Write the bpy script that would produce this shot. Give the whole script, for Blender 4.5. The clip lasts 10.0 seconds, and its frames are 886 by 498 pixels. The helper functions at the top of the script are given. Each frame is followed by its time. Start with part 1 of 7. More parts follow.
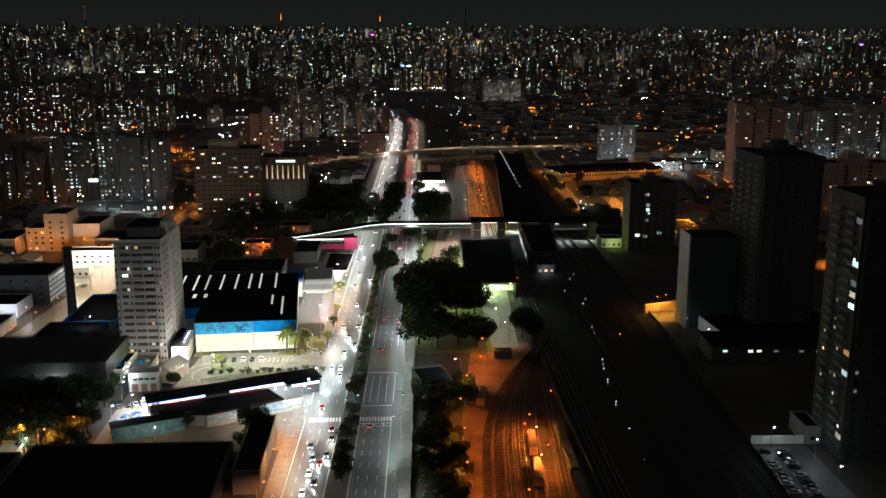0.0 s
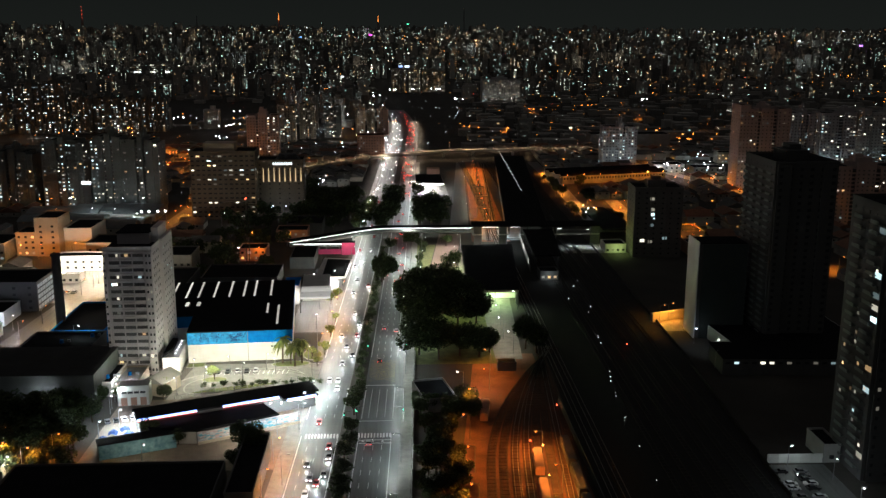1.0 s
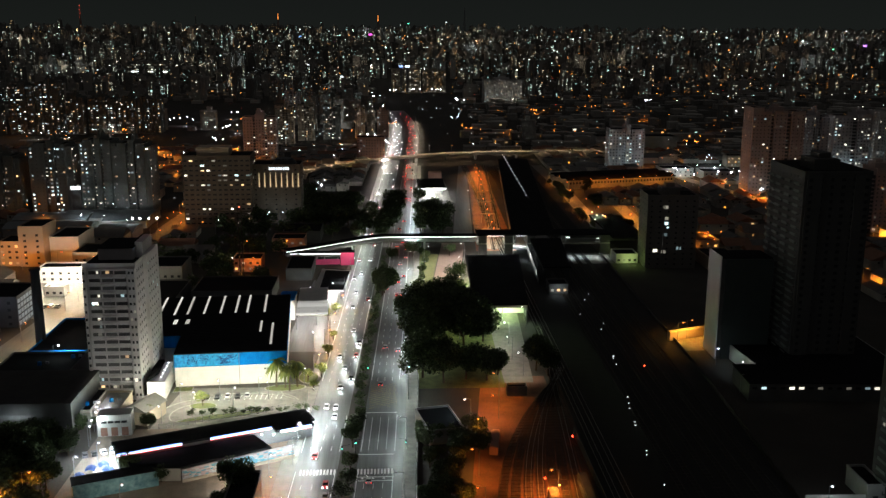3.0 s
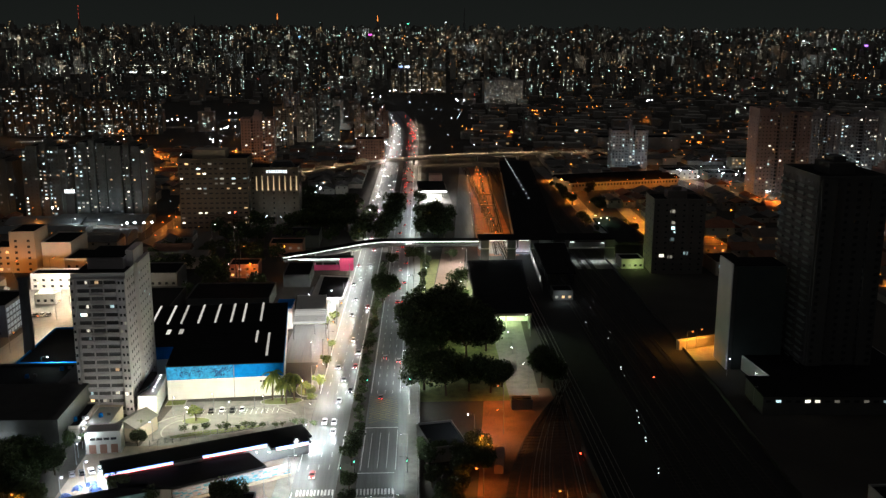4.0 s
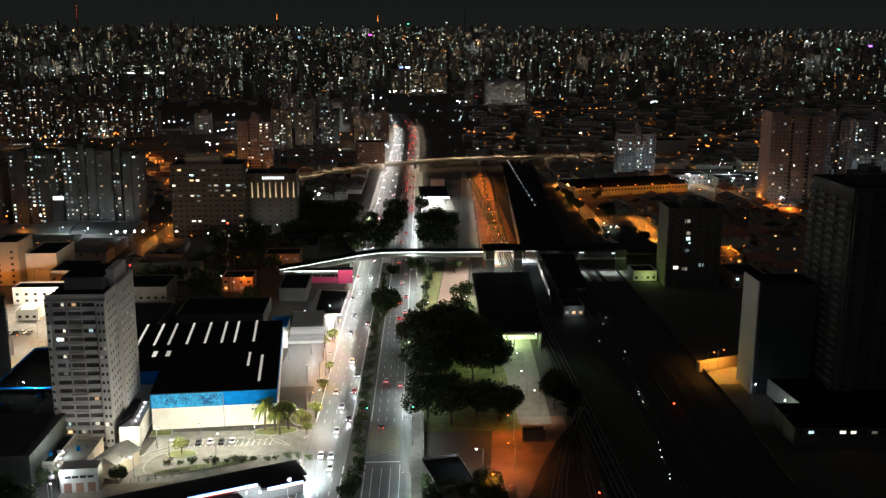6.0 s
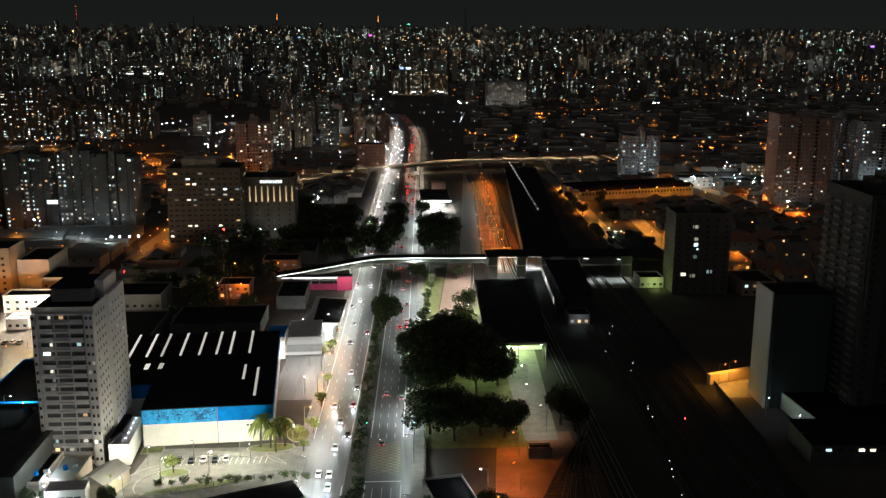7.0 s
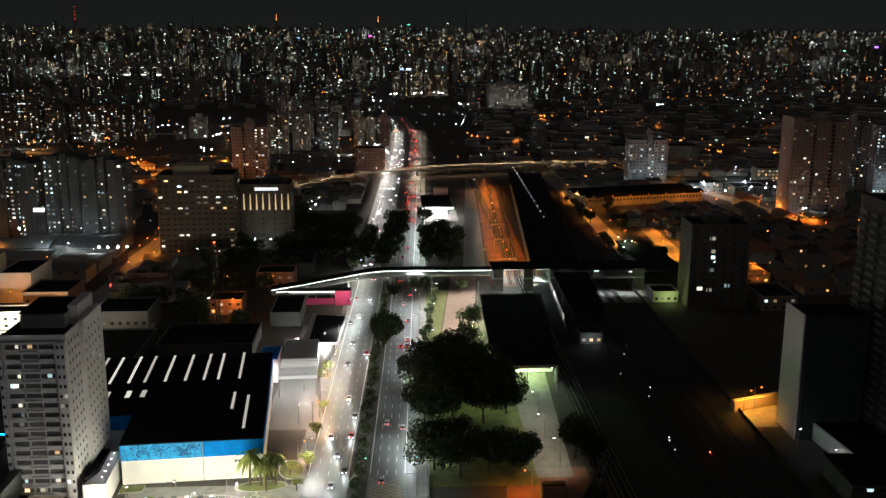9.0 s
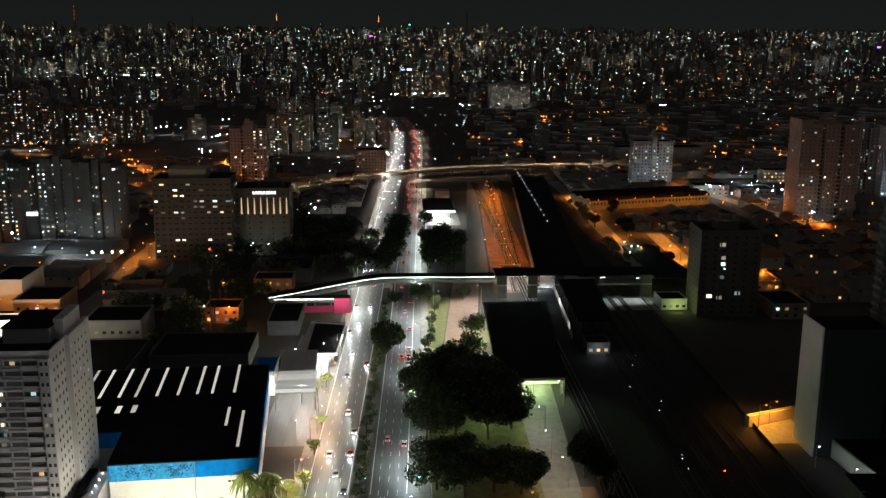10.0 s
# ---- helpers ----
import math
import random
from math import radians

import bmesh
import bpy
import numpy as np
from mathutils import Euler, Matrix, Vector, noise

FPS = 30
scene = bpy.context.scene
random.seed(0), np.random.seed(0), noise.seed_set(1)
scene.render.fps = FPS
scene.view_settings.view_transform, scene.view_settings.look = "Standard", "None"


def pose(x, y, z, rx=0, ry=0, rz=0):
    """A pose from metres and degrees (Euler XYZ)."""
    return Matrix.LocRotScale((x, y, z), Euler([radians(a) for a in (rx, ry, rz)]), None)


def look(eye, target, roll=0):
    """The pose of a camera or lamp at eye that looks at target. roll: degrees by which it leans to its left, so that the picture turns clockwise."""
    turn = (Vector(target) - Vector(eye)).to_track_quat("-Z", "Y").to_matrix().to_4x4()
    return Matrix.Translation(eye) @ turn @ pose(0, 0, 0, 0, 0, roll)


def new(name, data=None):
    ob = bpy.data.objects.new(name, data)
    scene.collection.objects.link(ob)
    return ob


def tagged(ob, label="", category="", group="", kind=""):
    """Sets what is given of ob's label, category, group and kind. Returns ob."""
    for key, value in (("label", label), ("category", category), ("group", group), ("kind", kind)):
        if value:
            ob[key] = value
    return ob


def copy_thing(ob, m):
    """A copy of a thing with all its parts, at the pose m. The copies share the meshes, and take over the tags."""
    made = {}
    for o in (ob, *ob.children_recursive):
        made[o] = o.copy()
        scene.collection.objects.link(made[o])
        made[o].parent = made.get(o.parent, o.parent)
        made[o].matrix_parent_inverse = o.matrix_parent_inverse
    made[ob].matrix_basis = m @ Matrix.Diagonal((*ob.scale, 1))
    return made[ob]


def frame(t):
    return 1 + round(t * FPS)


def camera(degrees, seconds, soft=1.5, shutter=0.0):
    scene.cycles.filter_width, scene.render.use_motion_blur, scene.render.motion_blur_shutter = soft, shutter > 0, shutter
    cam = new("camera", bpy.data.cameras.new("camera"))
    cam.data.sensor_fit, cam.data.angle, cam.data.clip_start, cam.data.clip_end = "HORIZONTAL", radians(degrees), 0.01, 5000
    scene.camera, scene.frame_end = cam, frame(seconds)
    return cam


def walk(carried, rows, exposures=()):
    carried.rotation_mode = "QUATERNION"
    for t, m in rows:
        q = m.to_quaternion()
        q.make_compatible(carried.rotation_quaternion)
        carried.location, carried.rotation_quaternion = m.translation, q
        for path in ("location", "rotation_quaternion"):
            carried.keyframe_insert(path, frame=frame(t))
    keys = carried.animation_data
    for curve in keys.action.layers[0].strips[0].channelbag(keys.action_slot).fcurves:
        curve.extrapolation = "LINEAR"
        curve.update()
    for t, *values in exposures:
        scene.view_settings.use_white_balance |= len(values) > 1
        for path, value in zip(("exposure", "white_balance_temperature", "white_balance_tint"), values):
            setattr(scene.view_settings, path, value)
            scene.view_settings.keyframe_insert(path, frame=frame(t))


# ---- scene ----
cam = camera(50.0, 10.0, 1.4)
PATH = [
    (0, (2.114, -4.012, 133.39), (2.214, -2.065, 132.944), 0.1),
    (0.5, (1.442, 3.025, 133.085), (1.547, 4.972, 132.64), 0.2),
    (1, (1.273, 10.154, 133.173), (1.378, 12.101, 132.728), 0.2),
    (1.5, (0.775, 16.999, 133.171), (0.881, 18.946, 132.725), 0.2),
    (2, (0.723, 23.577, 133.234), (0.83, 25.524, 132.789), 0.3),
    (2.5, (0.571, 30.411, 133.447), (0.677, 32.357, 133.001), 0.3),
    (4, (0.367, 50.384, 133.462), (0.473, 52.331, 133.016), 0.2),
    (4.5, (0.153, 56.945, 133.46), (0.259, 58.892, 133.014), 0.2),
    (5, (0.111, 63.337, 133.548), (0.216, 65.284, 133.102), 0.2),
    (5.5, (-0.093, 69.952, 133.676), (0.013, 71.899, 133.23), 0.2),
    (7, (-0.177, 89.004, 134.193), (-0.072, 90.951, 133.748), 0.2),
    (7.5, (-0.361, 95.685, 134.258), (-0.256, 97.632, 133.813), 0.2),
    (8, (-0.253, 102.062, 134.466), (-0.148, 104.009, 134.02), 0.2),
    (8.5, (-0.411, 109.013, 134.367), (-0.306, 110.96, 133.922), 0.3),
    (9, (-0.405, 115.429, 134.458), (-0.3, 117.376, 134.014), 0.2),
    (9.5, (-0.551, 122.09, 134.61), (-0.446, 124.037, 134.166), 0.3),
    (10, (-0.558, 128.845, 134.593), (-0.454, 130.792, 134.149), 0.2),
]
walk(cam, [(t, look(eye, target, roll)) for t, eye, target, roll in PATH])

# ---- night sky and exposure ----
world = bpy.data.worlds.new("night_sky")
scene.world = world
world.use_nodes = True
wn, wl = world.node_tree.nodes, world.node_tree.links
wbg = wn["Background"]
wtc, wsep, wramp = wn.new("ShaderNodeTexCoord"), wn.new("ShaderNodeSeparateXYZ"), wn.new("ShaderNodeValToRGB")
wl.new(wtc.outputs["Generated"], wsep.inputs[0])
wl.new(wsep.outputs["Z"], wramp.inputs[0])
wl.new(wramp.outputs[0], wbg.inputs[0])
wramp.color_ramp.elements[0].position, wramp.color_ramp.elements[0].color = 0.0, (0.0068, 0.0080, 0.0072, 1)
wramp.color_ramp.elements[1].position, wramp.color_ramp.elements[1].color = 1.0, (0.030, 0.029, 0.028, 1)
low_sky = wramp.color_ramp.elements.new(0.06)
low_sky.color = (0.0055, 0.0064, 0.0060, 1)
mid_sky = wramp.color_ramp.elements.new(0.3)
mid_sky.color = (0.021, 0.021, 0.0205, 1)
wbg.inputs[1].default_value = 1.4

rnd = random.Random(7)


# ---- materials ----
def mat(name, color, rough=0.8, vary=0.25, scale=0.4, fine=6.0, bump=0.3, metal=0.0, island=0.0, objrand=0.0, tint=None, stretch=None):
    """A surface with coarse stains and fine grain; island / objrand vary the tone piece by piece."""
    m = bpy.data.materials.new(name)
    m.use_nodes = True
    n, l = m.node_tree.nodes, m.node_tree.links
    b = n["Principled BSDF"]
    geo = n.new("ShaderNodeNewGeometry")
    big, small = n.new("ShaderNodeTexNoise"), n.new("ShaderNodeTexNoise")
    big.inputs["Scale"].default_value, big.inputs["Detail"].default_value = scale, 5.0
    small.inputs["Scale"].default_value, small.inputs["Detail"].default_value = fine, 4.0
    where = geo.outputs["Position"]
    if stretch:
        squash = n.new("ShaderNodeVectorMath")
        squash.operation = "MULTIPLY"
        squash.inputs[1].default_value = stretch
        l.new(where, squash.inputs[0])
        where = squash.outputs[0]
    l.new(where, big.inputs["Vector"])
    l.new(geo.outputs["Position"], small.inputs["Vector"])
    add = n.new("ShaderNodeMath")
    add.operation = "ADD"
    l.new(big.outputs[0], add.inputs[0])
    l.new(small.outputs[0], add.inputs[1])
    last = add.outputs[0]
    if island or objrand:
        src = geo.outputs["Random Per Island"]
        if objrand:
            src = n.new("ShaderNodeObjectInfo").outputs["Random"]
        mul, more = n.new("ShaderNodeMath"), n.new("ShaderNodeMath")
        mul.operation, more.operation = "MULTIPLY_ADD", "ADD"
        l.new(src, mul.inputs[0])
        mul.inputs[1].default_value = island + objrand
        mul.inputs[2].default_value = -(island + objrand) / 2
        l.new(mul.outputs[0], more.inputs[0])
        l.new(last, more.inputs[1])
        last = more.outputs[0]
    ramp = n.new("ShaderNodeMapRange")
    ramp.inputs["From Min"].default_value, ramp.inputs["From Max"].default_value = 0.55, 1.45
    l.new(last, ramp.inputs["Value"])
    mix = n.new("ShaderNodeMix")
    mix.data_type = "RGBA"
    lo = tuple(c * (1 - vary) for c in color)
    hi = tuple(min(1, c * (1 + vary)) for c in (tint or color))
    mix.inputs[6].default_value, mix.inputs[7].default_value = (*lo, 1), (*hi, 1)
    l.new(ramp.outputs[0], mix.inputs[0])
    l.new(mix.outputs[2], b.inputs["Base Color"])
    b.inputs["Roughness"].default_value, b.inputs["Metallic"].default_value = rough, metal
    if bump:
        bp = n.new("ShaderNodeBump")
        bp.inputs["Strength"].default_value, bp.inputs["Distance"].default_value = bump, 0.03
        l.new(small.outputs[0], bp.inputs["Height"])
        l.new(bp.outputs[0], b.inputs["Normal"])
    return m


def glow(name, color, strength, vary=0.0, sample=False):
    """A surface that gives off light; vary dims it island by island."""
    m = bpy.data.materials.new(name)
    m.use_nodes = True
    n, l = m.node_tree.nodes, m.node_tree.links
    b = n["Principled BSDF"]
    b.inputs["Base Color"].default_value = (0.3, 0.3, 0.3, 1)
    b.inputs["Emission Color"].default_value = (*color, 1)
    b.inputs["Emission Strength"].default_value = strength
    if vary:
        geo, info, power, mul, add = n.new("ShaderNodeNewGeometry"), n.new("ShaderNodeObjectInfo"), n.new("ShaderNodeMath"), n.new("ShaderNodeMath"), n.new("ShaderNodeMath")
        frac = n.new("ShaderNodeMath")
        add.operation, frac.operation, power.operation, mul.operation = "ADD", "FRACT", "POWER", "MULTIPLY_ADD"
        l.new(geo.outputs["Random Per Island"], add.inputs[0])
        l.new(info.outputs["Random"], add.inputs[1])
        l.new(add.outputs[0], frac.inputs[0])
        l.new(frac.outputs[0], power.inputs[0])
        power.inputs[1].default_value = 3.0
        l.new(power.outputs[0], mul.inputs[0])
        mul.inputs[1].default_value, mul.inputs[2].default_value = strength * (0.4 + vary), strength * (1 - vary) * 0.9
        l.new(mul.outputs[0], b.inputs["Emission Strength"])
    if not sample:
        m.cycles.emission_sampling = "NONE"
    return m


def glass(name, color, rough=0.1):
    m = mat(name, color, rough, 0.3, 0.2, 2.0, 0.0, objrand=0.6)
    m.node_tree.nodes["Principled BSDF"].inputs["Specular IOR Level"].default_value = 0.6
    return m


ASPHALT = mat("asphalt", (0.07, 0.07, 0.072), 0.46, 0.75, 1.1, 7.0, 0.35, stretch=(0.9, 0.035, 1.0))
ASPHALT_DARK = mat("asphalt_dark", (0.045, 0.045, 0.047), 0.8, 0.35, 0.1, 7.0, 0.4)
PAVING = mat("paving_concrete", (0.16, 0.15, 0.14), 0.8, 0.5, 0.35, 3.5, 0.3)
KERB = mat("kerb_concrete", (0.3, 0.29, 0.27), 0.85, 0.2, 0.5, 6.0, 0.3)
PAINT = mat("road_paint", (0.75, 0.75, 0.72), 0.6, 0.45, 1.5, 12.0, 0.1)
EARTH = mat("dark_earth", (0.045, 0.039, 0.033), 0.95, 0.4, 0.05, 1.5, 0.5)
DIRT = mat("yard_dirt", (0.16, 0.078, 0.05), 0.95, 0.8, 0.11, 2.5, 0.6)
# near-black colour carries the darkness of the unlit main tracks
BALLAST_SHADED = mat("ballast", (0.013, 0.012, 0.011), 0.95, 0.4, 0.25, 8.0, 0.8)
GRASS = mat("grass", (0.06, 0.085, 0.025), 0.95, 0.5, 0.3, 5.0, 0.7, tint=(0.12, 0.13, 0.04))
# rail tone darkened so unlit main tracks and most sidings show no gleam
RAIL_DULL = mat("rusty_rail", (0.05, 0.042, 0.036), 0.7, 0.3, 0.5, 8.0, 0.1, 0.3)
RAIL = mat("rail_steel", (0.35, 0.32, 0.3), 0.4, 0.2, 0.5, 8.0, 0.1, 0.9)
SLEEPER = mat("concrete_sleeper", (0.05, 0.044, 0.04), 0.9, 0.3, 0.5, 6.0, 0.3)
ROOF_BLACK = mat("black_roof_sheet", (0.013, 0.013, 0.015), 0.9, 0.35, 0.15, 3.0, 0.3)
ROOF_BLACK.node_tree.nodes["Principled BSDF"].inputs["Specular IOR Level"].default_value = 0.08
ROOF_GREY = mat("fibre_cement_roof", (0.12, 0.115, 0.11), 0.85, 0.4, 0.2, 3.0, 0.5, objrand=0.5)
ROOF_TILE = mat("clay_tile_roof", (0.2, 0.1, 0.065), 0.85, 0.35, 0.3, 4.0, 0.6, objrand=0.5)
WALL_WHITE = mat("white_render", (0.68, 0.67, 0.64), 0.8, 0.14, 0.25, 4.0, 0.2)
WALL_HOUSE = mat("house_render", (0.36, 0.345, 0.315), 0.85, 0.35, 0.2, 4.0, 0.3, objrand=0.8, tint=(0.42, 0.39, 0.34))
WALL_BLUE = mat("blue_cladding", (0.0, 0.11, 0.4), 0.8, 0.3, 0.3, 4.0, 0.15, tint=(0.0, 0.16, 0.5))
WALL_BLUE.node_tree.nodes["Principled BSDF"].inputs["Specular IOR Level"].default_value = 0.08
TOWER_GREY = mat("tower_grey_render", (0.5, 0.465, 0.48), 0.85, 0.18, 0.15, 3.0, 0.25)
TOWER_SLATE = mat("tower_slate_render", (0.15, 0.165, 0.16), 0.85, 0.2, 0.15, 3.0, 0.25)
TOWER_LIGHT = mat("tower_light_render", (0.55, 0.53, 0.52), 0.85, 0.15, 0.12, 3.0, 0.25)
TOWER_DARK = mat("tower_dark_render", (0.075, 0.074, 0.074), 0.8, 0.2, 0.12, 3.0, 0.25)
TOWER_PINK = mat("tower_pink_render", (0.52, 0.4, 0.37), 0.85, 0.18, 0.12, 3.0, 0.25)
TOWER_BEIGE = mat("tower_beige_render", (0.4, 0.34, 0.27), 0.85, 0.18, 0.12, 3.0, 0.25)
BRICK_RED = mat("brick_red_render", (0.36, 0.2, 0.15), 0.85, 0.2, 0.2, 4.0, 0.3)
CONCRETE = mat("concrete", (0.3, 0.29, 0.28), 0.85, 0.25, 0.2, 4.0, 0.3)
CONCRETE_DARK = mat("dark_concrete", (0.1, 0.1, 0.1), 0.85, 0.3, 0.2, 4.0, 0.3)
# dark tone stands for the shade inside the loggias
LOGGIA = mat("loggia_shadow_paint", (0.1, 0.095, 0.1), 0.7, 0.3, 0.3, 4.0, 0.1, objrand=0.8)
STEEL = mat("grey_steel", (0.25, 0.25, 0.26), 0.5, 0.2, 1.0, 8.0, 0.1, 0.6)
STEEL_DARK = mat("dark_steel", (0.05, 0.05, 0.055), 0.5, 0.25, 1.0, 8.0, 0.1, 0.5)
RED_STEEL = mat("red_mast_paint", (0.4, 0.09, 0.05), 0.6, 0.2, 0.5, 4.0, 0.1)
BARK = mat("bark", (0.09, 0.065, 0.045), 0.95, 0.3, 2.0, 12.0, 0.8)
LEAF = mat("leaf_dark", (0.024, 0.042, 0.014), 0.75, 0.45, 0.8, 6.0, 0.0, island=0.8, tint=(0.045, 0.065, 0.02))
LEAF_BRIGHT = mat("leaf_fresh", (0.11, 0.16, 0.03), 0.7, 0.4, 0.8, 6.0, 0.0, island=0.7, tint=(0.17, 0.19, 0.04))
PINK = mat("magenta_panel", (0.62, 0.06, 0.2), 0.6, 0.12, 0.4, 4.0, 0.1)
BLUE_TARP = mat("blue_tarp", (0.006, 0.028, 0.12), 0.6, 0.25, 1.0, 5.0, 0.3)
GREEN_PAINT = mat("green_paint", (0.08, 0.3, 0.12), 0.7, 0.2, 0.5, 4.0, 0.1)
MURAL = mat("mural_paint", (0.2, 0.22, 0.27), 0.75, 0.25, 0.6, 0.9, 0.1, tint=(0.4, 0.34, 0.34))
MURAL_TONES = [mat("mural_pale_block", (0.42, 0.43, 0.46), 0.75, 0.2, 0.8, 4.0, 0.1, island=0.7), mat("mural_blue_block", (0.1, 0.32, 0.42), 0.75, 0.2, 0.8, 4.0, 0.1, island=0.7), mat("mural_pink_block", (0.4, 0.3, 0.3), 0.75, 0.2, 0.8, 4.0, 0.1, island=0.7)]
MURAL_BLUE = mat("mural_sea_paint", (0.05, 0.2, 0.3), 0.75, 0.3, 0.35, 0.8, 0.1, tint=(0.25, 0.45, 0.5))
TYRE = mat("tyre_rubber", (0.03, 0.03, 0.03), 0.9, 0.2, 2.0, 10.0, 0.2)
CAR_GLASS = mat("car_glass", (0.02, 0.022, 0.025), 0.08, 0.1, 1.0, 4.0, 0.0)
CAR_PAINTS = [mat(f"car_paint_{k}", c, 0.3, 0.05, 1.0, 4.0, 0.0, 0.3) for k, c in (("white", (0.7, 0.7, 0.7)), ("silver", (0.4, 0.41, 0.42)), ("black", (0.02, 0.02, 0.022)), ("grey", (0.15, 0.15, 0.16)), ("red", (0.4, 0.03, 0.03)))]
WINDOW_DARK = glass("window_dark_glass", (0.03, 0.031, 0.035), 0.4)
WINDOW_DARK.node_tree.nodes["Principled BSDF"].inputs["Specular IOR Level"].default_value = 0.25
WIN = [glow("window_lit_warm", (1.0, 0.62, 0.28), 1.6, 0.94), glow("window_lit_white", (1.0, 0.93, 0.75), 2.1, 0.94), glow("window_lit_cool", (0.66, 0.94, 1.0), 2.1, 0.94), glow("window_lit_amber", (1.0, 0.5, 0.14), 1.6, 0.94)]
LAMP_WHITE = glow("lamp_white", (0.85, 0.95, 1.0), 14)
LAMP_ORANGE = glow("lamp_sodium", (1.0, 0.24, 0.03), 5)
HEADLIGHT = glow("headlight_glow", (0.92, 0.97, 1.0), 32)
TAILLIGHT = glow("taillight_glow", (1.0, 0.03, 0.015), 11)
STRIP_WHITE = glow("tube_white", (0.9, 1.0, 0.97), 3.2, sample=True)
STRIP_BLUE = glow("tube_blue", (0.15, 0.3, 1.0), 4, sample=True)
STRIP_RED = glow("tube_red", (1.0, 0.1, 0.1), 3, sample=True)
STRIP_GREEN = glow("tube_green", (0.75, 1.0, 0.5), 5, sample=True)
SKYLIGHT = glow("skylight_lit_sheet", (1.0, 0.95, 0.85), 0.62, 0.2)
BEACON = glow("red_beacon", (1.0, 0.05, 0.02), 12)
SIGNAL_GREEN = glow("signal_green", (0.1, 1.0, 0.6), 10)


# ---- mesh helpers ----
def bx(bm, x0, x1, y0, y1, z0, z1, mi=0):
    v = [bm.verts.new(p) for p in ((x0, y0, z0), (x1, y0, z0), (x1, y1, z0), (x0, y1, z0), (x0, y0, z1), (x1, y0, z1), (x1, y1, z1), (x0, y1, z1))]
    for q in ((3, 2, 1, 0), (4, 5, 6, 7), (0, 1, 5, 4), (1, 2, 6, 5), (2, 3, 7, 6), (3, 0, 4, 7)):
        bm.faces.new([v[i] for i in q]).material_index = mi
    return v


def prism(bm, pts, z0, z1, mi=0):
    """An upright prism over a polygon given anticlockwise."""
    lo, hi = [bm.verts.new((x, y, z0)) for x, y in pts], [bm.verts.new((x, y, z1)) for x, y in pts]
    bm.faces.new(lo[::-1]).material_index = mi
    bm.faces.new(hi).material_index = mi
    for i in range(len(pts)):
        j = (i + 1) % len(pts)
        bm.faces.new((lo[i], lo[j], hi[j], hi[i])).material_index = mi


def tube(bm, a, b, ra, rb=None, n=8, mi=0):
    a, b = Vector(a), Vector(b)
    rb = ra if rb is None else rb
    d = (b - a).normalized()
    u = d.orthogonal().normalized()
    w = d.cross(u)
    ring = lambda c, r: [bm.verts.new(c + (u * math.cos(k * 2 * math.pi / n) + w * math.sin(k * 2 * math.pi / n)) * r) for k in range(n)]
    p, q = ring(a, ra), ring(b, rb)
    for i in range(n):
        j = (i + 1) % n
        bm.faces.new((p[i], p[j], q[j], q[i])).material_index = mi
    bm.faces.new(p[::-1]).material_index = mi
    bm.faces.new(q).material_index = mi


def blob(bm, c, r, mi=0):
    """A small eight-sided bulb."""
    c = Vector(c)
    v = [bm.verts.new(c + Vector(d) * r) for d in ((1, 0, 0), (0, 1, 0), (-1, 0, 0), (0, -1, 0), (0, 0, 1), (0, 0, -1))]
    for i in range(4):
        j = (i + 1) % 4
        bm.faces.new((v[i], v[j], v[4])).material_index = mi
        bm.faces.new((v[j], v[i], v[5])).material_index = mi


def mesh_of(name, bm, *mats):
    me = bpy.data.meshes.new(name)
    bm.to_mesh(me)
    bm.free()
    for m in mats:
        me.materials.append(m)
    return me


def part(name, bm, material, parent, label=""):
    mats = material if isinstance(material, (list, tuple)) else (material,)
    ob = new(name, bm if isinstance(bm, bpy.types.Mesh) else mesh_of(name, bm, *mats))
    ob.parent = parent
    return tagged(ob, label)


def thing(name, label, category, x=0, y=0, z=0, rz=0, group="", kind=""):
    ob = new(name)
    ob.matrix_basis = pose(x, y, z, 0, 0, rz)
    return tagged(ob, label, category, group, kind)


def setting(name, bm, material, label, category):
    mats = material if isinstance(material, (list, tuple)) else (material,)
    return tagged(new(name, mesh_of(name, bm, *mats)), label, category, kind="structure")


def light(kind, x, y, z, watts, color, size=0.3, cone=150, parent=None, aim=None):
    d = bpy.data.lights.new("lamp_light", kind)
    d.energy, d.color = watts, color
    d.shadow_soft_size = size
    if kind == "SPOT":
        d.spot_size, d.spot_blend = radians(cone), 0.6
    ob = new("lamp_light", d)
    if aim:
        ob.matrix_basis = look((x, y, z), aim)
    else:
        ob.location = (x, y, z)
    ob.parent = parent
    return ob


COOL, WARM, SODIUM, YELLOW = (0.82, 0.97, 1.0), (1.0, 0.87, 0.66), (1.0, 0.3, 0.035), (0.97, 0.96, 0.74)
ROAD = 0.034


def bend(y):
    """The avenue swings to the west beyond the overpass."""
    u = max(0.0, y - 1250)
    return -1.45e-4 * min(u, 350) ** 2 - 0.1 * max(0.0, u - 350)


def rcl(y): return -11.7 + ROAD * (y - 300) + bend(y)
def rcr(y): return 2.8 + 0.033 * (y - 300) + bend(y)
def lcl(y): return -31.0 + ROAD * (y - 300) + bend(y)
def lcr(y): return -17.7 + 0.036 * (y - 300) + bend(y)


def track_edge(y): return 118 + 0.055 * (min(y, 384) - 280) + 0.02 * (max(y, 384) - 384)


def hill(y):
    """The land is level round the avenue and rises towards the far ridge."""
    u = min(1.0, max(0.0, (y - 2300) / 2300))
    return 104 * u * u * (3 - 2 * u)


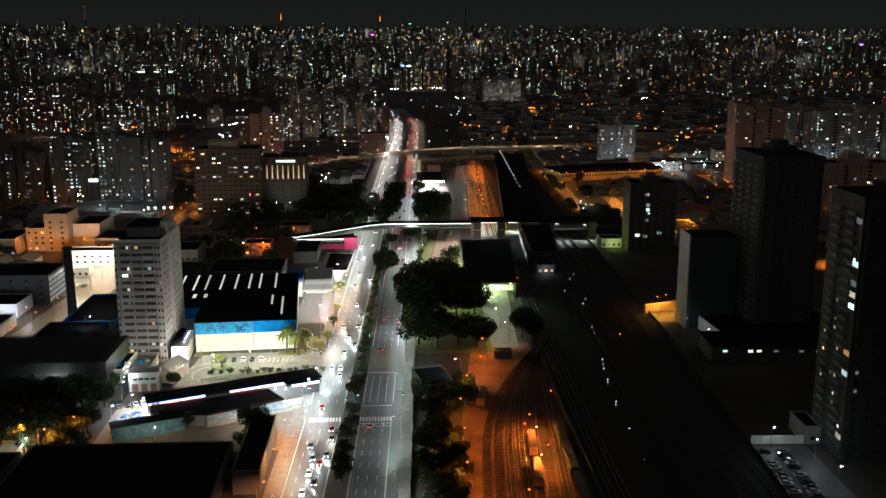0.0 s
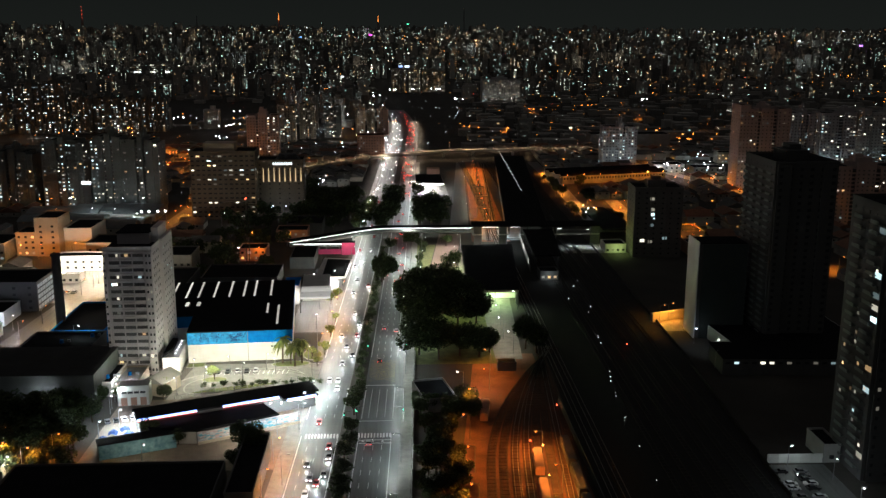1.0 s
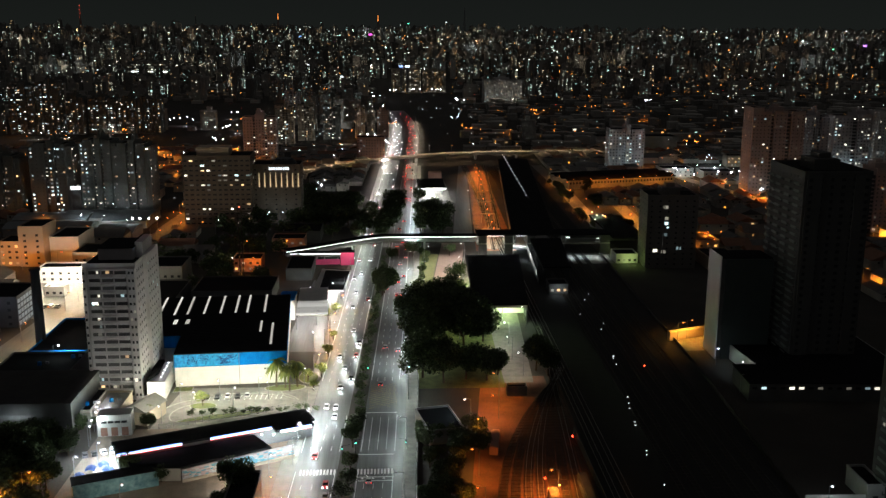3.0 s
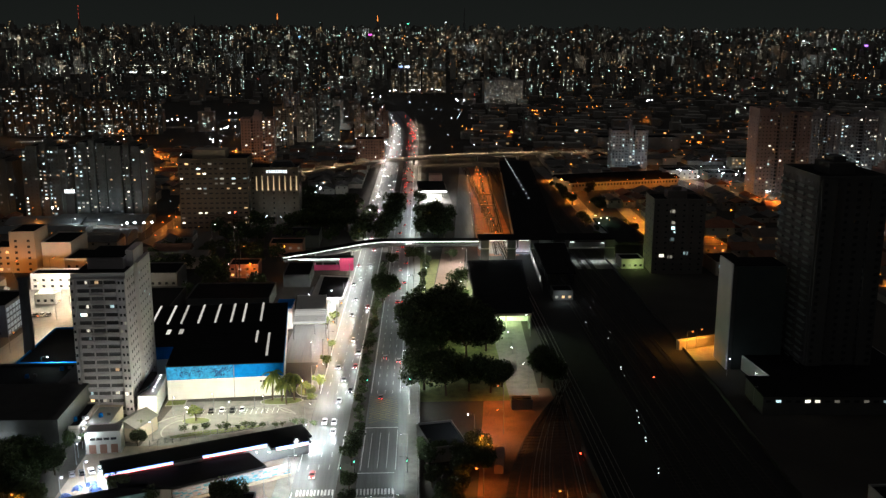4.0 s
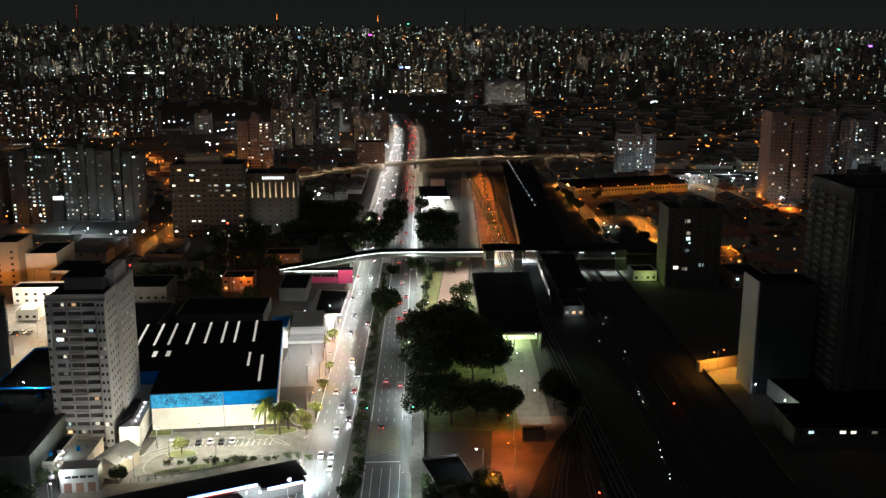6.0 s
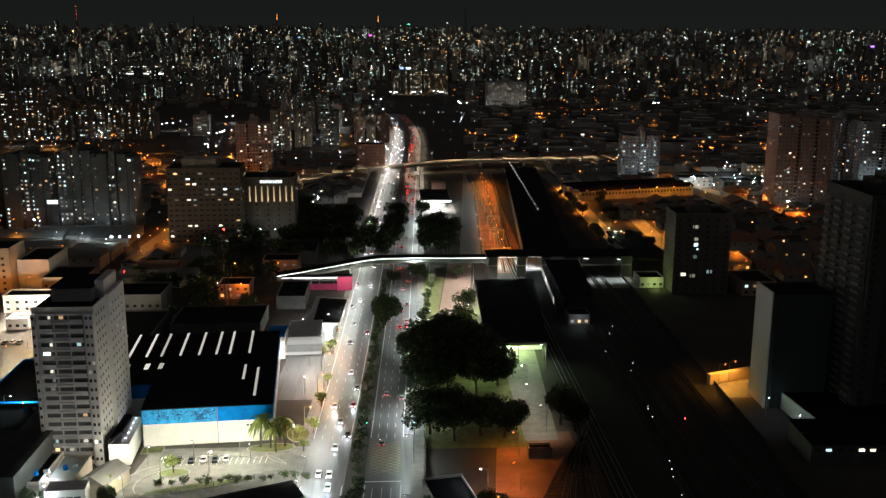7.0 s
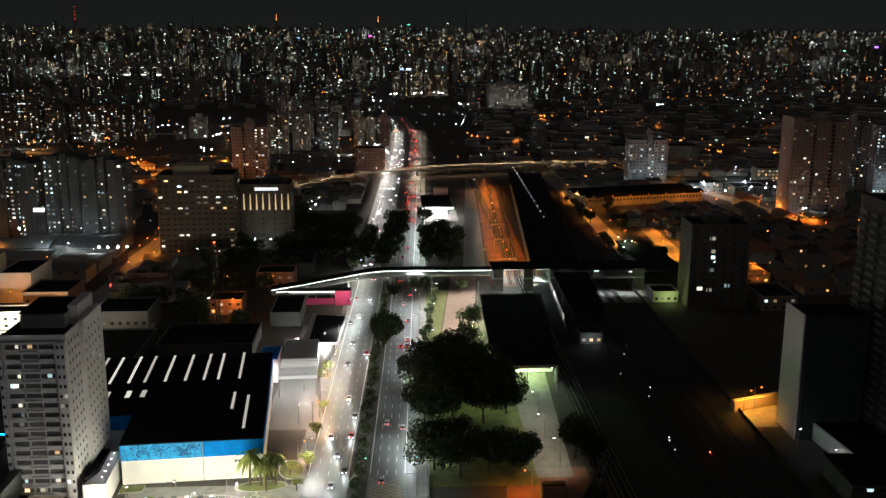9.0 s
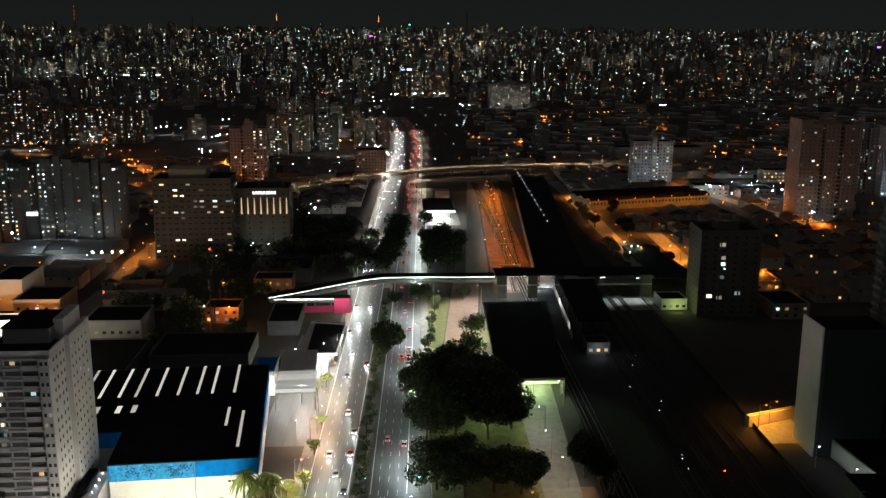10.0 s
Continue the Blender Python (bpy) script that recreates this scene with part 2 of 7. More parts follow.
# ---- ground, roads, railway land ----
bm = bmesh.new()
ys = [-900, -200, 100, 400, 800, 1300, 1800] + [2200 + 120 * k for k in range(22)] + [4950, 5600]
xs = [-5000, -2500, -1000, -400, 0, 400, 1000, 2500, 5000]
grid = [[bm.verts.new((x, y, hill(y))) for x in xs] for y in ys]
for a in range(len(ys) - 1):
    for b in range(len(xs) - 1):
        bm.faces.new((grid[a][b], grid[a][b + 1], grid[a + 1][b + 1], grid[a + 1][b]))
setting("ground", bm, EARTH, "dark bare city ground at night between the buildings", "ground")


def ribbon(name, left, right, y0, y1, z, material, label, category, step=60):
    bm = bmesh.new()
    rows = []
    n = max(1, round((y1 - y0) / step))
    for k in range(n + 1):
        y = y0 + (y1 - y0) * k / n
        rows.append([bm.verts.new((left(y), y, z)), bm.verts.new((right(y), y, z)), bm.verts.new((left(y), y, z - 0.3)), bm.verts.new((right(y), y, z - 0.3))])
    for p, q in zip(rows, rows[1:]):
        bm.faces.new((p[0], p[1], q[1], q[0]))
        bm.faces.new((p[2], p[0], q[0], q[2]))
        bm.faces.new((p[1], p[3], q[3], q[1]))
    return setting(name, bm, material, label, category)


ribbon("road", lcl, lcr, 150, 1690, 0.03, ASPHALT, "grey asphalt carriageway under bright white street lamps", "road")
ribbon("road", rcl, rcr, 150, 1690, 0.034, ASPHALT, "grey asphalt carriageway with white lane lines", "road")
ribbon("median", lambda y: lcr(y) + 0.15, lambda y: rcl(y) - 0.15, 150, 590, 0.16, EARTH, "planted central strip with trees and dark grass", "median")
ribbon("median", lambda y: lcr(y) + 0.15, lambda y: rcl(y) - 0.15, 625, 1690, 0.16, PAVING, "narrow paved central strip of the avenue", "median")
ribbon("pavement", lambda y: rcr(y) + 0.05, lambda y: rcr(y) + 4.0, 150, 1000, 0.17, PAVING, "worn grey concrete footpath beside the avenue", "pavement")
ribbon("pavement", lambda y: lcl(y) - 5.0, lambda y: lcl(y) - 0.05, 150, 335, 0.17, PAVING, "wide concrete pavement lit orange", "pavement")
ribbon("pavement", lambda y: lcl(y) - 4.0, lambda y: lcl(y) - 0.05, 385, 1000, 0.17, PAVING, "concrete pavement beside shop forecourts", "pavement")
ribbon("verge", lambda y: rcr(y) + 4.05, lambda y: 21 + 0.1 * (y - 530), 500, 605, 0.12, GRASS, "grass verge with paths beside the avenue", "grass")
ribbon("side_road", lambda y: 21.5 + 0.1 * (y - 530), lambda y: 36 + 0.1 * (y - 530), 480, 638, 0.02, mat("pink_asphalt", (0.2, 0.135, 0.115), 0.8, 0.3, 0.4, 6.0, 0.3), "pale pinkish asphalt service road", "road")
ribbon("bus_lane", lambda y: 43 + 0.02 * (y - 400), lambda y: 56 + 0.06 * (y - 400), 385, 566, 0.03, PAVING, "concrete bus apron leading under the terminal roof", "road")
ribbon("grass", lambda y: rcr(y) + 4.1, lambda y: 44 + 0.02 * (y - 400), 380, 500, 0.05, GRASS, "dark grass below the avenue trees", "grass")
ribbon("yard", lambda y: 18 + 0.12 * (y - 250), lambda y: 60, 150, 392, 0.02, DIRT, "bare dirt railway yard lit by orange lamps", "ground")
ribbon("railway", lambda y: 61 + 0.03 * (y - 250), track_edge, 150, 1090, 0.04, BALLAST_SHADED, "ballast bed of the railway, coloured near-black as if unlit", "railway")
ribbon("side_road", lambda y: 43 + 0.08 * (y - 686), lambda y: 56 + 0.062 * (y - 686), 640, 1000, 0.035, ASPHALT, "grey service road behind the avenue trees", "road")
ribbon("railway", lambda y: 57 + 0.062 * (y - 686), lambda y: 80.5 + 0.035 * (y - 686), 613, 1000, 0.05, DIRT, "sandy railway land lit orange", "railway")
ribbon("car_park", lambda y: -84 + 0.1 * (y - 340), lambda y: lcl(y) - 0.1, 336, 384, 0.02, PAVING, "pale concrete car park with planted islands", "car park")

ribbon("lot", lambda y: -193, lambda y: -147, 478, 545, 0.05, PAVING, "pale concrete lot under very bright lamps", "lot")
ribbon("road", lambda y: -172 + 0.06 * (y - 390), lambda y: -158 + 0.06 * (y - 390), 300, 760, 0.03, ASPHALT, "side street lit by orange lamps", "road")

ribbon("road", lambda y: 141 if y < 800 else 143, lambda y: 152 if y < 800 else 154, 645, 1000, 0.03, PAVING, "narrow street lit by orange lamps", "road")
ribbon("road", lambda y: 169 + 0.04 * (y - 650), lambda y: 180 + 0.04 * (y - 650), 600, 838, 0.03, PAVING, "narrow street lit by orange lamps", "road")
ribbon("road", lambda y: 296 - 0.2 * (y - 780), lambda y: 306 - 0.2 * (y - 780), 700, 960, 0.03, PAVING, "narrow street below pale towers", "road")
ribbon("yard", lambda y: 124, lambda y: 141, 420, 440, 0.03, PAVING, "small lit yard beside the railway wall", "yard")
ribbon("lot", lambda y: track_edge(y) + 0.6, lambda y: 137, 225, 282, 0.03, ASPHALT, "asphalt parking lot at the foot of the dark tower", "lot")

# pale strips added so lit ground shows against the near-black ballast
ribbon("track_apron", lambda y: 104, lambda y: 132, 578, 600, 0.047, PAVING, "pale concrete strip added to brighten the tracks below the concourse", "railway")
ribbon("track_apron", lambda y: 57, lambda y: 84, 619, 660, 0.057, PAVING, "pale concrete strip added to brighten the ground beyond the concourse", "railway")

# lane lines
bm = bmesh.new()
def seg(bm, f, y0, y1, w, z=0.045):
    v = [bm.verts.new((f(y) + s * w, y, z)) for y, s in ((y0, -1), (y0, 1), (y1, 1), (y1, -1))]
    bm.faces.new(v)
for lane in range(1, 4):
    for k in range(100):
        y = 200 + 9 * k
        if 352 < y < 384 or 312 < y < 324:
            continue
        seg(bm, lambda t: rcl(t) + (rcr(t) - rcl(t) - 3.0) * lane / 4, y, y + (3.6 if not 320 < y < 352 else 9.0), 0.07)
for lane in range(1, 4):
    for k in range(100):
        y = 200 + 9 * k
        if 352 < y < 384 or 312 < y < 324:
            continue
        seg(bm, lambda t: lcl(t) + (lcr(t) - lcl(t)) * lane / 4, y, y + 3.2, 0.07)
for a, b in ((150, 311), (325, 355), (390, 1000)):
    seg(bm, lambda t: rcl(t) + 0.5, a, b, 0.1)
    seg(bm, lambda t: rcr(t) - 3.0, a, b, 0.1)
    seg(bm, lambda t: lcl(t) + 0.5, a, b, 0.1)
    seg(bm, lambda t: lcr(t) - 0.5, a, b, 0.1)
for a in (322.5, 306.5, 304.0):
    seg(bm, lambda t: (rcl(315) + rcr(315) - 3) / 2, a, a + 0.4, (rcr(315) - 3 - rcl(315)) / 2)
seg(bm, lambda t: (rcl(358) + rcr(358) - 3) / 2, 357, 357.5, (rcr(358) - 3 - rcl(358)) / 2)
for k in range(3):
    x = rcl(305) + 2.2 + 3.3 * k
    bm.faces.new([bm.verts.new((x + a, 305.3 + b, 0.05)) for a, b in ((-0.5, 0), (0.5, 0), (0, 1.3))])
tagged(new("lane_marking", mesh_of("lane_marking", bm, PAINT)), "worn white painted lane lines on the asphalt", "road marking", kind="structure")
bm = bmesh.new()
for k in range(10):
    for sx in (-1, 1):
        xa, xb = (rcl(370) + 0.8, rcr(370) - 3.4) if sx > 0 else (rcr(370) - 3.4, rcl(370) + 0.8)
        y = 361 + 2.1 * k
        bm.faces.new([bm.verts.new(p) for p in ((xa, y, 0.05 + 0.004 * (sx > 0)), (xb, y + 6.5, 0.05 + 0.004 * (sx > 0)), (xb, y + 6.72, 0.05 + 0.004 * (sx > 0)), (xa, y + 0.22, 0.05 + 0.004 * (sx > 0)))][::-sx])
YELLOW_PAINT = mat("yellow_road_paint", (0.34, 0.27, 0.1), 0.7, 0.5, 1.5, 12.0, 0.1)
tagged(new("box_marking", mesh_of("box_marking", bm, YELLOW_PAINT)), "worn yellow hatched box painted on the crossing", "road marking", kind="structure")
zebra = thing("crosswalk", "white zebra crossing painted across the avenue", "crosswalk", kind="structure")
bm = bmesh.new()
bx(bm, -0.28, 0.28, -1.8, 1.8, 0.038, 0.046)
stripe = mesh_of("stripe", bm, PAINT)
for x0, x1 in ((rcl(310) + 0.6, rcr(310) - 3.0), (lcl(312) + 2.0, lcr(312) - 0.5)):
    k = 0
    while x0 + 1.05 * k < x1:
        ob = part("stripe", stripe, PAINT, zebra)
        ob.location = (x0 + 1.05 * k, 310.5, 0)
        k += 1


# ---- towers ----
def pane_mesh(m, w=1.3, h=1.25):
    bm = bmesh.new()
    bx(bm, -w / 2, w / 2, -0.09, 0.05, -h / 2, h / 2)
    return mesh_of("window", bm, m)


PANES = {}


def pane(kind, w, h):
    key = (kind, round(w, 1), round(h, 1))
    if key not in PANES:
        PANES[key] = pane_mesh(WINDOW_DARK if kind < 0 else WIN[kind], w, h)
    return PANES[key]


def tower(label, x, y, w, d, h, material, rz=2.0, floors=16, cols=6, side_cols=5, lit=0.12, singly=True, side="right", mix=(0, 1, 1, 2), core=True,
          win=(1.15, 1.1), balcony=(), base=0.0, category="apartment tower", name="apartment_tower", pilaster=True):
    """A block with its front (to the -y side) at y, its middle at x; windows on the front and on one flank."""
    t = thing(name, label, category, x, y, base, rz)
    r = random.Random(int(x * 13 + y * 7))
    bm = bmesh.new()
    bx(bm, -w / 2, w / 2, 0, d, 0, h)
    fh = h / (floors + 0.6)
    part("wall", bm, material, t)
    if pilaster and singly:
        n = max(2, cols // 2)
        bm = bmesh.new()
        bx(bm, -0.35, 0.35, -0.3, -0.003, 0, h)
        me = mesh_of("pilaster", bm, material)
        for k in range(n + 1):
            part("pilaster", me, None, t).location = (-w / 2 + 0.37 + (w - 0.74) * k / n, 0, 0)
        bm = bmesh.new()
        bx(bm, -w / 2 + 0.8, w / 2 - 0.8, -0.12, -0.004, -0.12, 0.1)
        me = mesh_of("floor_band", bm, material)
        for f in range(1, floors + 1):
            part("floor_band", me, None, t).location = (0, 0, f * fh)
    bays = not singly and w > 15
    if bays:
        bm = bmesh.new()
        bx(bm, -w * 0.11, w * 0.11, -1.0, -0.003, 0, h - 0.25)
        me = mesh_of("bay", bm, material)
        for u in (-0.36, 0.36):
            part("bay", me, None, t).location = (u * w, 0, 0)
    bm = bmesh.new()
    for a in ((-w / 2 - 0.15, w / 2 + 0.15, -0.35, 0.1), (-w / 2 - 0.15, w / 2 + 0.15, d - 0.1, d + 0.15), (-w / 2 - 0.15, -w / 2 + 0.1, 0.1, d - 0.1), (w / 2 - 0.1, w / 2 + 0.15, 0.1, d - 0.1)):
        bx(bm, *a, h - 0.2, h + 1.1)
    part("parapet", bm, material, t)
    bm = bmesh.new()
    bx(bm, -w / 2 + 0.12, w / 2 - 0.12, 0.12, d - 0.12, h + 0.004, h + 0.1)
    part("roof", bm, ROOF_BLACK, t, "black flat roof")
    if core:
        bm = bmesh.new()
        bx(bm, -w * 0.2, w * 0.18, d * 0.3, d * 0.7, h + 0.1, h + 4.5)
        bx(bm, -w * 0.1, w * 0.08, d * 0.38, d * 0.62, h + 4.5, h + 6.8)
        part("lift_house", bm, material, t)
    spots = []
    for f in range(floors):
        z = (f + 0.85) * fh
        for c in range(cols):
            wx = -w / 2 + w * (c + 0.5) / cols
            spots.append((wx, -1.02 if bays and 0.25 < abs(wx / w) < 0.47 else -0.02, z, 0, c))
        sx = w / 2 + 0.02 if side == "right" else -w / 2 - 0.02
        for c in range(side_cols if side else 0):
            spots.append((sx, d * (c + 0.5) / side_cols, z, 90 if side == "right" else -90, c + 100))
    busy = {c: r.random() for c in list(range(cols)) + list(range(100, 100 + side_cols))}
    joined = {}
    for sx, sy, sz, turn, c in spots:
        on = r.random() < lit * (0.35 + 1.3 * busy[c]) * (1.0 if singly else 1.7)
        kind = r.choice(mix) if on else -1
        ww = win[0] * (1.0 if c % 2 else 0.8)
        if singly:
            ob = part("window", pane(kind, ww, win[1]), None, t)
            ob.matrix_basis = pose(sx, sy, sz, 0, 0, turn)
        else:
            g = joined.setdefault(kind, bmesh.new())
            a, b = (ww / 2, 0.08) if turn == 0 else (0.08, ww / 2)
            bx(g, sx - a, sx + a, sy - b, sy + b, sz - win[1] / 2, sz + win[1] / 2)
    for kind, g in joined.items():
        tagged(part("window", g, WINDOW_DARK if kind < 0 else WIN[kind], t), kind="stuff")
    for c in balcony:
        bm = bmesh.new()
        bx(bm, -w / cols * 0.42, w / cols * 0.42, -1.3, -0.3, -0.15, 0.0)
        bx(bm, -w / cols * 0.42, w / cols * 0.42, -1.3, -1.2, 0.0, 0.95)
        me = mesh_of("balcony", bm, material)
        for f in range(1, floors):
            ob = part("balcony", me, None, t)
            ob.location = (-w / 2 + w * (c + 0.5) / cols, 0, f * fh)
    return t


PLANS = (((0, 0.29, 0, 0), (0.36, 0.64, 1.2, 2.4), (0.71, 1, 0, 0)), ((0, 0.2, 1.0, -2.6), (0.25, 0.47, 0, 0), (0.54, 0.76, 0, 0), (0.81, 1, 1.0, -2.6)), ((0, 0.4, 0, 0), (0.48, 0.6, 2.0, 3.0), (0.68, 1, 0, -1.2)))
PANE_DIM = glass("window_far_glass", (0.11, 0.11, 0.115), 0.4)


def wing_tower(label, x, y, w, d, h, material, rz=0.0, floors=16, lit=0.15, mix=(0, 1, 1, 2), side="right", wings=None, base=0.0, win=(1.2, 1.1),
               name="apartment_tower", category="apartment tower", dark=True):
    """A tower of several shafts of unequal height and depth; stacked loggias between them, their shade put in as dark
    colour.
    """
    t = thing(name, label, category, x, y, base, rz)
    r = random.Random(int(x * 13 + y * 7))
    wings = wings or r.choice(PLANS)
    fh = h / (floors + 0.6)
    # core coloured dark to deepen the slots between the shafts
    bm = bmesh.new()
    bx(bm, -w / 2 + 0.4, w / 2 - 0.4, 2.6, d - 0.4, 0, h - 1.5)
    part("core", bm, LOGGIA, t, "recessed loggia wall with its shade put into a dark colour")
    spots = []
    for u0, u1, dy, dh in wings:
        x0, x1, top = -w / 2 + w * u0, -w / 2 + w * u1, h + dh
        bm = bmesh.new()
        bx(bm, x0, x1, dy, d, 0, top)
        part("shaft", bm, material, t)
        bm = bmesh.new()
        for a in ((x0 - 0.1, x1 + 0.1, dy - 0.12, dy + 0.2), (x0 - 0.1, x1 + 0.1, d - 0.2, d + 0.12), (x0 - 0.1, x0 + 0.2, dy + 0.2, d - 0.2), (x1 - 0.2, x1 + 0.1, dy + 0.2, d - 0.2)):
            bx(bm, *a, top + 0.003, top + 1.1)
        part("parapet", bm, material, t)
        bm = bmesh.new()
        bx(bm, x0 + 0.25, x1 - 0.25, dy + 0.25, d - 0.25, top + 0.004, top + 0.1)
        part("roof", bm, ROOF_BLACK, t, "black flat roof")
        n = max(1, round((x1 - x0) / 3.4))
        for c in range(n):
            spots.append((x0 + (x1 - x0) * (c + 0.5) / n, dy - 0.02, 0, r.random() ** 2, 1.0))
    bal = bmesh.new()
    for (a0, a1, ay, ah), (b0, b1, by, bh) in zip(wings, wings[1:]):
        x0, x1 = -w / 2 + w * a1, -w / 2 + w * b0
        spots.append(((x0 + x1) / 2, 2.58, 0, 0.25 + 0.75 * r.random(), 1.25))
        for f in range(1, floors):
            bx(bal, x0 + 0.05, x1 - 0.05, 1.1, 2.59, f * fh - 0.1, f * fh + 0.05)
            bx(bal, x0 + 0.05, x1 - 0.05, 1.1, 1.22, f * fh + 0.05, f * fh + 0.95)
    tagged(part("balcony", bal, material, t), kind="stuff")
    sx = w / 2 * (1 if side == "right" else -1)
    if side:
        for c in range(4):
            spots.append((sx * 1.001, d * (c + 0.5) / 4, 90 if side == "right" else -90, r.random() ** 2, 0.8))
    bm = bmesh.new()
    u0, u1, dy, dh = wings[len(wings) // 2]
    x0, x1 = -w / 2 + w * u0, -w / 2 + w * u1
    bx(bm, x0 + 0.8, x1 - 0.8, d * 0.3, d * 0.75, h + dh + 0.1, h + dh + 4.2)
    bx(bm, x0 + 1.6, x0 + 1.6 + (x1 - x0) * 0.4, d * 0.38, d * 0.6, h + dh + 4.2, h + dh + 6.4)
    part("lift_house", bm, material, t)
    joined = {}
    for px, py, turn, busy, size in spots:
        for f in range(floors):
            on = r.random() < lit * (0.2 + 2.6 * busy)
            if not on and (not dark or size > 1.2):
                continue
            kind = r.choice(mix) if on else -1
            ww, z = win[0] * size * (r.uniform(0.7, 1.5) if on else 0.9), (f + 0.8) * fh
            a, b = (ww / 2, 0.08) if turn == 0 else (0.08, ww / 2)
            bx(joined.setdefault(kind, bmesh.new()), px - a, px + a, py - b, py + b, z - win[1] / 2, z + win[1] / 2)
    for kind, g in joined.items():
        tagged(part("window", g, PANE_DIM if kind < 0 else WIN[kind], t), kind="stuff")
    return t


# the tall grey block beside the warehouse: loggias in the middle of the front, small windows at its sides and on the flank
main = thing("apartment_tower", "grey rendered apartment tower with stacked dark loggias and few lit windows", "apartment tower", -101.3, 373.5, 0, 0.5)
bm = bmesh.new()
bx(bm, -9.25, 9.25, 0, 14, 0, 51)
bx(bm, -8.0, 9.25, 14.004, 30, 0, 51)
part("wall", bm, TOWER_GREY, main)
bm = bmesh.new()
bx(bm, 9.254, 10.6, 12, 30, 0, 52.5)
part("side_bay", bm, TOWER_GREY, main, "projecting rendered bay")
for x0, x1 in ((-9.25, -8.2), (6.6, 9.25)):
    bm = bmesh.new()
    bx(bm, x0, x1, -1.1, -0.004, 0, 50)
    part("front_bay", bm, TOWER_GREY, main, "projecting rendered bay")
bm = bmesh.new()
bx(bm, -9.4, 9.4, -0.15, 0.2, 50.9, 52)
bx(bm, 9.0, 9.4, 0.2, 14, 50.9, 52)
part("parapet", bm, TOWER_LIGHT, main)
bm = bmesh.new()
bx(bm, -9, 9, 0.25, 29.7, 51.004, 51.2)
part("roof", bm, ROOF_BLACK, main)
bm = bmesh.new()
bx(bm, -6, 6.5, 9, 26, 51.204, 55.5)
bx(bm, 6.504, 9.2, 12.5, 27, 51.204, 57)
part("lift_house", bm, TOWER_GREY, main)
bm = bmesh.new()
bx(bm, -6.3, 6.8, 8.7, 26.3, 55.504, 55.8)
part("lift_house_roof", bm, ROOF_BLACK, main)
# flat dark sheets on the wall stand for shaded loggia openings
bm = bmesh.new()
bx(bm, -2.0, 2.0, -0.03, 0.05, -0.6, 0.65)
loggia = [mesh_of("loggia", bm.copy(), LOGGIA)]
bm = bmesh.new()
bx(bm, -2.05, 2.05, -0.9, -0.75, -0.5, 0.45)
bx(bm, -2.05, 2.05, -0.75, -0.003, -0.5, -0.38)
ledge = mesh_of("balcony", bm, TOWER_GREY)
bm = bmesh.new()
bx(bm, -7.9, 6.3, -0.5, -0.004, -0.16, 0.14)
band = mesh_of("floor_band", bm, TOWER_GREY)
mr = random.Random(21)
for f in range(17):
    z = 2.2 + 2.9 * f
    part("floor_band", band, None, main).location = (0, 0, z + 1.35)
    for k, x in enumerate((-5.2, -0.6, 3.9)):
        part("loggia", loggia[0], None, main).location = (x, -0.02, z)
        if k != 1:
            part("balcony", ledge, None, main).location = (x, -0.02, z - 0.9)
        if mr.random() < (0.42 if k == 0 else 0.16):
            for q in range(mr.choice((1, 1, 2))):
                part("lit_window", pane(mr.choice((0, 1, 1, 2)), mr.choice((0.8, 1.3)), 1.0), None, main).location = (x + mr.uniform(-1.4, 1.4), -0.06, z + 0.1)
    for x in (-8.7, 7.3, 8.6):
        part("window", pane(-1 if mr.random() > 0.07 else 1, 0.7, 1.0), None, main).location = (x, -1.12, z + 0.1)
    for y in (2.5, 5.0, 8.0, 10.5):
        part("window", pane(-1 if mr.random() > 0.05 else 2, 0.7, 1.0), None, main).matrix_basis = pose(9.27, y, z + 0.1, 0, 0, 90)
    for y in (13.5, 16.5, 19.5, 22.5, 26):
        part("window", pane(-1 if mr.random() > 0.04 else 2, 0.6, 0.8), None, main).matrix_basis = pose(10.62, y, z + 0.1, 0, 0, 90)
podium = thing("parking_podium", "pale parking podium with a dark roof beside the tower", "podium", -91.8, 372, 0, 3)
bm = bmesh.new()
bx(bm, 1.5, 8, 0, 22, 0, 7.2)
part("wall", bm, TOWER_LIGHT, podium)
bm = bmesh.new()
prism(bm, [(1.6, 0.2), (4.4, 8), (4.4, 21.8), (1.6, 21.8)], 7.204, 8.4)
part("roof", bm, ROOF_BLACK, podium)
bm = bmesh.new()
for k in range(5):
    blob(bm, (6.3, 3 + 4 * k, 8.0), 0.28)
part("deck_lamp", bm, LAMP_WHITE, podium)

PAIR = ((0, 0.13, 0.6, -1.5), (0.13, 0.36, 0, 1.0), (0.43, 0.58, 0, 2.6), (0.64, 0.86, 0, 0.6), (0.86, 1, 0.6, -1.5))
for x, y, w, h, fl, li in ((-291, 752, 32, 41, 14, 0.16), (-251.8, 750, 32, 50, 17, 0.22), (-216, 746, 27, 53, 18, 0.24), (-190.5, 742, 27, 51, 17, 0.18)):
    wing_tower("grey-green apartment tower with dark loggia slots and scattered lit windows", x, y, w, 22, h, TOWER_SLATE, -2, fl, li, (0, 1, 1, 2, 2), wings=PAIR)
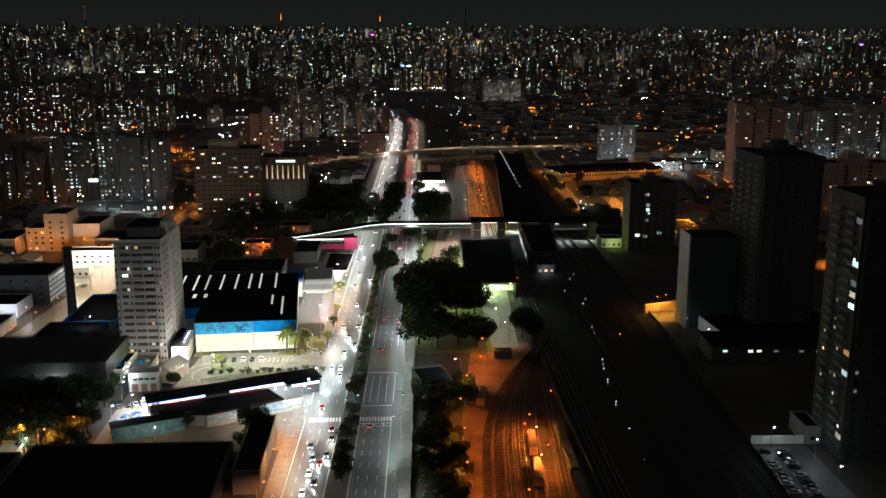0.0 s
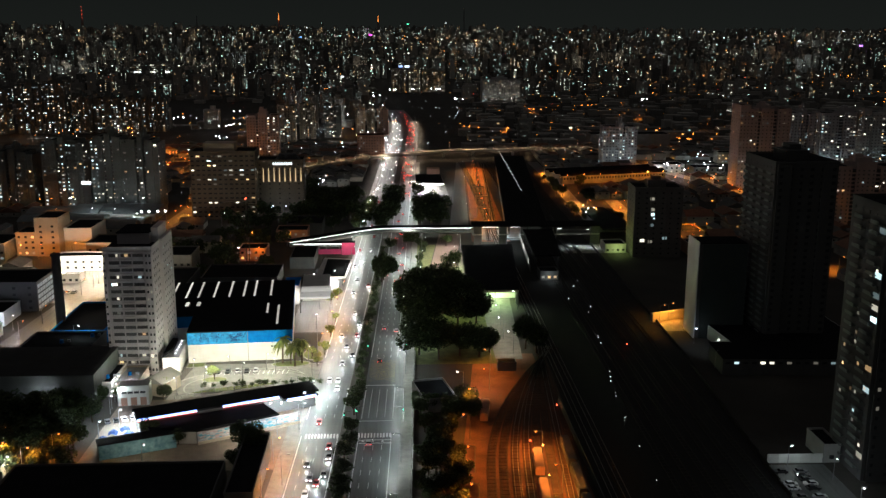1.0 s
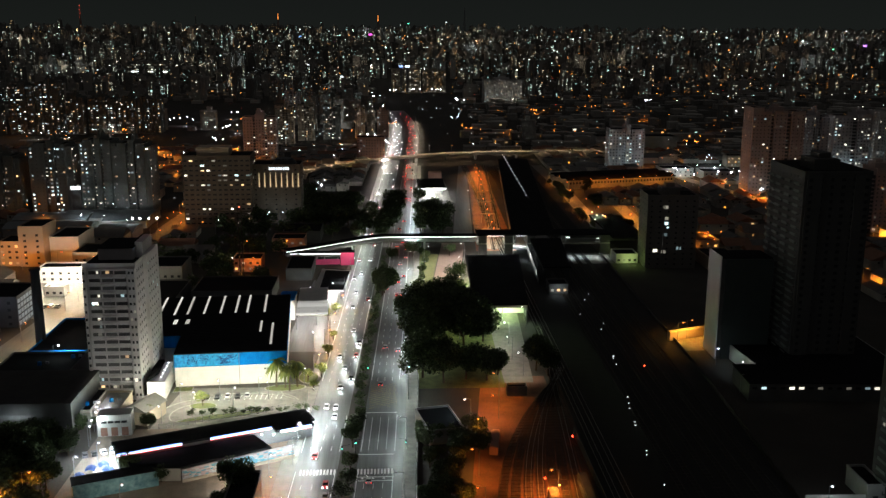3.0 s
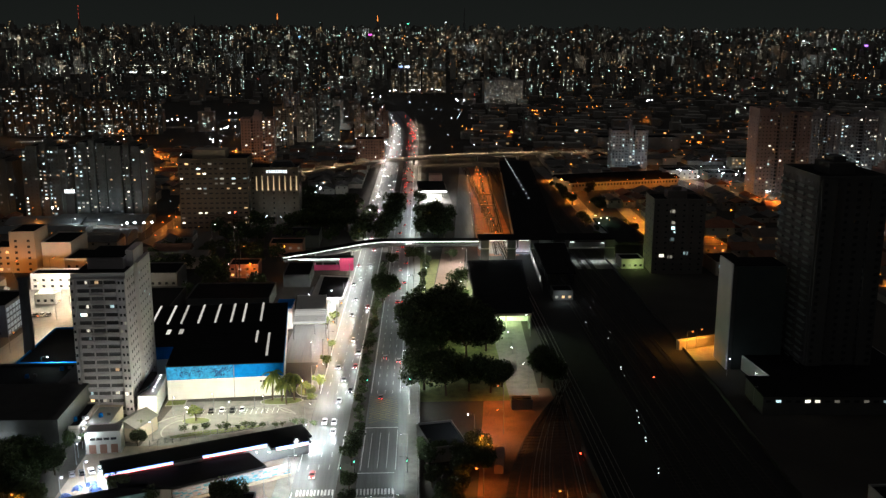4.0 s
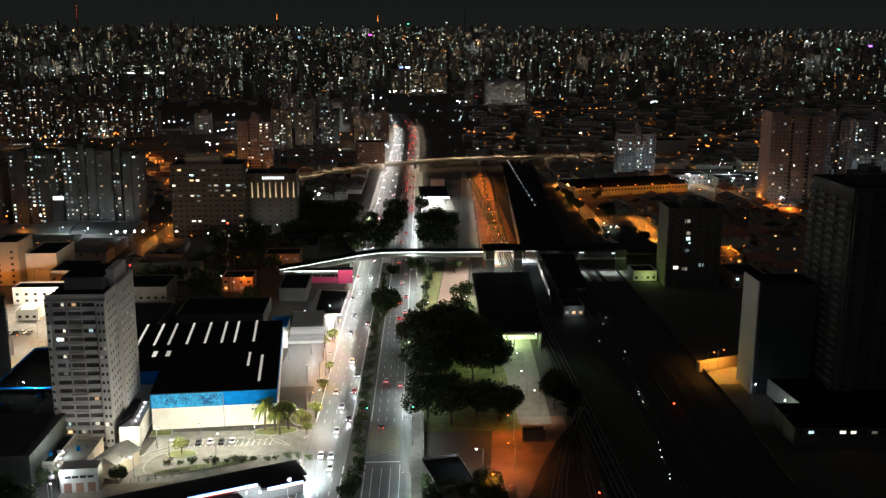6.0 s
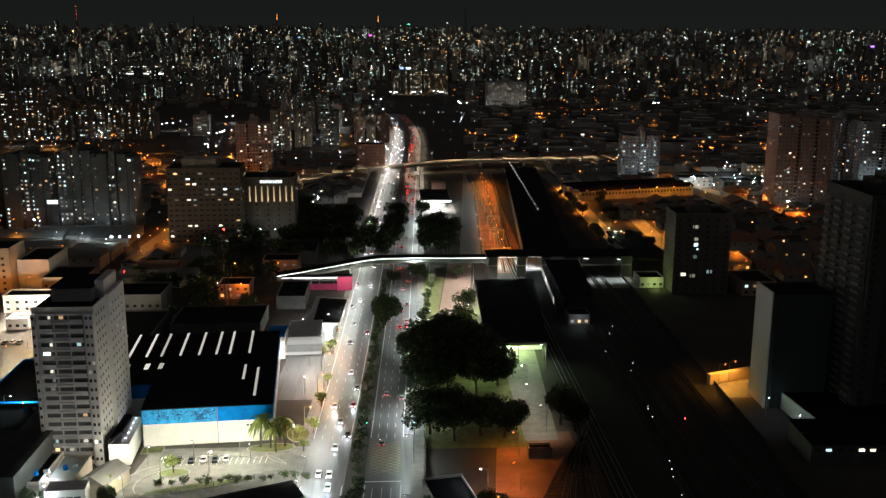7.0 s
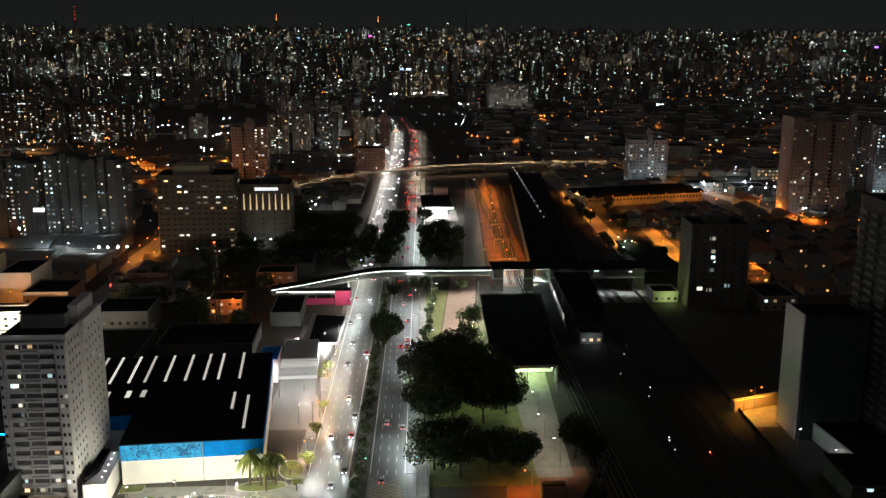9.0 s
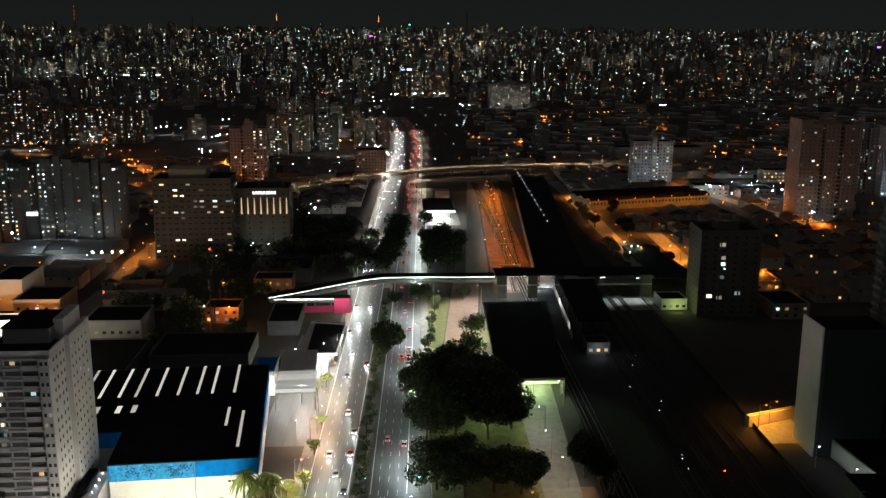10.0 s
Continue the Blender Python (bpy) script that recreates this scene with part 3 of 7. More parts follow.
for x, y, w, h, fl in ((-476, 1300, 34, 63, 20), (-442.5, 1298, 28, 67, 21), (-410.5, 1302, 21, 48, 15), (-380, 1316, 36, 45, 14), (-347, 1312, 26, 47, 15), (-326.5, 1318, 15, 47, 15), (-311.5, 1320, 13, 44, 14), (-520, 1290, 34, 60, 19), (-560, 1290, 34, 58, 19)):
    wing_tower("distant grey apartment tower with many lit windows", x, y, w, 24, h, TOWER_SLATE, 0, fl, 0.2, (0, 1, 1, 2, 2), win=(1.5, 1.2))
for x, y, w, h, m, fl, li in ((-132.5, 1005, 33, 48, TOWER_PINK, 16, 0.16), (-128.3, 1192, 22, 45, TOWER_BEIGE, 16, 0.16), (-106, 1230, 20, 43, TOWER_BEIGE, 14, 0.14), (-74.6, 1240, 22, 42, TOWER_SLATE, 14, 0.25), (-40, 1262, 13, 36, TOWER_BEIGE, 13, 0.12), (-26, 1264, 11, 36, TOWER_BEIGE, 13, 0.1), (-11, 1270, 15, 36, BRICK_RED, 12, 0.08), (-81, 1666, 27, 40, TOWER_GREY, 12, 0.1), (-150, 1500, 24, 44, TOWER_GREY, 14, 0.15)):
    wing_tower("mid-rise apartment tower beside the avenue with sparse lit windows", x, y, w, 20, h, m, 2, fl, li)
tower("brick-coloured office block with regular window grid", -21.5, 1029, 29, 22, 25, BRICK_RED, 2, 8, 10, 5, 0.02, singly=False, name="office_block", category="office block", core=False)
tower("wide pale office block with rows of lit windows", 33, 2186, 66, 30, 52, TOWER_BEIGE, 0, 11, 18, 3, 0.3, singly=False, mix=(0, 1, 1), win=(2.0, 1.5), name="office_block", category="office block")
tower("wide pale office block with rows of lit windows", 96, 2192, 52, 30, 47, TOWER_BEIGE, 0, 10, 16, 3, 0.24, singly=False, mix=(0, 1, 3), win=(2.0, 1.4), name="office_block", category="office block")
tower("pale slab block lit white at its foot", 214, 1873, 74, 30, 43, TOWER_LIGHT, 2, 13, 16, 3, 0.25, singly=False)
HOTEL_RENDER = mat("hotel_render", (0.15, 0.122, 0.098), 0.85, 0.2, 0.12, 3.0, 0.25)
hotel = tower("beige hotel block with horizontal rows of windows", -120, 693, 46, 26, 49, HOTEL_RENDER, 1, 14, 12, 5, 0.2, name="hotel", category="hotel", win=(2.4, 1.2), core=False)
bm = bmesh.new()
bx(bm, -14, 8, 5, 20, 49.1, 55)
part("lift_house", bm, TOWER_BEIGE, hotel)
wing = tower("hotel wing with a row of uplights below its roof sign", -85, 706, 42, 24, 41, HOTEL_RENDER, 1, 11, 6, 4, 0.03, name="hotel_wing", category="hotel", core=False)

# glowing wedges stand for the uplight beams on the wing wall
UPLIGHT = glow("uplight_warm", (1.0, 0.72, 0.36), 0.7)
for k in range(8):
    bm = bmesh.new()
    v = [bm.verts.new(p) for p in ((-0.5, -0.36, 26), (0.5, -0.36, 26), (0.18, -0.36, 36), (-0.18, -0.36, 36))]
    w2 = [bm.verts.new((p.co.x, -0.2, p.co.z)) for p in v]
    bm.faces.new(v)
    bm.faces.new(w2[::-1])
    for i in range(4):
        bm.faces.new((v[(i + 1) % 4], v[i], w2[i], w2[(i + 1) % 4]))
    part("lit_fin", bm, UPLIGHT, wing, "glowing wedge standing for uplight on the wall").location = (-8 + 3.9 * k, 0, 0)
bm = bmesh.new()
for k in range(9):
    bx(bm, -1 + 1.6 * k, 0.2 + 1.6 * k, -0.5, -0.32, 38.2, 40.0)
part("sign", bm, glow("sign_white", (0.85, 0.95, 1.0), 1.6), wing, "row of white glowing bars")
bm = bmesh.new()
tube(bm, (9, 12, 41.2), (9, 12, 45), 9, 6, 20)
part("glass_dome", bm, WINDOW_DARK, wing, "glazed dome on the roof")

wing_tower("pale apartment tower with columns of lit windows", 234, 971, 35, 22, 39, TOWER_GREY, -3, 13, 0.32, (1, 2, 2), "left", ((0, 0.44, 0, 0), (0.47, 0.6, 1.5, 4.0), (0.64, 1, 0, 0)))
wing_tower("tall rendered tower with a lit column of balconies", 318, 805, 43, 25, 70, TOWER_PINK, -3, 23, 0.1, (0, 1, 1, 2), "left", win=(1.0, 0.9), wings=((0, 0.2, 0, 3.0), (0.2, 0.36, 0.5, 0), (0.42, 0.66, 0, 0), (0.74, 1, 0, 0)))
wing_tower("tall grey apartment tower with sparse lit windows", 402, 919, 26, 25, 57, TOWER_GREY, -3, 19, 0.12, (0, 1, 1, 2), "left")
wing_tower("tall grey apartment tower with a lit stack of loggias", 430, 905, 34, 25, 58, TOWER_GREY, -3, 19, 0.2, (1, 1, 2), "left", ((0, 0.5, 0, 0), (0.64, 1, 0, 1.0)))
wing_tower("tall pale apartment tower with sparse lit windows", 468, 890, 41, 25, 60, TOWER_LIGHT, -3, 20, 0.14, (0, 1, 1, 2), "left", ((0, 0.16, 0, 3.0), (0.2, 0.5, 0.6, 0), (0.6, 0.8, 0, 0), (0.86, 1, 0, 0)))
wing_tower("very tall dark apartment tower", 508, 880, 32, 25, 78, TOWER_SLATE, -3, 24, 0.06, (0, 1, 1, 2), "left")
wing_tower("brown apartment block with balconies", 336, 659, 50, 24, 41, TOWER_PINK, -3, 14, 0.07, (0, 1, 1, 2), "left")
R7 = mat("tower_umber_render", (0.16, 0.15, 0.14), 0.85, 0.2, 0.12, 3.0, 0.25)
r7 = tower("dark apartment block with two columns of lit windows", 161, 565, 29, 22, 42, R7, -3, 13, 6, 4, 0.03, side="left", mix=(1, 2))
for x, z, k in ((-4, 36, 1), (-3.6, 29.5, 1), (-3.6, 26.5, 2), (-3.8, 20, 2), (-4.2, 9.8, 1), (4.5, 12, 2), (-9, 10.5, 1)):
    part("lit_window", pane(k, 2.6, 1.7), None, r7).location = (x, -0.05, z)
slab = thing("slab_block", "dark slab block with a flank wall coloured pale to look lit", "apartment block", 135, 409, 0, -1)
# flank colour raised to carry the light falling on this side
bm = bmesh.new()
bx(bm, 0, 0.5, 0.3, 16, 0, 44)
part("flank_wall", bm, mat("lilac_white_render", (0.78, 0.74, 0.78), 0.85, 0.12, 0.12, 3.0, 0.25), slab, "rendered flank, its lilac-white colour raised to look lit")
bm = bmesh.new()
bx(bm, 0.504, 2.2, 0.8, 15.7, 0, 43)
part("recess", bm, TOWER_DARK, slab)
bm = bmesh.new()
bx(bm, 2.204, 22, 0, 16, 0, 43)
part("wall", bm, mat("slab_dark_paint", (0.035, 0.045, 0.043), 0.8, 0.2, 0.15, 3.0, 0.25), slab)
bm = bmesh.new()
bx(bm, 0.8, 21.7, 0.9, 15.6, 43.004, 43.3)
part("roof", bm, ROOF_BLACK, slab)
tower("very tall unlit apartment tower with banded balconies", 174.5, 396, 27, 34, 80, TOWER_DARK, 0, 27, 6, 9, 0.0, singly=False, side="left", balcony=(), win=(1.6, 1.3))
big = tower("tall dark apartment tower with lit stair windows", 159.5, 270, 33, 22, 84, TOWER_DARK, 0, 27, 7, 5, 0.02, singly=False, side="left", mix=(1, 2))
bm = bmesh.new()
bx(bm, -1.3, -0.004, -2.6, 2.6, -0.15, 0.0)
bx(bm, -1.3, -1.18, -2.6, 2.6, 0.0, 0.95)
ledge = mesh_of("balcony", bm, TOWER_SLATE)
dark = [o for o in scene.objects if o.name.startswith("apartment_tower") and o.get("label", "").startswith("very tall unlit")][0]
for f in range(1, 27):
    for y in (4, 13, 22, 30):
        part("balcony", ledge, None, dark).location = (-13.5, y, f * 80 / 27.6)
for f in range(1, 27):
    for y in (5.5, 15):
        part("balcony", ledge, None, big).location = (-16.5, y, f * 84 / 27.6)
mr = random.Random(5)
for k in range(16):
    part("lit_window", pane(mr.choice((0, 1, 2, 3)), 1.0, 0.9), None, big).matrix_basis = pose(-16.55, mr.choice((3.0, 8.5, 11.5, 18.0)), (mr.randint(3, 25) + 0.45) * 84 / 27.6, 0, 0, -90)
for f, w in ((25, 2), (20.6, 2), (18.6, 2), (17.4, 1), (16.2, 2), (11.2, 0), (9, 2), (2.0, 1)):
    part("lit_window", pane(w, 3.4, 1.7), None, big).matrix_basis = pose(-16.55, 2.2, f * 84 / 27.6 + 1.4, 0, 0, -90)


# ---- warehouse with blue band ----
wh = thing("warehouse", "large white warehouse with a blue band and a black roof", "warehouse", -41, 389.5, 0, 4.8)
foot = [(0, 0), (0, 80), (-62, 80), (-62, 24), (-42.2, 24), (-42.2, 0)]
bm = bmesh.new()
prism(bm, foot, 0, 7.8)
part("wall", bm, WALL_WHITE, wh, "white rendered lower wall")
bm = bmesh.new()
prism(bm, [(0.15, -0.15), (0.15, 80.15), (-62.15, 80.15), (-62.15, 23.85), (-42.35, 23.85), (-42.35, -0.15)], 7.804, 12.9)
part("blue_band", bm, WALL_BLUE, wh, "blue metal cladding band")
bm = bmesh.new()
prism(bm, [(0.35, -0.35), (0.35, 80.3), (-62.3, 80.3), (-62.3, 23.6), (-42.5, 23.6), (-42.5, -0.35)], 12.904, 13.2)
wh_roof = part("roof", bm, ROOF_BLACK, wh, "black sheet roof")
ribs = []
for x0 in (-42, -62):
    bm = bmesh.new()
    bx(bm, x0, 0, -0.06, 0.06, 13.2, 13.26)
    ribs.append(mesh_of("roof_rib", bm, ROOF_BLACK))
for k in range(40):
    part("roof_rib", ribs[k > 11], None, wh_roof).location = (0, 1 + 2 * k, 0)
bm = bmesh.new()
bx(bm, -0.45, 0.45, -14, 14, 13.27, 13.45)
long_light = mesh_of("skylight", bm, SKYLIGHT)
bm = bmesh.new()
bx(bm, -0.45, 0.45, -7.5, 7.5, 13.27, 13.45)
mid_light = mesh_of("skylight", bm, SKYLIGHT)
bm = bmesh.new()
bx(bm, -0.8, 0.8, -3, 3, 13.27, 13.45)
short_light = mesh_of("skylight", bm, SKYLIGHT)
for k, x in enumerate((-61, -55.5, -49, -43.5, -36.5, -29.5, -23, -18, -10.5)):
    part("skylight", long_light, None, wh_roof).location = (x, 66.5, 0)
part("skylight", mid_light, None, wh_roof).location = (-11, 31.5, 0)
part("skylight", long_light, None, wh_roof).location = (-6.2, 21.5, 0)
for x in (-54, -47, -42):
    part("skylight", short_light, None, wh_roof).location = (x, 41.5, 0)
MURAL_SKY = mat("mural_cyan_paint", (0.0, 0.14, 0.42), 0.8, 0.45, 0.5, 1.3, 0.1, tint=(0.02, 0.3, 0.62))
MURAL_TREE = mat("mural_tree_paint", (0.0, 0.045, 0.16), 0.8, 0.3, 0.8, 3.0, 0.1)
bm = bmesh.new()
bx(bm, -42.0, -18.4, -0.17, -0.154, 7.95, 12.75)
part("mural", bm, MURAL_SKY, wh, "cyan and blue painted mural panel")
bm, br = bmesh.new(), random.Random(4)
for cx, cz, n in ((-36, 10.6, 60), (-31, 11.2, 40), (-24, 10.0, 70), (-21.5, 11.0, 50)):
    for k in range(n):
        x, z, q = cx + br.gauss(0, 1.3), min(12.5, max(8.2, cz + br.gauss(0, 0.8))), br.uniform(0.12, 0.3)
        x = min(-18.8, x)
        bm.faces.new([bm.verts.new((x + q * i, -0.176 - 0.0001 * k, z + q * j)) for i, j in ((-1, -0.4), (0.2, -1), (1, 0.3), (-0.3, 1))])
tagged(part("painted_foliage", bm, MURAL_TREE, wh, "dark painted trees of the mural"), kind="stuff")
bm = bmesh.new()
bx(bm, -0.12, 0.12, -0.4, -0.36, 0.2, 12.8)
part("downpipe", bm, STEEL, wh).location = (-18, 0, 0)
bm = bmesh.new()
for k in range(7):
    bx(bm, -8.6 + 1.1 * k, -7.8 + 1.1 * k, -0.1, -0.004, 5.6, 6.3)
part("sign", bm, STEEL_DARK, wh, "row of dark bars")

# low white block behind, between warehouse and avenue
annex = thing("loading_annex", "low white annex with a bright lit canopy", "annex", -37, 480, 0, 3)
bm = bmesh.new()
bx(bm, -8, 6, -2, 22, 0, 7.5)
part("wall", bm, WALL_WHITE, annex)
# emission stands for lamplight coming through the translucent slats
bm = bmesh.new()
for k in range(7):
    bx(bm, -8.2, 6.4, -24 + 3.2 * k, -21.2 + 3.2 * k, 7.0, 7.3)
part("canopy", bm, glow("canopy_lit_sheet", (1.0, 0.98, 0.92), 0.55, 0.4), annex, "slatted translucent canopy, its light from below put in as glow")
bm = bmesh.new()
for x, y in ((-8, -24), (6.2, -24), (-8, -3), (6.2, -3)):
    bx(bm, x - 0.15, x + 0.15, y - 0.15, y + 0.15, 0, 7.0)
part("post", bm, STEEL, annex)
ribbon("forecourt", lambda y: lcl(y) - 20, lambda y: lcl(y) - 4.1, 425, 545, 0.04, ASPHALT, "grey asphalt forecourt", "forecourt")

# ---- showroom with tube-lit roof edges ----
FORECOURT = mat("worn_tan_paving", (0.16, 0.125, 0.1), 0.9, 0.4, 0.3, 3.0, 0.3)
sr = thing("showroom", "black-roofed showroom outlined by white, blue and red light tubes", "showroom", -89, 322, 0, 23)
bm = bmesh.new()
bx(bm, 1, 63, -9.5, -0.5, 0, 5.49)
part("wall", bm, CONCRETE_DARK, sr)
bm = bmesh.new()
bx(bm, 0, 64, -10, 0, 5.604, 6.3)
bx(bm, 49.5, 62.5, -14, -10.004, 5.604, 6.3)
part("roof", bm, ROOF_BLACK, sr, "flat black roof")
bm = bmesh.new()
prism(bm, [(3, -17.5), (17, -24.2), (45.5, -22.2), (43.2, -10.6), (3, -10.6)], 4.2, 4.8)
part("porch_roof", bm, ROOF_BLACK, sr)
SHOW_WHITE = glow("show_tube_white", (0.9, 0.95, 1.0), 3.0, sample=True)
for x0, x1, y in ((0.3, 20, -10.3), (29, 49, -10.3), (51, 61.5, -14.3)):
    for z0, z1, m in ((6.06, 6.28, STRIP_BLUE), (5.72, 6.05, SHOW_WHITE), (5.5, 5.71, STRIP_RED)):
        bm = bmesh.new()
        bx(bm, x0, x1, y - 0.2, y + 0.2, z0, z1)
        part("light_tube", bm, m, sr)
bm = bmesh.new()
prism(bm, [(17, -24.8), (53, -22.2), (53, -21.7), (17, -24.3)], 0, 4.1)
part("mural_wall", bm, MURAL, sr, "wall painted with a pale mural")
blocks, br = [bmesh.new() for _ in range(3)], random.Random(8)
for row in range(7):
    u = br.uniform(0, 0.8)
    while u < 35.6:
        w = br.uniform(0.7, 1.7)
        tone = (1 if br.random() < 0.8 else 0) if 16 < u + 1.5 * row < 27 else br.choice((0, 0, 0, 2, 1))
        x0, x1, z = 17 + u, 17 + min(u + w, 36), 0.96 + 0.42 * row
        f = lambda x: -24.8 + (x - 17) * 0.072
        prism(blocks[tone], [(x0, f(x0) - 0.05), (x1 - 0.12, f(x1 - 0.12) - 0.05), (x1 - 0.12, f(x1 - 0.12) - 0.004), (x0, f(x0) - 0.004)], z, z + 0.36)
        u += w
for tone in range(3):
    tagged(part("painted_block", blocks[tone], MURAL_TONES[tone], sr, "blocks painted in the mural"), kind="stuff")
bm = bmesh.new()
prism(bm, [(17, -25.4), (53, -22.8), (53, -22.204), (17, -24.804)], 0, 0.9)
part("plinth", bm, TOWER_BEIGE, sr, "tan rendered plinth")
bm = bmesh.new()
prism(bm, [(3.2, -17.4), (16.8, -23.9), (16.8, -23.4), (3.2, -16.9)], 0, 4.15)
part("front_wall", bm, WALL_WHITE, sr)
bm = bmesh.new()
for q in range(4):
    blob(bm, (45.5 + 3.6 * q, -11.2 - 1.4 * (q % 2), 4.6), 0.35)
part("court_lamp", bm, LAMP_WHITE, sr, "bare white lamps over the side court")
ca, sa = math.cos(radians(23)), math.sin(radians(23))
for lx, ly, w in ((47, -15, 5000), (54, -18, 5000), (60, -18, 3000)):
    light("POINT", -89 + lx * ca - ly * sa, 322 + lx * sa + ly * ca, 4.2, w, COOL, 0.5)
painted = thing("painted_building", "low building with a sea-coloured painted wall and a black roof", "building", -92.5, 295, 0, 22)
bm = bmesh.new()
bx(bm, 0, 24, 0.2, 6, 0, 4.5)
part("wall", bm, CONCRETE, painted)
bm = bmesh.new()
bx(bm, 0, 24, -0.1, 0.196, 0, 4.7)
part("painted_wall", bm, MURAL_BLUE, painted, "wall painted in sea blue and green")
bm = bmesh.new()
bx(bm, -0.3, 24.3, 0.2, 6.3, 4.504, 4.8)
part("roof", bm, ROOF_BLACK, painted)
for k, (x, y) in enumerate(((-94, 316), (-91, 319), (-88.5, 315), (-96, 311))):
    tarp = thing("covered_pile", "pile under a crumpled blue tarpaulin in the yard", "covered pile", x, y, 0, 25 * k, group="tarp piles")
    bm = bmesh.new()
    bmesh.ops.create_grid(bm, x_segments=8, y_segments=8, size=1.6)
    for v in bm.verts:
        v.co.z = max(0.03, 1.3 - 0.33 * (v.co.x ** 2 + v.co.y ** 2) + 0.3 * noise.noise(v.co * 1.7))
    part("tarpaulin", bm, BLUE_TARP, tarp)
ribbon("forecourt", lambda y: -99, lambda y: lcl(y) - 5.1, 286, 346, 0.025, FORECOURT, "asphalt forecourt of the showroom", "forecourt")

# ---- footbridge and station ----
def strip_along(name, pts, half, z0, z1, material, parent, label=""):
    bm = bmesh.new()
    rows = []
    for i, (x, y) in enumerate(pts):
        a, b = pts[max(0, i - 1)], pts[min(len(pts) - 1, i + 1)]
        d = Vector((b[0] - a[0], b[1] - a[1], 0)).normalized()
        nx, ny = -d.y * half, d.x * half
        za, zb = (z0(i), z1(i)) if callable(z0) else (z0, z1)
        rows.append([bm.verts.new(p) for p in ((x + nx, y + ny, za), (x - nx, y - ny, za), (x - nx, y - ny, zb), (x + nx, y + ny, zb))])
    for p, q in zip(rows, rows[1:]):
        for k in range(4):
            bm.faces.new((p[k], p[(k + 1) % 4], q[(k + 1) % 4], q[k]))
    bm.faces.new(rows[0][::-1])
    bm.faces.new(rows[-1])
    bmesh.ops.recalc_face_normals(bm, faces=bm.faces)
    return part(name, bm, material, parent, label)


fb = thing("footbridge", "covered footbridge over the avenue with bright tube lighting", "footbridge")
deck = [(52, 609), (30, 608.5), (12, 609), (-6, 609.5), (-16, 607), (-26, 603), (-36, 598), (-48, 592), (-62, 586)]
offs = [(x, y - 2.4) for x, y in deck]
dz = [8.6, 8.7, 8.8, 8.5, 8.0, 7.2, 6.6, 5.8, 5.0]
strip_along("deck", deck, 2.3, lambda i: dz[i] - 1.1, lambda i: dz[i] - 0.3, CONCRETE, fb)
strip_along("roof", deck, 2.8, lambda i: dz[i] + 2.6, lambda i: dz[i] + 3.0, ROOF_BLACK, fb, "dark curved roof sheet")
strip_along("tube_light", offs, 0.12, lambda i: dz[i] + 1.75, lambda i: dz[i] + 2.05, STRIP_WHITE, fb, "continuous row of white tubes")
rail_part = strip_along("handrail", offs, 0.05, lambda i: dz[i] + 0.75, lambda i: dz[i] + 0.85, STEEL, fb)
bm = bmesh.new()
bx(bm, -0.09, 0.09, -0.22, 0.05, -0.3, 2.7)
post = mesh_of("post", bm, STEEL)
bm = bmesh.new()
tube(bm, (0, 0, 0), (0, 0, 7.6), 0.6, 0.6, 10)
pier = mesh_of("pier", bm, CONCRETE)
for i in range(len(deck) - 1):
    n = 8
    for k in range(n):
        u = k / n
        part("post", post, None, rail_part).location = (offs[i][0] * (1 - u) + offs[i + 1][0] * u, offs[i][1] * (1 - u) + offs[i + 1][1] * u, dz[i] * (1 - u) + dz[i + 1] * u)
for x, y in ((20, 608.5), (-2, 609), (-24, 604), (-45, 593)):
    part("pier", pier, None, fb).location = (x, y, 0)
ramp = thing("access_ramp", "lit concrete access ramp below the footbridge", "ramp", -44, 588.5, 0, 0)
bm = bmesh.new()
bx(bm, -16, 14, -1.5, 1.5, 3.2, 3.6)
part("deck", bm, CONCRETE, ramp)
bm = bmesh.new()
bx(bm, -16, 14, -1.5, -1.3, 4.6, 5.2)
part("tube_light", bm, STRIP_WHITE, ramp)
bm = bmesh.new()
bx(bm, -16.5, 14.5, -2, 2, 5.8, 6.1)
part("roof", bm, ROOF_BLACK, ramp)
bm = bmesh.new()
for x in (-14, -5, 4, 12):
    bx(bm, x - 0.3, x + 0.3, -0.3, 0.3, 0, 3.2)
part("pier", bm, CONCRETE, ramp)
box = thing("kiosk_tower", "magenta panelled stair tower beside the avenue", "stair tower", -26, 579, 0, 2)
bm = bmesh.new()
bx(bm, -4, 4, 0, 5, 0, 7.6)
part("panel", bm, PINK, box)
bm = bmesh.new()
bx(bm, -4.2, 4.2, -0.2, 5.2, 7.604, 7.9)
part("roof", bm, ROOF_BLACK, box)

hoard = thing("hoarding", "dark magenta hoarding beside the stair tower", "hoarding", -38, 581, 0, 2)
bm = bmesh.new()
bx(bm, -9, 7.6, 0, 0.2, 0, 3.2)
part("panel", bm, PINK, hoard)
bm = bmesh.new()
for k in range(6):
    bx(bm, -8.8 + 3.2 * k, -8.65 + 3.2 * k, 0.204, 0.4, 0, 3.4)
part("post", bm, STEEL_DARK, hoard)
hall = thing("station_hall", "dark-roofed railway station concourse spanning the tracks", "station")
bm = bmesh.new()
bx(bm, 52, 134, 601, 617, 12.2, 12.9)
part("roof", bm, ROOF_BLACK, hall)
bm = bmesh.new()
for x0, x1 in ((52, 58), (69, 75), (83, 134)):
    bx(bm, x0, x1, 602, 616, 6.6, 7.4)
part("floor_slab", bm, CONCRETE, hall)
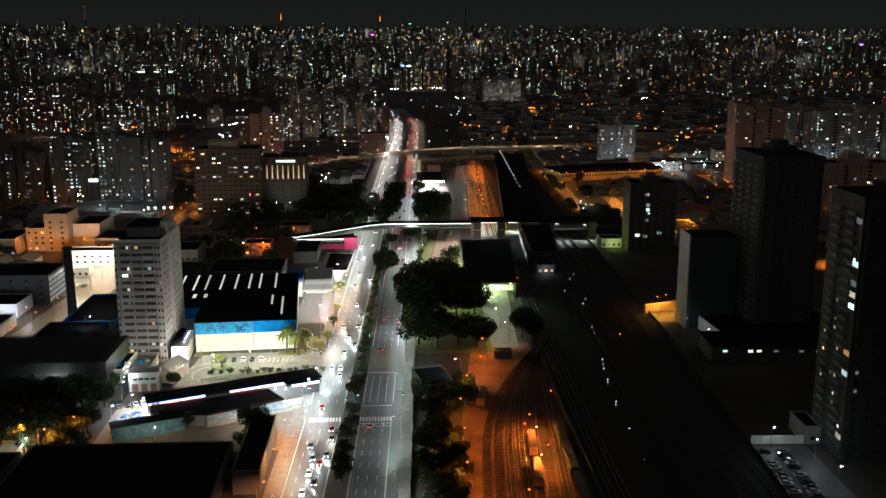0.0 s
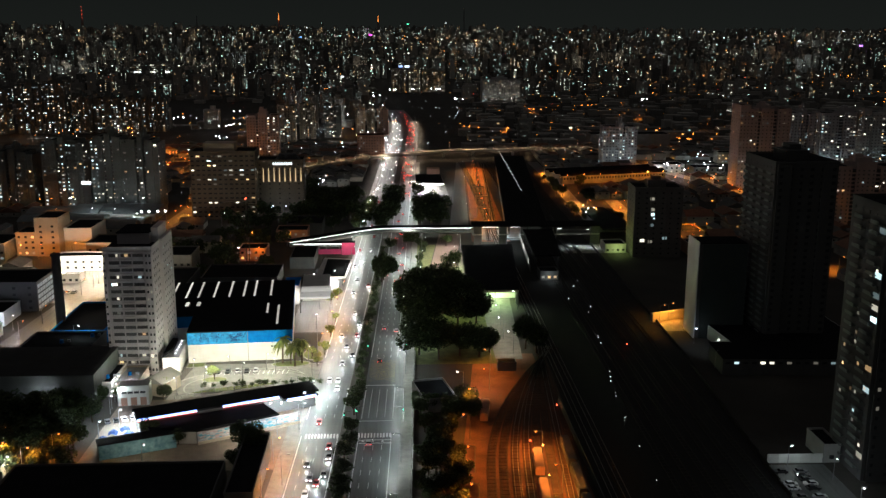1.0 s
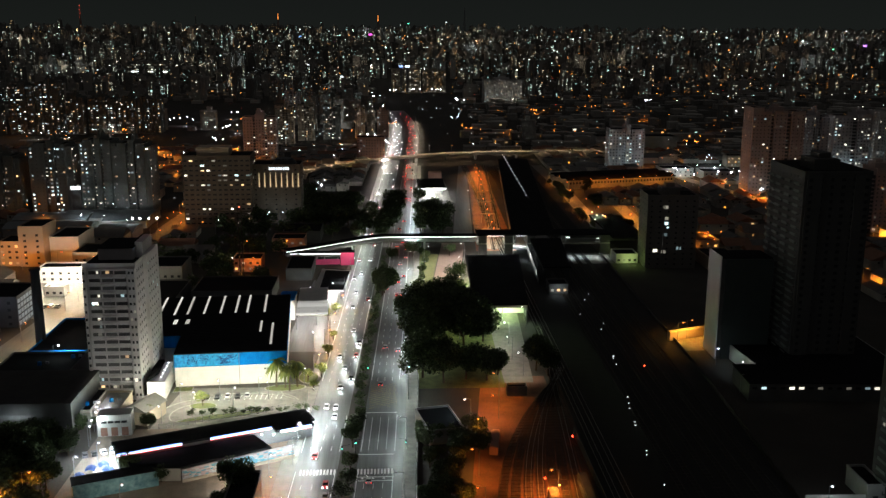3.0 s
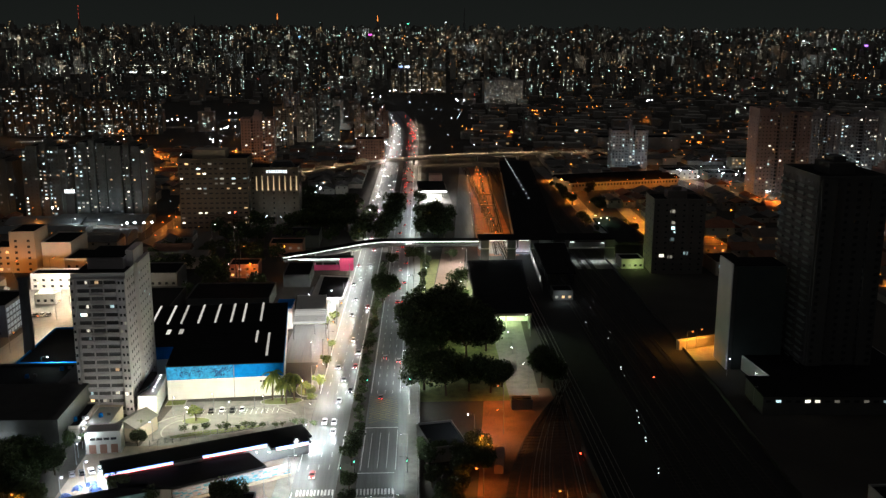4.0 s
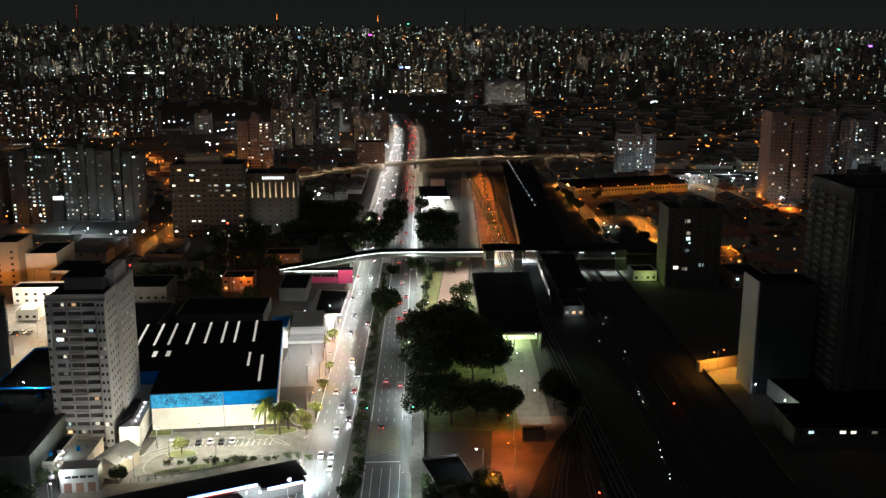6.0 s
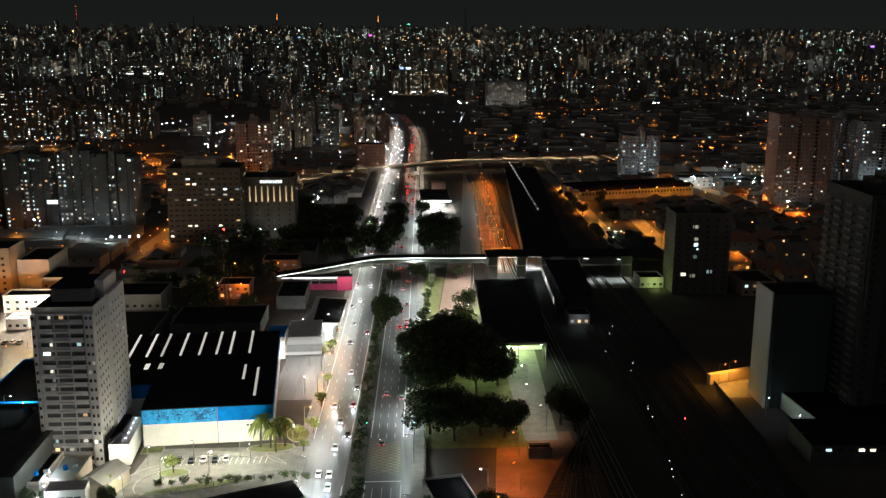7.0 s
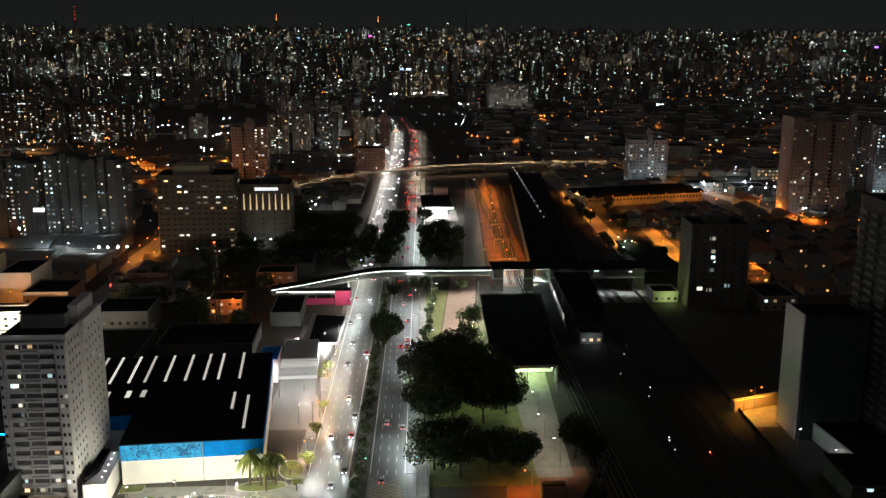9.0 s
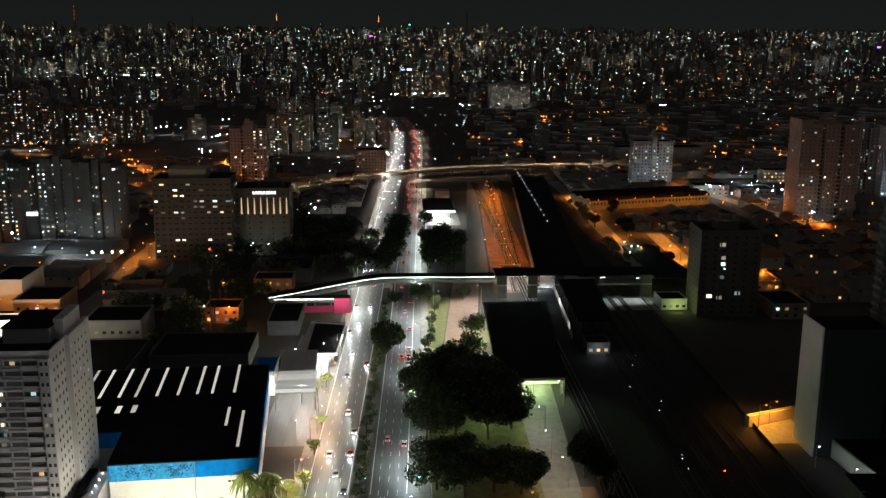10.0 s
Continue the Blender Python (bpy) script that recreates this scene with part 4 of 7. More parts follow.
for x0, x1 in ((53, 58), (69, 74), (83, 88), (104, 106), (128, 134)):
    bm = bmesh.new()
    bx(bm, x0, x1, 602.2, 602.8, 0, 12.1)
    part("front_pillar", bm, CONCRETE_DARK, hall)
for x0, x1, z in ((58.5, 68.5, 11.5), (76, 82, 11.5), (107, 109.5, 10.2), (126, 127.5, 9.6)):
    bm = bmesh.new()
    bx(bm, x0, x1, 603.5, 603.8, z, z + 0.3)
    part("tube_light", bm, STRIP_WHITE, hall)

plat = thing("platform_roof", "long black platform roof beside the tracks with a row of roof lights", "station roof")
bm = bmesh.new()
prism(bm, [(75, 618), (102, 618), (133, 960), (104, 960)], 11, 11.8)
part("roof", bm, ROOF_BLACK, plat)
bm = bmesh.new()
for k in range(30):
    y = 630 + 11 * k
    for x in (78 + 0.085 * (y - 618), 100 + 0.09 * (y - 618)):
        bx(bm, x - 0.25, x + 0.25, y - 0.25, y + 0.25, 1, 11)
part("column", bm, STEEL_DARK, plat)
bm = bmesh.new()
prism(bm, [(76, 618), (101, 618), (132, 958), (105, 958)], 0, 1.1)
part("platform", bm, CONCRETE, plat)
bm = bmesh.new()
for k in range(13):
    u = k / 12
    blob(bm, (102.5 + 10 * u, 748 + 245 * u, 12.2), 0.4)
part("roof_light", bm, glow("roof_lamp_white", (0.95, 0.98, 1.0), 2.0), plat)

south = thing("platform_roof", "large black roof over the near station platforms", "station roof")
bm = bmesh.new()
prism(bm, [(81, 528), (96, 528), (103, 600), (84, 600)], 10, 10.8)
part("roof", bm, ROOF_BLACK, south)
bm = bmesh.new()
for k in range(12):
    y = 530 + 6 * k
    for x in (82.5 + 0.03 * (y - 528), 95 + 0.09 * (y - 528)):
        bx(bm, x - 0.25, x + 0.25, y - 0.25, y + 0.25, 0, 10)
part("column", bm, STEEL_DARK, south)

# ---- bus terminal shed ----
shed = thing("bus_terminal", "black-roofed bus terminal lit greenish beneath", "bus terminal")
bm = bmesh.new()
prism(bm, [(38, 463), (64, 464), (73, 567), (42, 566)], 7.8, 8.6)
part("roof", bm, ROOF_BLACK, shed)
bm = bmesh.new()
for k in range(7):
    y = 467 + 15.5 * k
    for x in (40.5 + 0.04 * (y - 464), 52 + 0.06 * (y - 464), 62.5 + 0.085 * (y - 464)):
        tube(bm, (x, y, 0), (x, y, 7.8), 0.3)
part("column", bm, CONCRETE, shed)
bm = bmesh.new()
for k in range(6):
    y = 466 + 12 * k
    bx(bm, 42 + 0.04 * (y - 464), 61 + 0.08 * (y - 464), y, y + 0.3, 7.3, 7.5)
part("tube_light", bm, STRIP_GREEN, shed)
bm = bmesh.new()
bx(bm, 41, 64, 479, 480, 0, 4.8)
part("back_wall", bm, WALL_WHITE, shed)
# wall added to keep the terminal light off the tracks
bm = bmesh.new()
prism(bm, [(63.3, 464.2), (63.6, 464.2), (72.6, 566.8), (72.3, 566.8)], 0, 7.79)
part("side_wall", bm, CONCRETE_DARK, shed, "dark concrete wall added on the track side to stop terminal light")
bm = bmesh.new()
bx(bm, 38.6, 63.4, 462.7, 462.99, 7.3, 8.5)
part("front_beam", bm, TOWER_BEIGE, shed, "pale concrete edge beam")
bm = bmesh.new()
bx(bm, 38.8, 41.2, 462.4, 462.68, 6.2, 7.0)
part("sign", bm, glow("route_sign_red", (1.0, 0.12, 0.05), 3.0), shed, "small glowing red route sign")

# ---- overpass ----
op = thing("overpass", "curved concrete road overpass lit along its parapet", "overpass")
opts = [(-150, 850), (-93, 924), (-48, 970), (-9, 1003), (23, 1025), (57, 1043), (114, 1057), (170, 1062), (238, 1062), (330, 1062)]
oz = [1.0, 4.0, 6.0, 7, 7, 7, 7, 7, 6.5, 2.0]
strip_along("deck", opts, 6, lambda i: oz[i] - 1.6, lambda i: oz[i] - 0.4, CONCRETE, op)
strip_along("parapet", [(x + 0.3, y - 6.1) for x, y in opts], 0.2, lambda i: oz[i] - 0.6, lambda i: oz[i] + 0.7, KERB, op)
strip_along("parapet", [(x - 0.3, y + 6.1) for x, y in opts], 0.2, lambda i: oz[i] - 0.6, lambda i: oz[i] + 0.7, KERB, op)
for x, y in ((-9, 1003), (23, 1025), (57, 1043), (90, 1052), (135, 1059), (180, 1061)):
    bm = bmesh.new()
    bx(bm, x - 1, x + 1, y - 2.5, y + 2.5, 0, 5.5)
    part("pier", bm, CONCRETE, op)

# ---- filling station far along the avenue ----
gs = thing("filling_station", "bright white filling station canopy beside the avenue", "filling station")
bm = bmesh.new()
bx(bm, 22, 45, 818, 872, 5.5, 6.4)
part("canopy", bm, ROOF_BLACK, gs)
bm = bmesh.new()
bx(bm, 21.8, 45.2, 817.6, 817.9, 5.2, 6.5)
part("fascia", bm, STRIP_WHITE, gs)
bm = bmesh.new()
for x in (25, 42):
    for y in (824, 845, 866):
        bx(bm, x - 0.3, x + 0.3, y - 0.3, y + 0.3, 0, 5.5)
part("column", bm, STEEL, gs)
bm = bmesh.new()
bx(bm, 34, 46, 905, 915, 0, 7)
part("shop", bm, BRICK_RED, gs)
ribbon("forecourt", lambda y: rcr(y) + 0.1, lambda y: 48, 795, 900, 0.05, PAVING, "white-lit concrete forecourt", "forecourt")

# near filling station on the other side
gn = thing("filling_station", "white filling station canopy with dark top near the footbridge", "filling station")
bm = bmesh.new()
prism(bm, [(-40, 500), (-24, 500), (-22, 540), (-38, 544)], 5.6, 6.6)
part("canopy", bm, WALL_WHITE, gn)
bm = bmesh.new()
prism(bm, [(-36.5, 500.5), (-24.6, 500.5), (-22.8, 538), (-36, 541)], 6.604, 6.8)
part("canopy_top", bm, ROOF_BLACK, gn)
bm = bmesh.new()
for x in (-37, -26):
    for y in (506, 520, 535):
        bx(bm, x - 0.25, x + 0.25, y - 0.25, y + 0.25, 0, 5.6)
part("column", bm, STEEL, gn)

# ---- right-hand side halls ----
lh = thing("long_hall", "long low workshop hall with orange-lit front", "hall", 154, 850, 0, 14)
bm = bmesh.new()
bx(bm, 0, 104, 0, 40, 0, 7)
part("wall", bm, WALL_HOUSE, lh)
bm = bmesh.new()
for k in range(3):
    y = 13.4 * k
    v = [bm.verts.new(p) for p in ((-1, y, 7.1), (105, y, 7.1), (105, y + 6.7, 10), (-1, y + 6.7, 10), (105, y + 13.4, 7.1), (-1, y + 13.4, 7.1))]
    bm.faces.new((v[0], v[1], v[2], v[3]))
    bm.faces.new((v[3], v[2], v[4], v[5]))
part("roof", bm, ROOF_BLACK, lh)
bm = bmesh.new()
bx(bm, -0.8, 0.8, -0.08, 0.05, -0.9, 0.9)
hw = mesh_of("window", bm, WINDOW_DARK)
for k in range(34):
    part("window", hw, None, lh).location = (2 + 3 * k, 0, 4.8)
dh = thing("depot_roof", "black-roofed depot beside the orange street", "depot")
bm = bmesh.new()
prism(bm, [(139, 613), (162, 613), (156, 693), (139, 690)], 7, 8)
part("roof", bm, ROOF_BLACK, dh)
bm = bmesh.new()
prism(bm, [(140, 640), (160, 640), (155, 691), (140, 689)], 0, 6.9)
part("wall", bm, CONCRETE_DARK, dh)
pod = thing("podium_block", "low white-walled podium below the slab block", "podium")
bm = bmesh.new()
prism(bm, [(143, 384), (200, 372), (200, 420), (158, 420), (140.5, 419)], 0, 6)
part("wall", bm, WALL_WHITE, pod)
bm = bmesh.new()
prism(bm, [(143.6, 384.5), (199.5, 372.6), (199.5, 419.5), (158, 419.5), (141.2, 418.5)], 6.004, 6.2)
part("roof", bm, ROOF_BLACK, pod)
low = thing("podium_block", "low dark building with a row of lit windows", "low building", 158, 361, 0, -3)
bm = bmesh.new()
bx(bm, -26, 40, 0, 20, 0, 7)
part("wall", bm, CONCRETE_DARK, low)
bm = bmesh.new()
bx(bm, -26.3, 40.3, -0.3, 20.3, 7.004, 7.3)
part("roof", bm, ROOF_BLACK, low)
bm = bmesh.new()
bx(bm, -0.9, 0.9, -0.1, 0.05, -0.45, 0.45)
lw = [mesh_of("window", bm.copy(), w) for w in (WIN[1], WIN[2], WINDOW_DARK, WINDOW_DARK, WINDOW_DARK, WINDOW_DARK)]
for k in range(18):
    part("window", rnd.choice(lw), None, low).location = (-24 + 3.5 * k, 0, 5.2)
# ---- chimney ----
# near-black brick colour carries the chimney's backlit silhouette
CHIMNEY = mat("sooty_brick", (0.022, 0.021, 0.022), 0.9, 0.3, 0.5, 5.0, 0.5)
ch = thing("chimney", "tall brick chimney coloured black for its backlit silhouette", "chimney", -148, 428, 0)
bm = bmesh.new()
tube(bm, (0, 0, 0), (0, 0, 36), 2.2, 1.8, 16)
part("shaft", bm, CHIMNEY, ch)
bm = bmesh.new()
tube(bm, (0, 0, 36.004), (0, 0, 37), 2.3, 2.3, 16)
part("cap", bm, CHIMNEY, ch)


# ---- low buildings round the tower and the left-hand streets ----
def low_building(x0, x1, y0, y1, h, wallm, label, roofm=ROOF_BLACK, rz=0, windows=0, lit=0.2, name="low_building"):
    cx = (x0 + x1) / 2
    t = thing(name, label, "building", cx, y0, 0, rz)
    w, d = x1 - x0, y1 - y0
    bm = bmesh.new()
    bx(bm, -w / 2, w / 2, 0, d, 0, h)
    part("wall", bm, wallm, t)
    bm = bmesh.new()
    bx(bm, -w / 2 + 0.3, w / 2 - 0.3, 0.3, d - 0.3, h + 0.004, h + 0.12)
    part("roof", bm, roofm, t)
    bm = bmesh.new()
    for a in ((-w / 2 - 0.1, w / 2 + 0.1, -0.1, 0.25), (-w / 2 - 0.1, w / 2 + 0.1, d - 0.25, d + 0.1), (-w / 2 - 0.1, -w / 2 + 0.25, 0.25, d - 0.25), (w / 2 - 0.25, w / 2 + 0.1, 0.25, d - 0.25)):
        bx(bm, *a, h - 0.1, h + 0.8)
    part("parapet", bm, wallm, t)
    for k in range(windows):
        for f in range(max(1, int(h / 3.4))):
            kind = rnd.choice((0, 1, 2, 3)) if rnd.random() < lit else -1
            part("window", pane(kind, 1.5, 1.3), None, t).location = (-w / 2 + w * (k + 0.5) / windows, -0.02, 1.9 + 3.3 * f)
    return t


low_building(-118, -104, 350, 371, 5, WALL_HOUSE, "low white house with a black roof beside the tower", windows=4)
low_building(-103.5, -95, 352, 370, 4.2, TOWER_BEIGE, "low beige annex below the tower", CONCRETE, windows=2)
works = low_building(-151, -121, 341, 374, 7, CONCRETE_DARK, "two-storey workshop with a glazed upper front and a wide black roof")
for k in range(14):
    for z, m in ((4.9, BRICK_RED), (2.0, WINDOW_DARK)):
        part("front_pane", pane_mesh(m, 1.8, 2.2) if k == 0 else bpy.data.objects[first[z]].data, None, works).location = (-13.6 + 2.1 * k, -0.02, z)
        if k == 0:
            first = {**(first if z == 2.0 else {}), z: works.children[-1].name}
low_building(-150, -121, 376, 404, 8, CONCRETE_DARK, "dark unlit warehouse behind the houses")
low_building(-147, -124, 411, 456, 6, WALL_BLUE, "blue-walled shed with a black roof", windows=0)
low_building(-226, -214, 583, 602, 14, TOWER_BEIGE, "beige block lit orange from the street", windows=3)
low_building(-214, -200, 582, 604, 23, TOWER_BEIGE, "tall beige block lit orange from the street", windows=2, lit=0.05)
low_building(-199.5, -183, 590, 620, 15, WALL_WHITE, "white warehouse wall above the street trees")
low_building(-182, -160, 575, 600, 9, TOWER_BEIGE, "low beige building lit orange", windows=5)
low_building(-245, -228, 570, 600, 10, WALL_HOUSE, "rendered commercial building with a flat roof", windows=5)
office = low_building(-215, -171, 464, 490, 14, CONCRETE_DARK, "grey office block with a pale gridded flank on the lit street", windows=6, lit=0.05)
# faint glow stands for street light falling on the flank panes
OFFICE_PANE = glow("frosted_pane_lit", (0.5, 0.78, 0.95), 0.3, 0.5)
for f in range(5):
    for c in range(7):
        part("window", pane_mesh(OFFICE_PANE, 2.6, 1.7) if f + c == 0 else bpy.data.objects[first].data, None, office).matrix_basis = pose(22.02, 2.2 + 3.5 * c, 1.9 + 2.6 * f, 0, 0, 90)
        if f + c == 0:
            first = office.children[-1].name
low_building(-220, -178, 440, 460, 6, WALL_WHITE, "white-walled shop with bluish light inside", windows=9, lit=0.5)
low_building(-215, -174, 405, 428, 5, WALL_WHITE, "low white shop with violet-lit wall", windows=8, lit=0.3)
low_building(-128, -117.5, 277, 287, 4, WALL_WHITE, "small white-lit roof beside the orange street", CONCRETE)
low_building(-137, -112, 536, 560, 10, CONCRETE, "white two-storey building with small windows", windows=7, lit=0.15)
low_building(-90, -74, 565, 580, 7, BRICK_RED, "small brick-red building with lit windows", windows=4, lit=0.5)
low_building(-74, -54, 616, 632, 7.5, BRICK_RED, "small brick-red building lit orange", windows=4, lit=0.4)
low_building(-100, -60, 500, 530, 6, CONCRETE_DARK, "dark flat-roofed workshop behind the warehouse")
low_building(-140, -104, 480, 520, 7, CONCRETE_DARK, "dark flat-roofed workshop behind the tower")
low_building(-58, -44, 545, 575, 6, CONCRETE_DARK, "dark shop roof beside the filling station")
low_building(-190, -150, 545, 556, 8, WALL_WHITE, "white-walled lot building lit very brightly", windows=9)
low_building(-178, -168, 517, 526, 4.5, WALL_WHITE, "small kiosk with a grey roof on the bright lot", ROOF_GREY, windows=3)
low_building(-192, -184, 505, 512, 4, TOWER_BEIGE, "small guard house on the bright lot", ROOF_GREY, windows=2)
low_building(-112, -50, 222, 279, 6, CONCRETE_DARK, "long dark roof in front of the showroom yard")
low_building(-46.5, -38.5, 256, 297, 7, CONCRETE_DARK, "dark narrow building at the pavement edge")
low_building(-150, -114, 230, 274, 6, CONCRETE_DARK, "dark unlit roof by the orange street")
low_building(-70, -46, 640, 668, 7, CONCRETE_DARK, "dark flat roof beyond the footbridge")
low_building(12, 24, 330, 350, 4.5, CONCRETE, "small grey site building by the yard", ROOF_BLACK, 12)
low_building(43, 50.5, 371, 375, 3, CONCRETE_DARK, "small gatehouse at the railway yard")
low_building(122.5, 143.5, 437, 439, 3.4, TOWER_BEIGE, "low yard wall lit orange", CONCRETE, 20)
low_building(132.5, 145.5, 578, 592, 5, WALL_WHITE, "small office lit yellow-green", windows=4)
low_building(182, 200, 560, 585, 7, TOWER_BEIGE, "small beige house lit orange", windows=4, lit=0.5)
low_building(184, 202, 600, 625, 8, TOWER_BEIGE, "small beige house lit orange", windows=4, lit=0.5)
low_building(255, 285, 915, 938, 8, CONCRETE, "grey hall under cool lamps", windows=6)
low_building(290, 320, 900, 925, 7, CONCRETE, "grey hall under cool lamps", windows=6)
low_building(342, 366, 985, 1000, 11, TOWER_BEIGE, "pale school building with lit windows", windows=7, lit=0.9)
low_building(235, 330, 1120, 1150, 16, CONCRETE, "large grey hall without windows")

shop = thing("shop_house", "white two-storey shop with a pitched beige roof behind", "shop", -93.5, 341, 0, 5)
bm = bmesh.new()
bx(bm, -5.5, 5.5, 0, 6, 0, 7.5)
part("wall", bm, WALL_WHITE, shop)
bm = bmesh.new()
for k in range(4):
    bx(bm, -4.2 + 2.2 * k, -2.4 + 2.2 * k, -0.12, -0.003, 4.6, 5.4)
part("sign", bm, STEEL_DARK, shop, "row of dark bars")
for x in (-3.4, 0, 3.4):
    bm = bmesh.new()
    bx(bm, x - 1.1, x + 1.1, -0.1, -0.004, 0.1, 3.1)
    part("shutter", bm, BRICK_RED, shop)
gable = thing("house", "beige house with a pitched roof lit by the car park", "house", -89, 350, 0, -20)
bm = bmesh.new()
bx(bm, -4.5, 4.5, 0, 12, 0, 5)
part("wall", bm, TOWER_BEIGE, gable)
bm = bmesh.new()
v = [bm.verts.new(p) for p in ((-5, -0.5, 5.004), (5, -0.5, 5.004), (5, 12.5, 5.004), (-5, 12.5, 5.004), (0, -0.5, 7.4), (0, 12.5, 7.4))]
for f in ((0, 1, 4), (2, 3, 5), (1, 2, 5, 4), (3, 0, 4, 5), (3, 2, 1, 0)):
    bm.faces.new([v[i] for i in f])
part("roof", bm, CONCRETE, gable)

red = thing("roof_sign", "small glowing red roof sign", "sign", -142, 593, 0)
bm = bmesh.new()
bx(bm, -3, 3, 0, 0.5, 5.5, 8.5)
part("panel", bm, glow("sign_red", (1.0, 0.05, 0.04), 5, sample=True), red)
bm = bmesh.new()
bx(bm, -2.8, -2.4, 0.1, 0.4, 0, 5.496)
bx(bm, 2.4, 2.8, 0.1, 0.4, 0, 5.496)
part("leg", bm, STEEL, red)

wb = low_building(-53, -46, 471, 484, 9, WALL_WHITE, "white block with a blue top beside the warehouse")
bm = bmesh.new()
bx(bm, -3.7, 3.7, -0.3, 13.2, 9.804, 10.6)
part("blue_cap", bm, WALL_BLUE, wb)
# market halls with vaulted sheet roofs under cool lamps
MARKET = mat("dull_sheet_roof", (0.16, 0.175, 0.185), 0.55, 0.45, 0.12, 2.0, 0.3, stretch=(1.0, 0.2, 1.0))
for x, y, w, d in ((-236, 694, 50, 26), (-208, 700, 44, 30), (-184, 690, 30, 40), (-228, 664, 56, 22), (-180, 650, 24, 26)):
    t = thing("market_hall", "low market hall with a vaulted grey sheet roof", "hall", x, y, 0)
    bm = bmesh.new()
    bx(bm, -w / 2, w / 2, 0, d, 0, 5.5)
    part("wall", bm, CONCRETE, t)
    bm = bmesh.new()
    rows = [[bm.verts.new((sx * (w / 2 + 0.5), -0.5 + (d + 1) * k / 8, 5.52 + 2.6 * math.sin(math.pi * k / 8))) for sx in (-1, 1)] for k in range(9)]
    for p, q in zip(rows, rows[1:]):
        bm.faces.new((p[0], p[1], q[1], q[0]))
    bm.faces.new([r[0] for r in rows][::-1])
    bm.faces.new([r[1] for r in rows])
    part("roof", bm, MARKET, t, "vaulted grey sheet roof")
billboard = thing("billboard", "white lit billboard between two towers", "billboard", -233, 744, 0)
bm = bmesh.new()
bx(bm, -3.6, 3.6, 0, 0.5, 18.5, 21)
part("panel", bm, glow("billboard_white", (0.9, 0.97, 1.0), 1.6), billboard)
bm = bmesh.new()
bx(bm, -3, 3, 0.6, 10, 0, 20)
part("block", bm, CONCRETE_DARK, billboard)
# construction crane
crane = thing("tower_crane", "slim yellow tower crane standing over dark roofs", "crane", -80, 534, 0)
CRANE = mat("crane_yellow", (0.05, 0.04, 0.02), 0.6, 0.2, 0.5, 4.0, 0.1)
for sx, sy in ((-0.9, -0.9), (0.9, -0.9), (0.9, 0.9), (-0.9, 0.9)):
    bm = bmesh.new()
    tube(bm, (sx, sy, 0), (sx, sy, 42), 0.14, 0.14, 5)
    part("mast_leg", bm, CRANE, crane)
for k in range(21):
    bm = bmesh.new()
    a, b = (-0.9, 0.9) if k % 2 else (0.9, -0.9)
    tube(bm, (a, -0.9, 2 * k), (b, -0.9, 2 * k + 2), 0.08, 0.08, 4)
    tube(bm, (0.9, a, 2 * k), (0.9, b, 2 * k + 2), 0.08, 0.08, 4)
    part("brace", bm, CRANE, crane)
bm = bmesh.new()
for s in (-0.6, 0.6):
    tube(bm, (-16, 8 + s, 40), (6, -4 + s, 40), 0.15, 0.15, 5)
tube(bm, (-16, 8, 41.2), (6, -4, 41.2), 0.15, 0.15, 5)
part("jib", bm, CRANE, crane)
bm = bmesh.new()
blob(bm, (0, 0, 43), 0.5)
part("beacon", bm, BEACON, crane)

# rooftop tanks and cooling units on the houses beside the tower
bm = bmesh.new()
tube(bm, (0, 0, 0), (0, 0, 1.3), 0.8, 0.7, 12)
tank = mesh_of("water_tank", bm, WALL_BLUE)
bm = bmesh.new()
bx(bm, -0.6, 0.6, -0.4, 0.4, 0, 0.9)
unit = mesh_of("cooling_unit", bm, STEEL)
for k, (x, y, z) in enumerate(((-114, 364, 5.13), (-107, 356, 5.13), (-100, 361, 4.33), (-128, 345, 8.13), (-143, 356, 7.13), (-135, 390, 8.13), (-125, 398, 8.13))):
    tagged(new("water_tank", tank), "round blue water tank on a flat roof", "water tank").location = (x, y, z)
    tagged(new("cooling_unit", unit), "grey cooling unit on a flat roof", "cooling unit").location = (x + 2.4, y + 1.5, z)

# ---- car park islands, bays, fence ----
def island(pts, label):
    t = thing("planted_island", label, "kerbed island", kind="structure")
    bm = bmesh.new()
    prism(bm, pts, 0.03, 0.17)
    part("kerb", bm, KERB, t)
    cx, cy = sum(p[0] for p in pts) / len(pts), sum(p[1] for p in pts) / len(pts)
    bm = bmesh.new()
    prism(bm, [(cx + (x - cx) * 0.94, cy + (y - cy) * 0.9) for x, y in pts], 0.172, 0.2)
    part("lawn", bm, GRASS, t)


def oval(cx, cy, a, b, rz=0, n=18):
    return [(cx + a * math.cos(k * 2 * math.pi / n) * math.cos(rz) - b * math.sin(k * 2 * math.pi / n) * math.sin(rz), cy + a * math.cos(k * 2 * math.pi / n) * math.sin(rz) + b * math.sin(k * 2 * math.pi / n) * math.cos(rz)) for k in range(n)]


island(oval(-69, 366, 5, 3), "kerbed lawn island with a young tree")
island(oval(-41, 383, 8, 3.5, 0.1), "kerbed lawn island with palms")
island(oval(-60, 356.5, 17, 2.2, 0.3), "long kerbed bed of shrubs")
island([(-83, 380), (-76, 381), (-76, 385.5), (-83, 385)], "lawn strip below the warehouse wall")
island(oval(-33, 394, 4, 7, 0.1), "kerbed lawn island beside the pavement")
bm = bmesh.new()
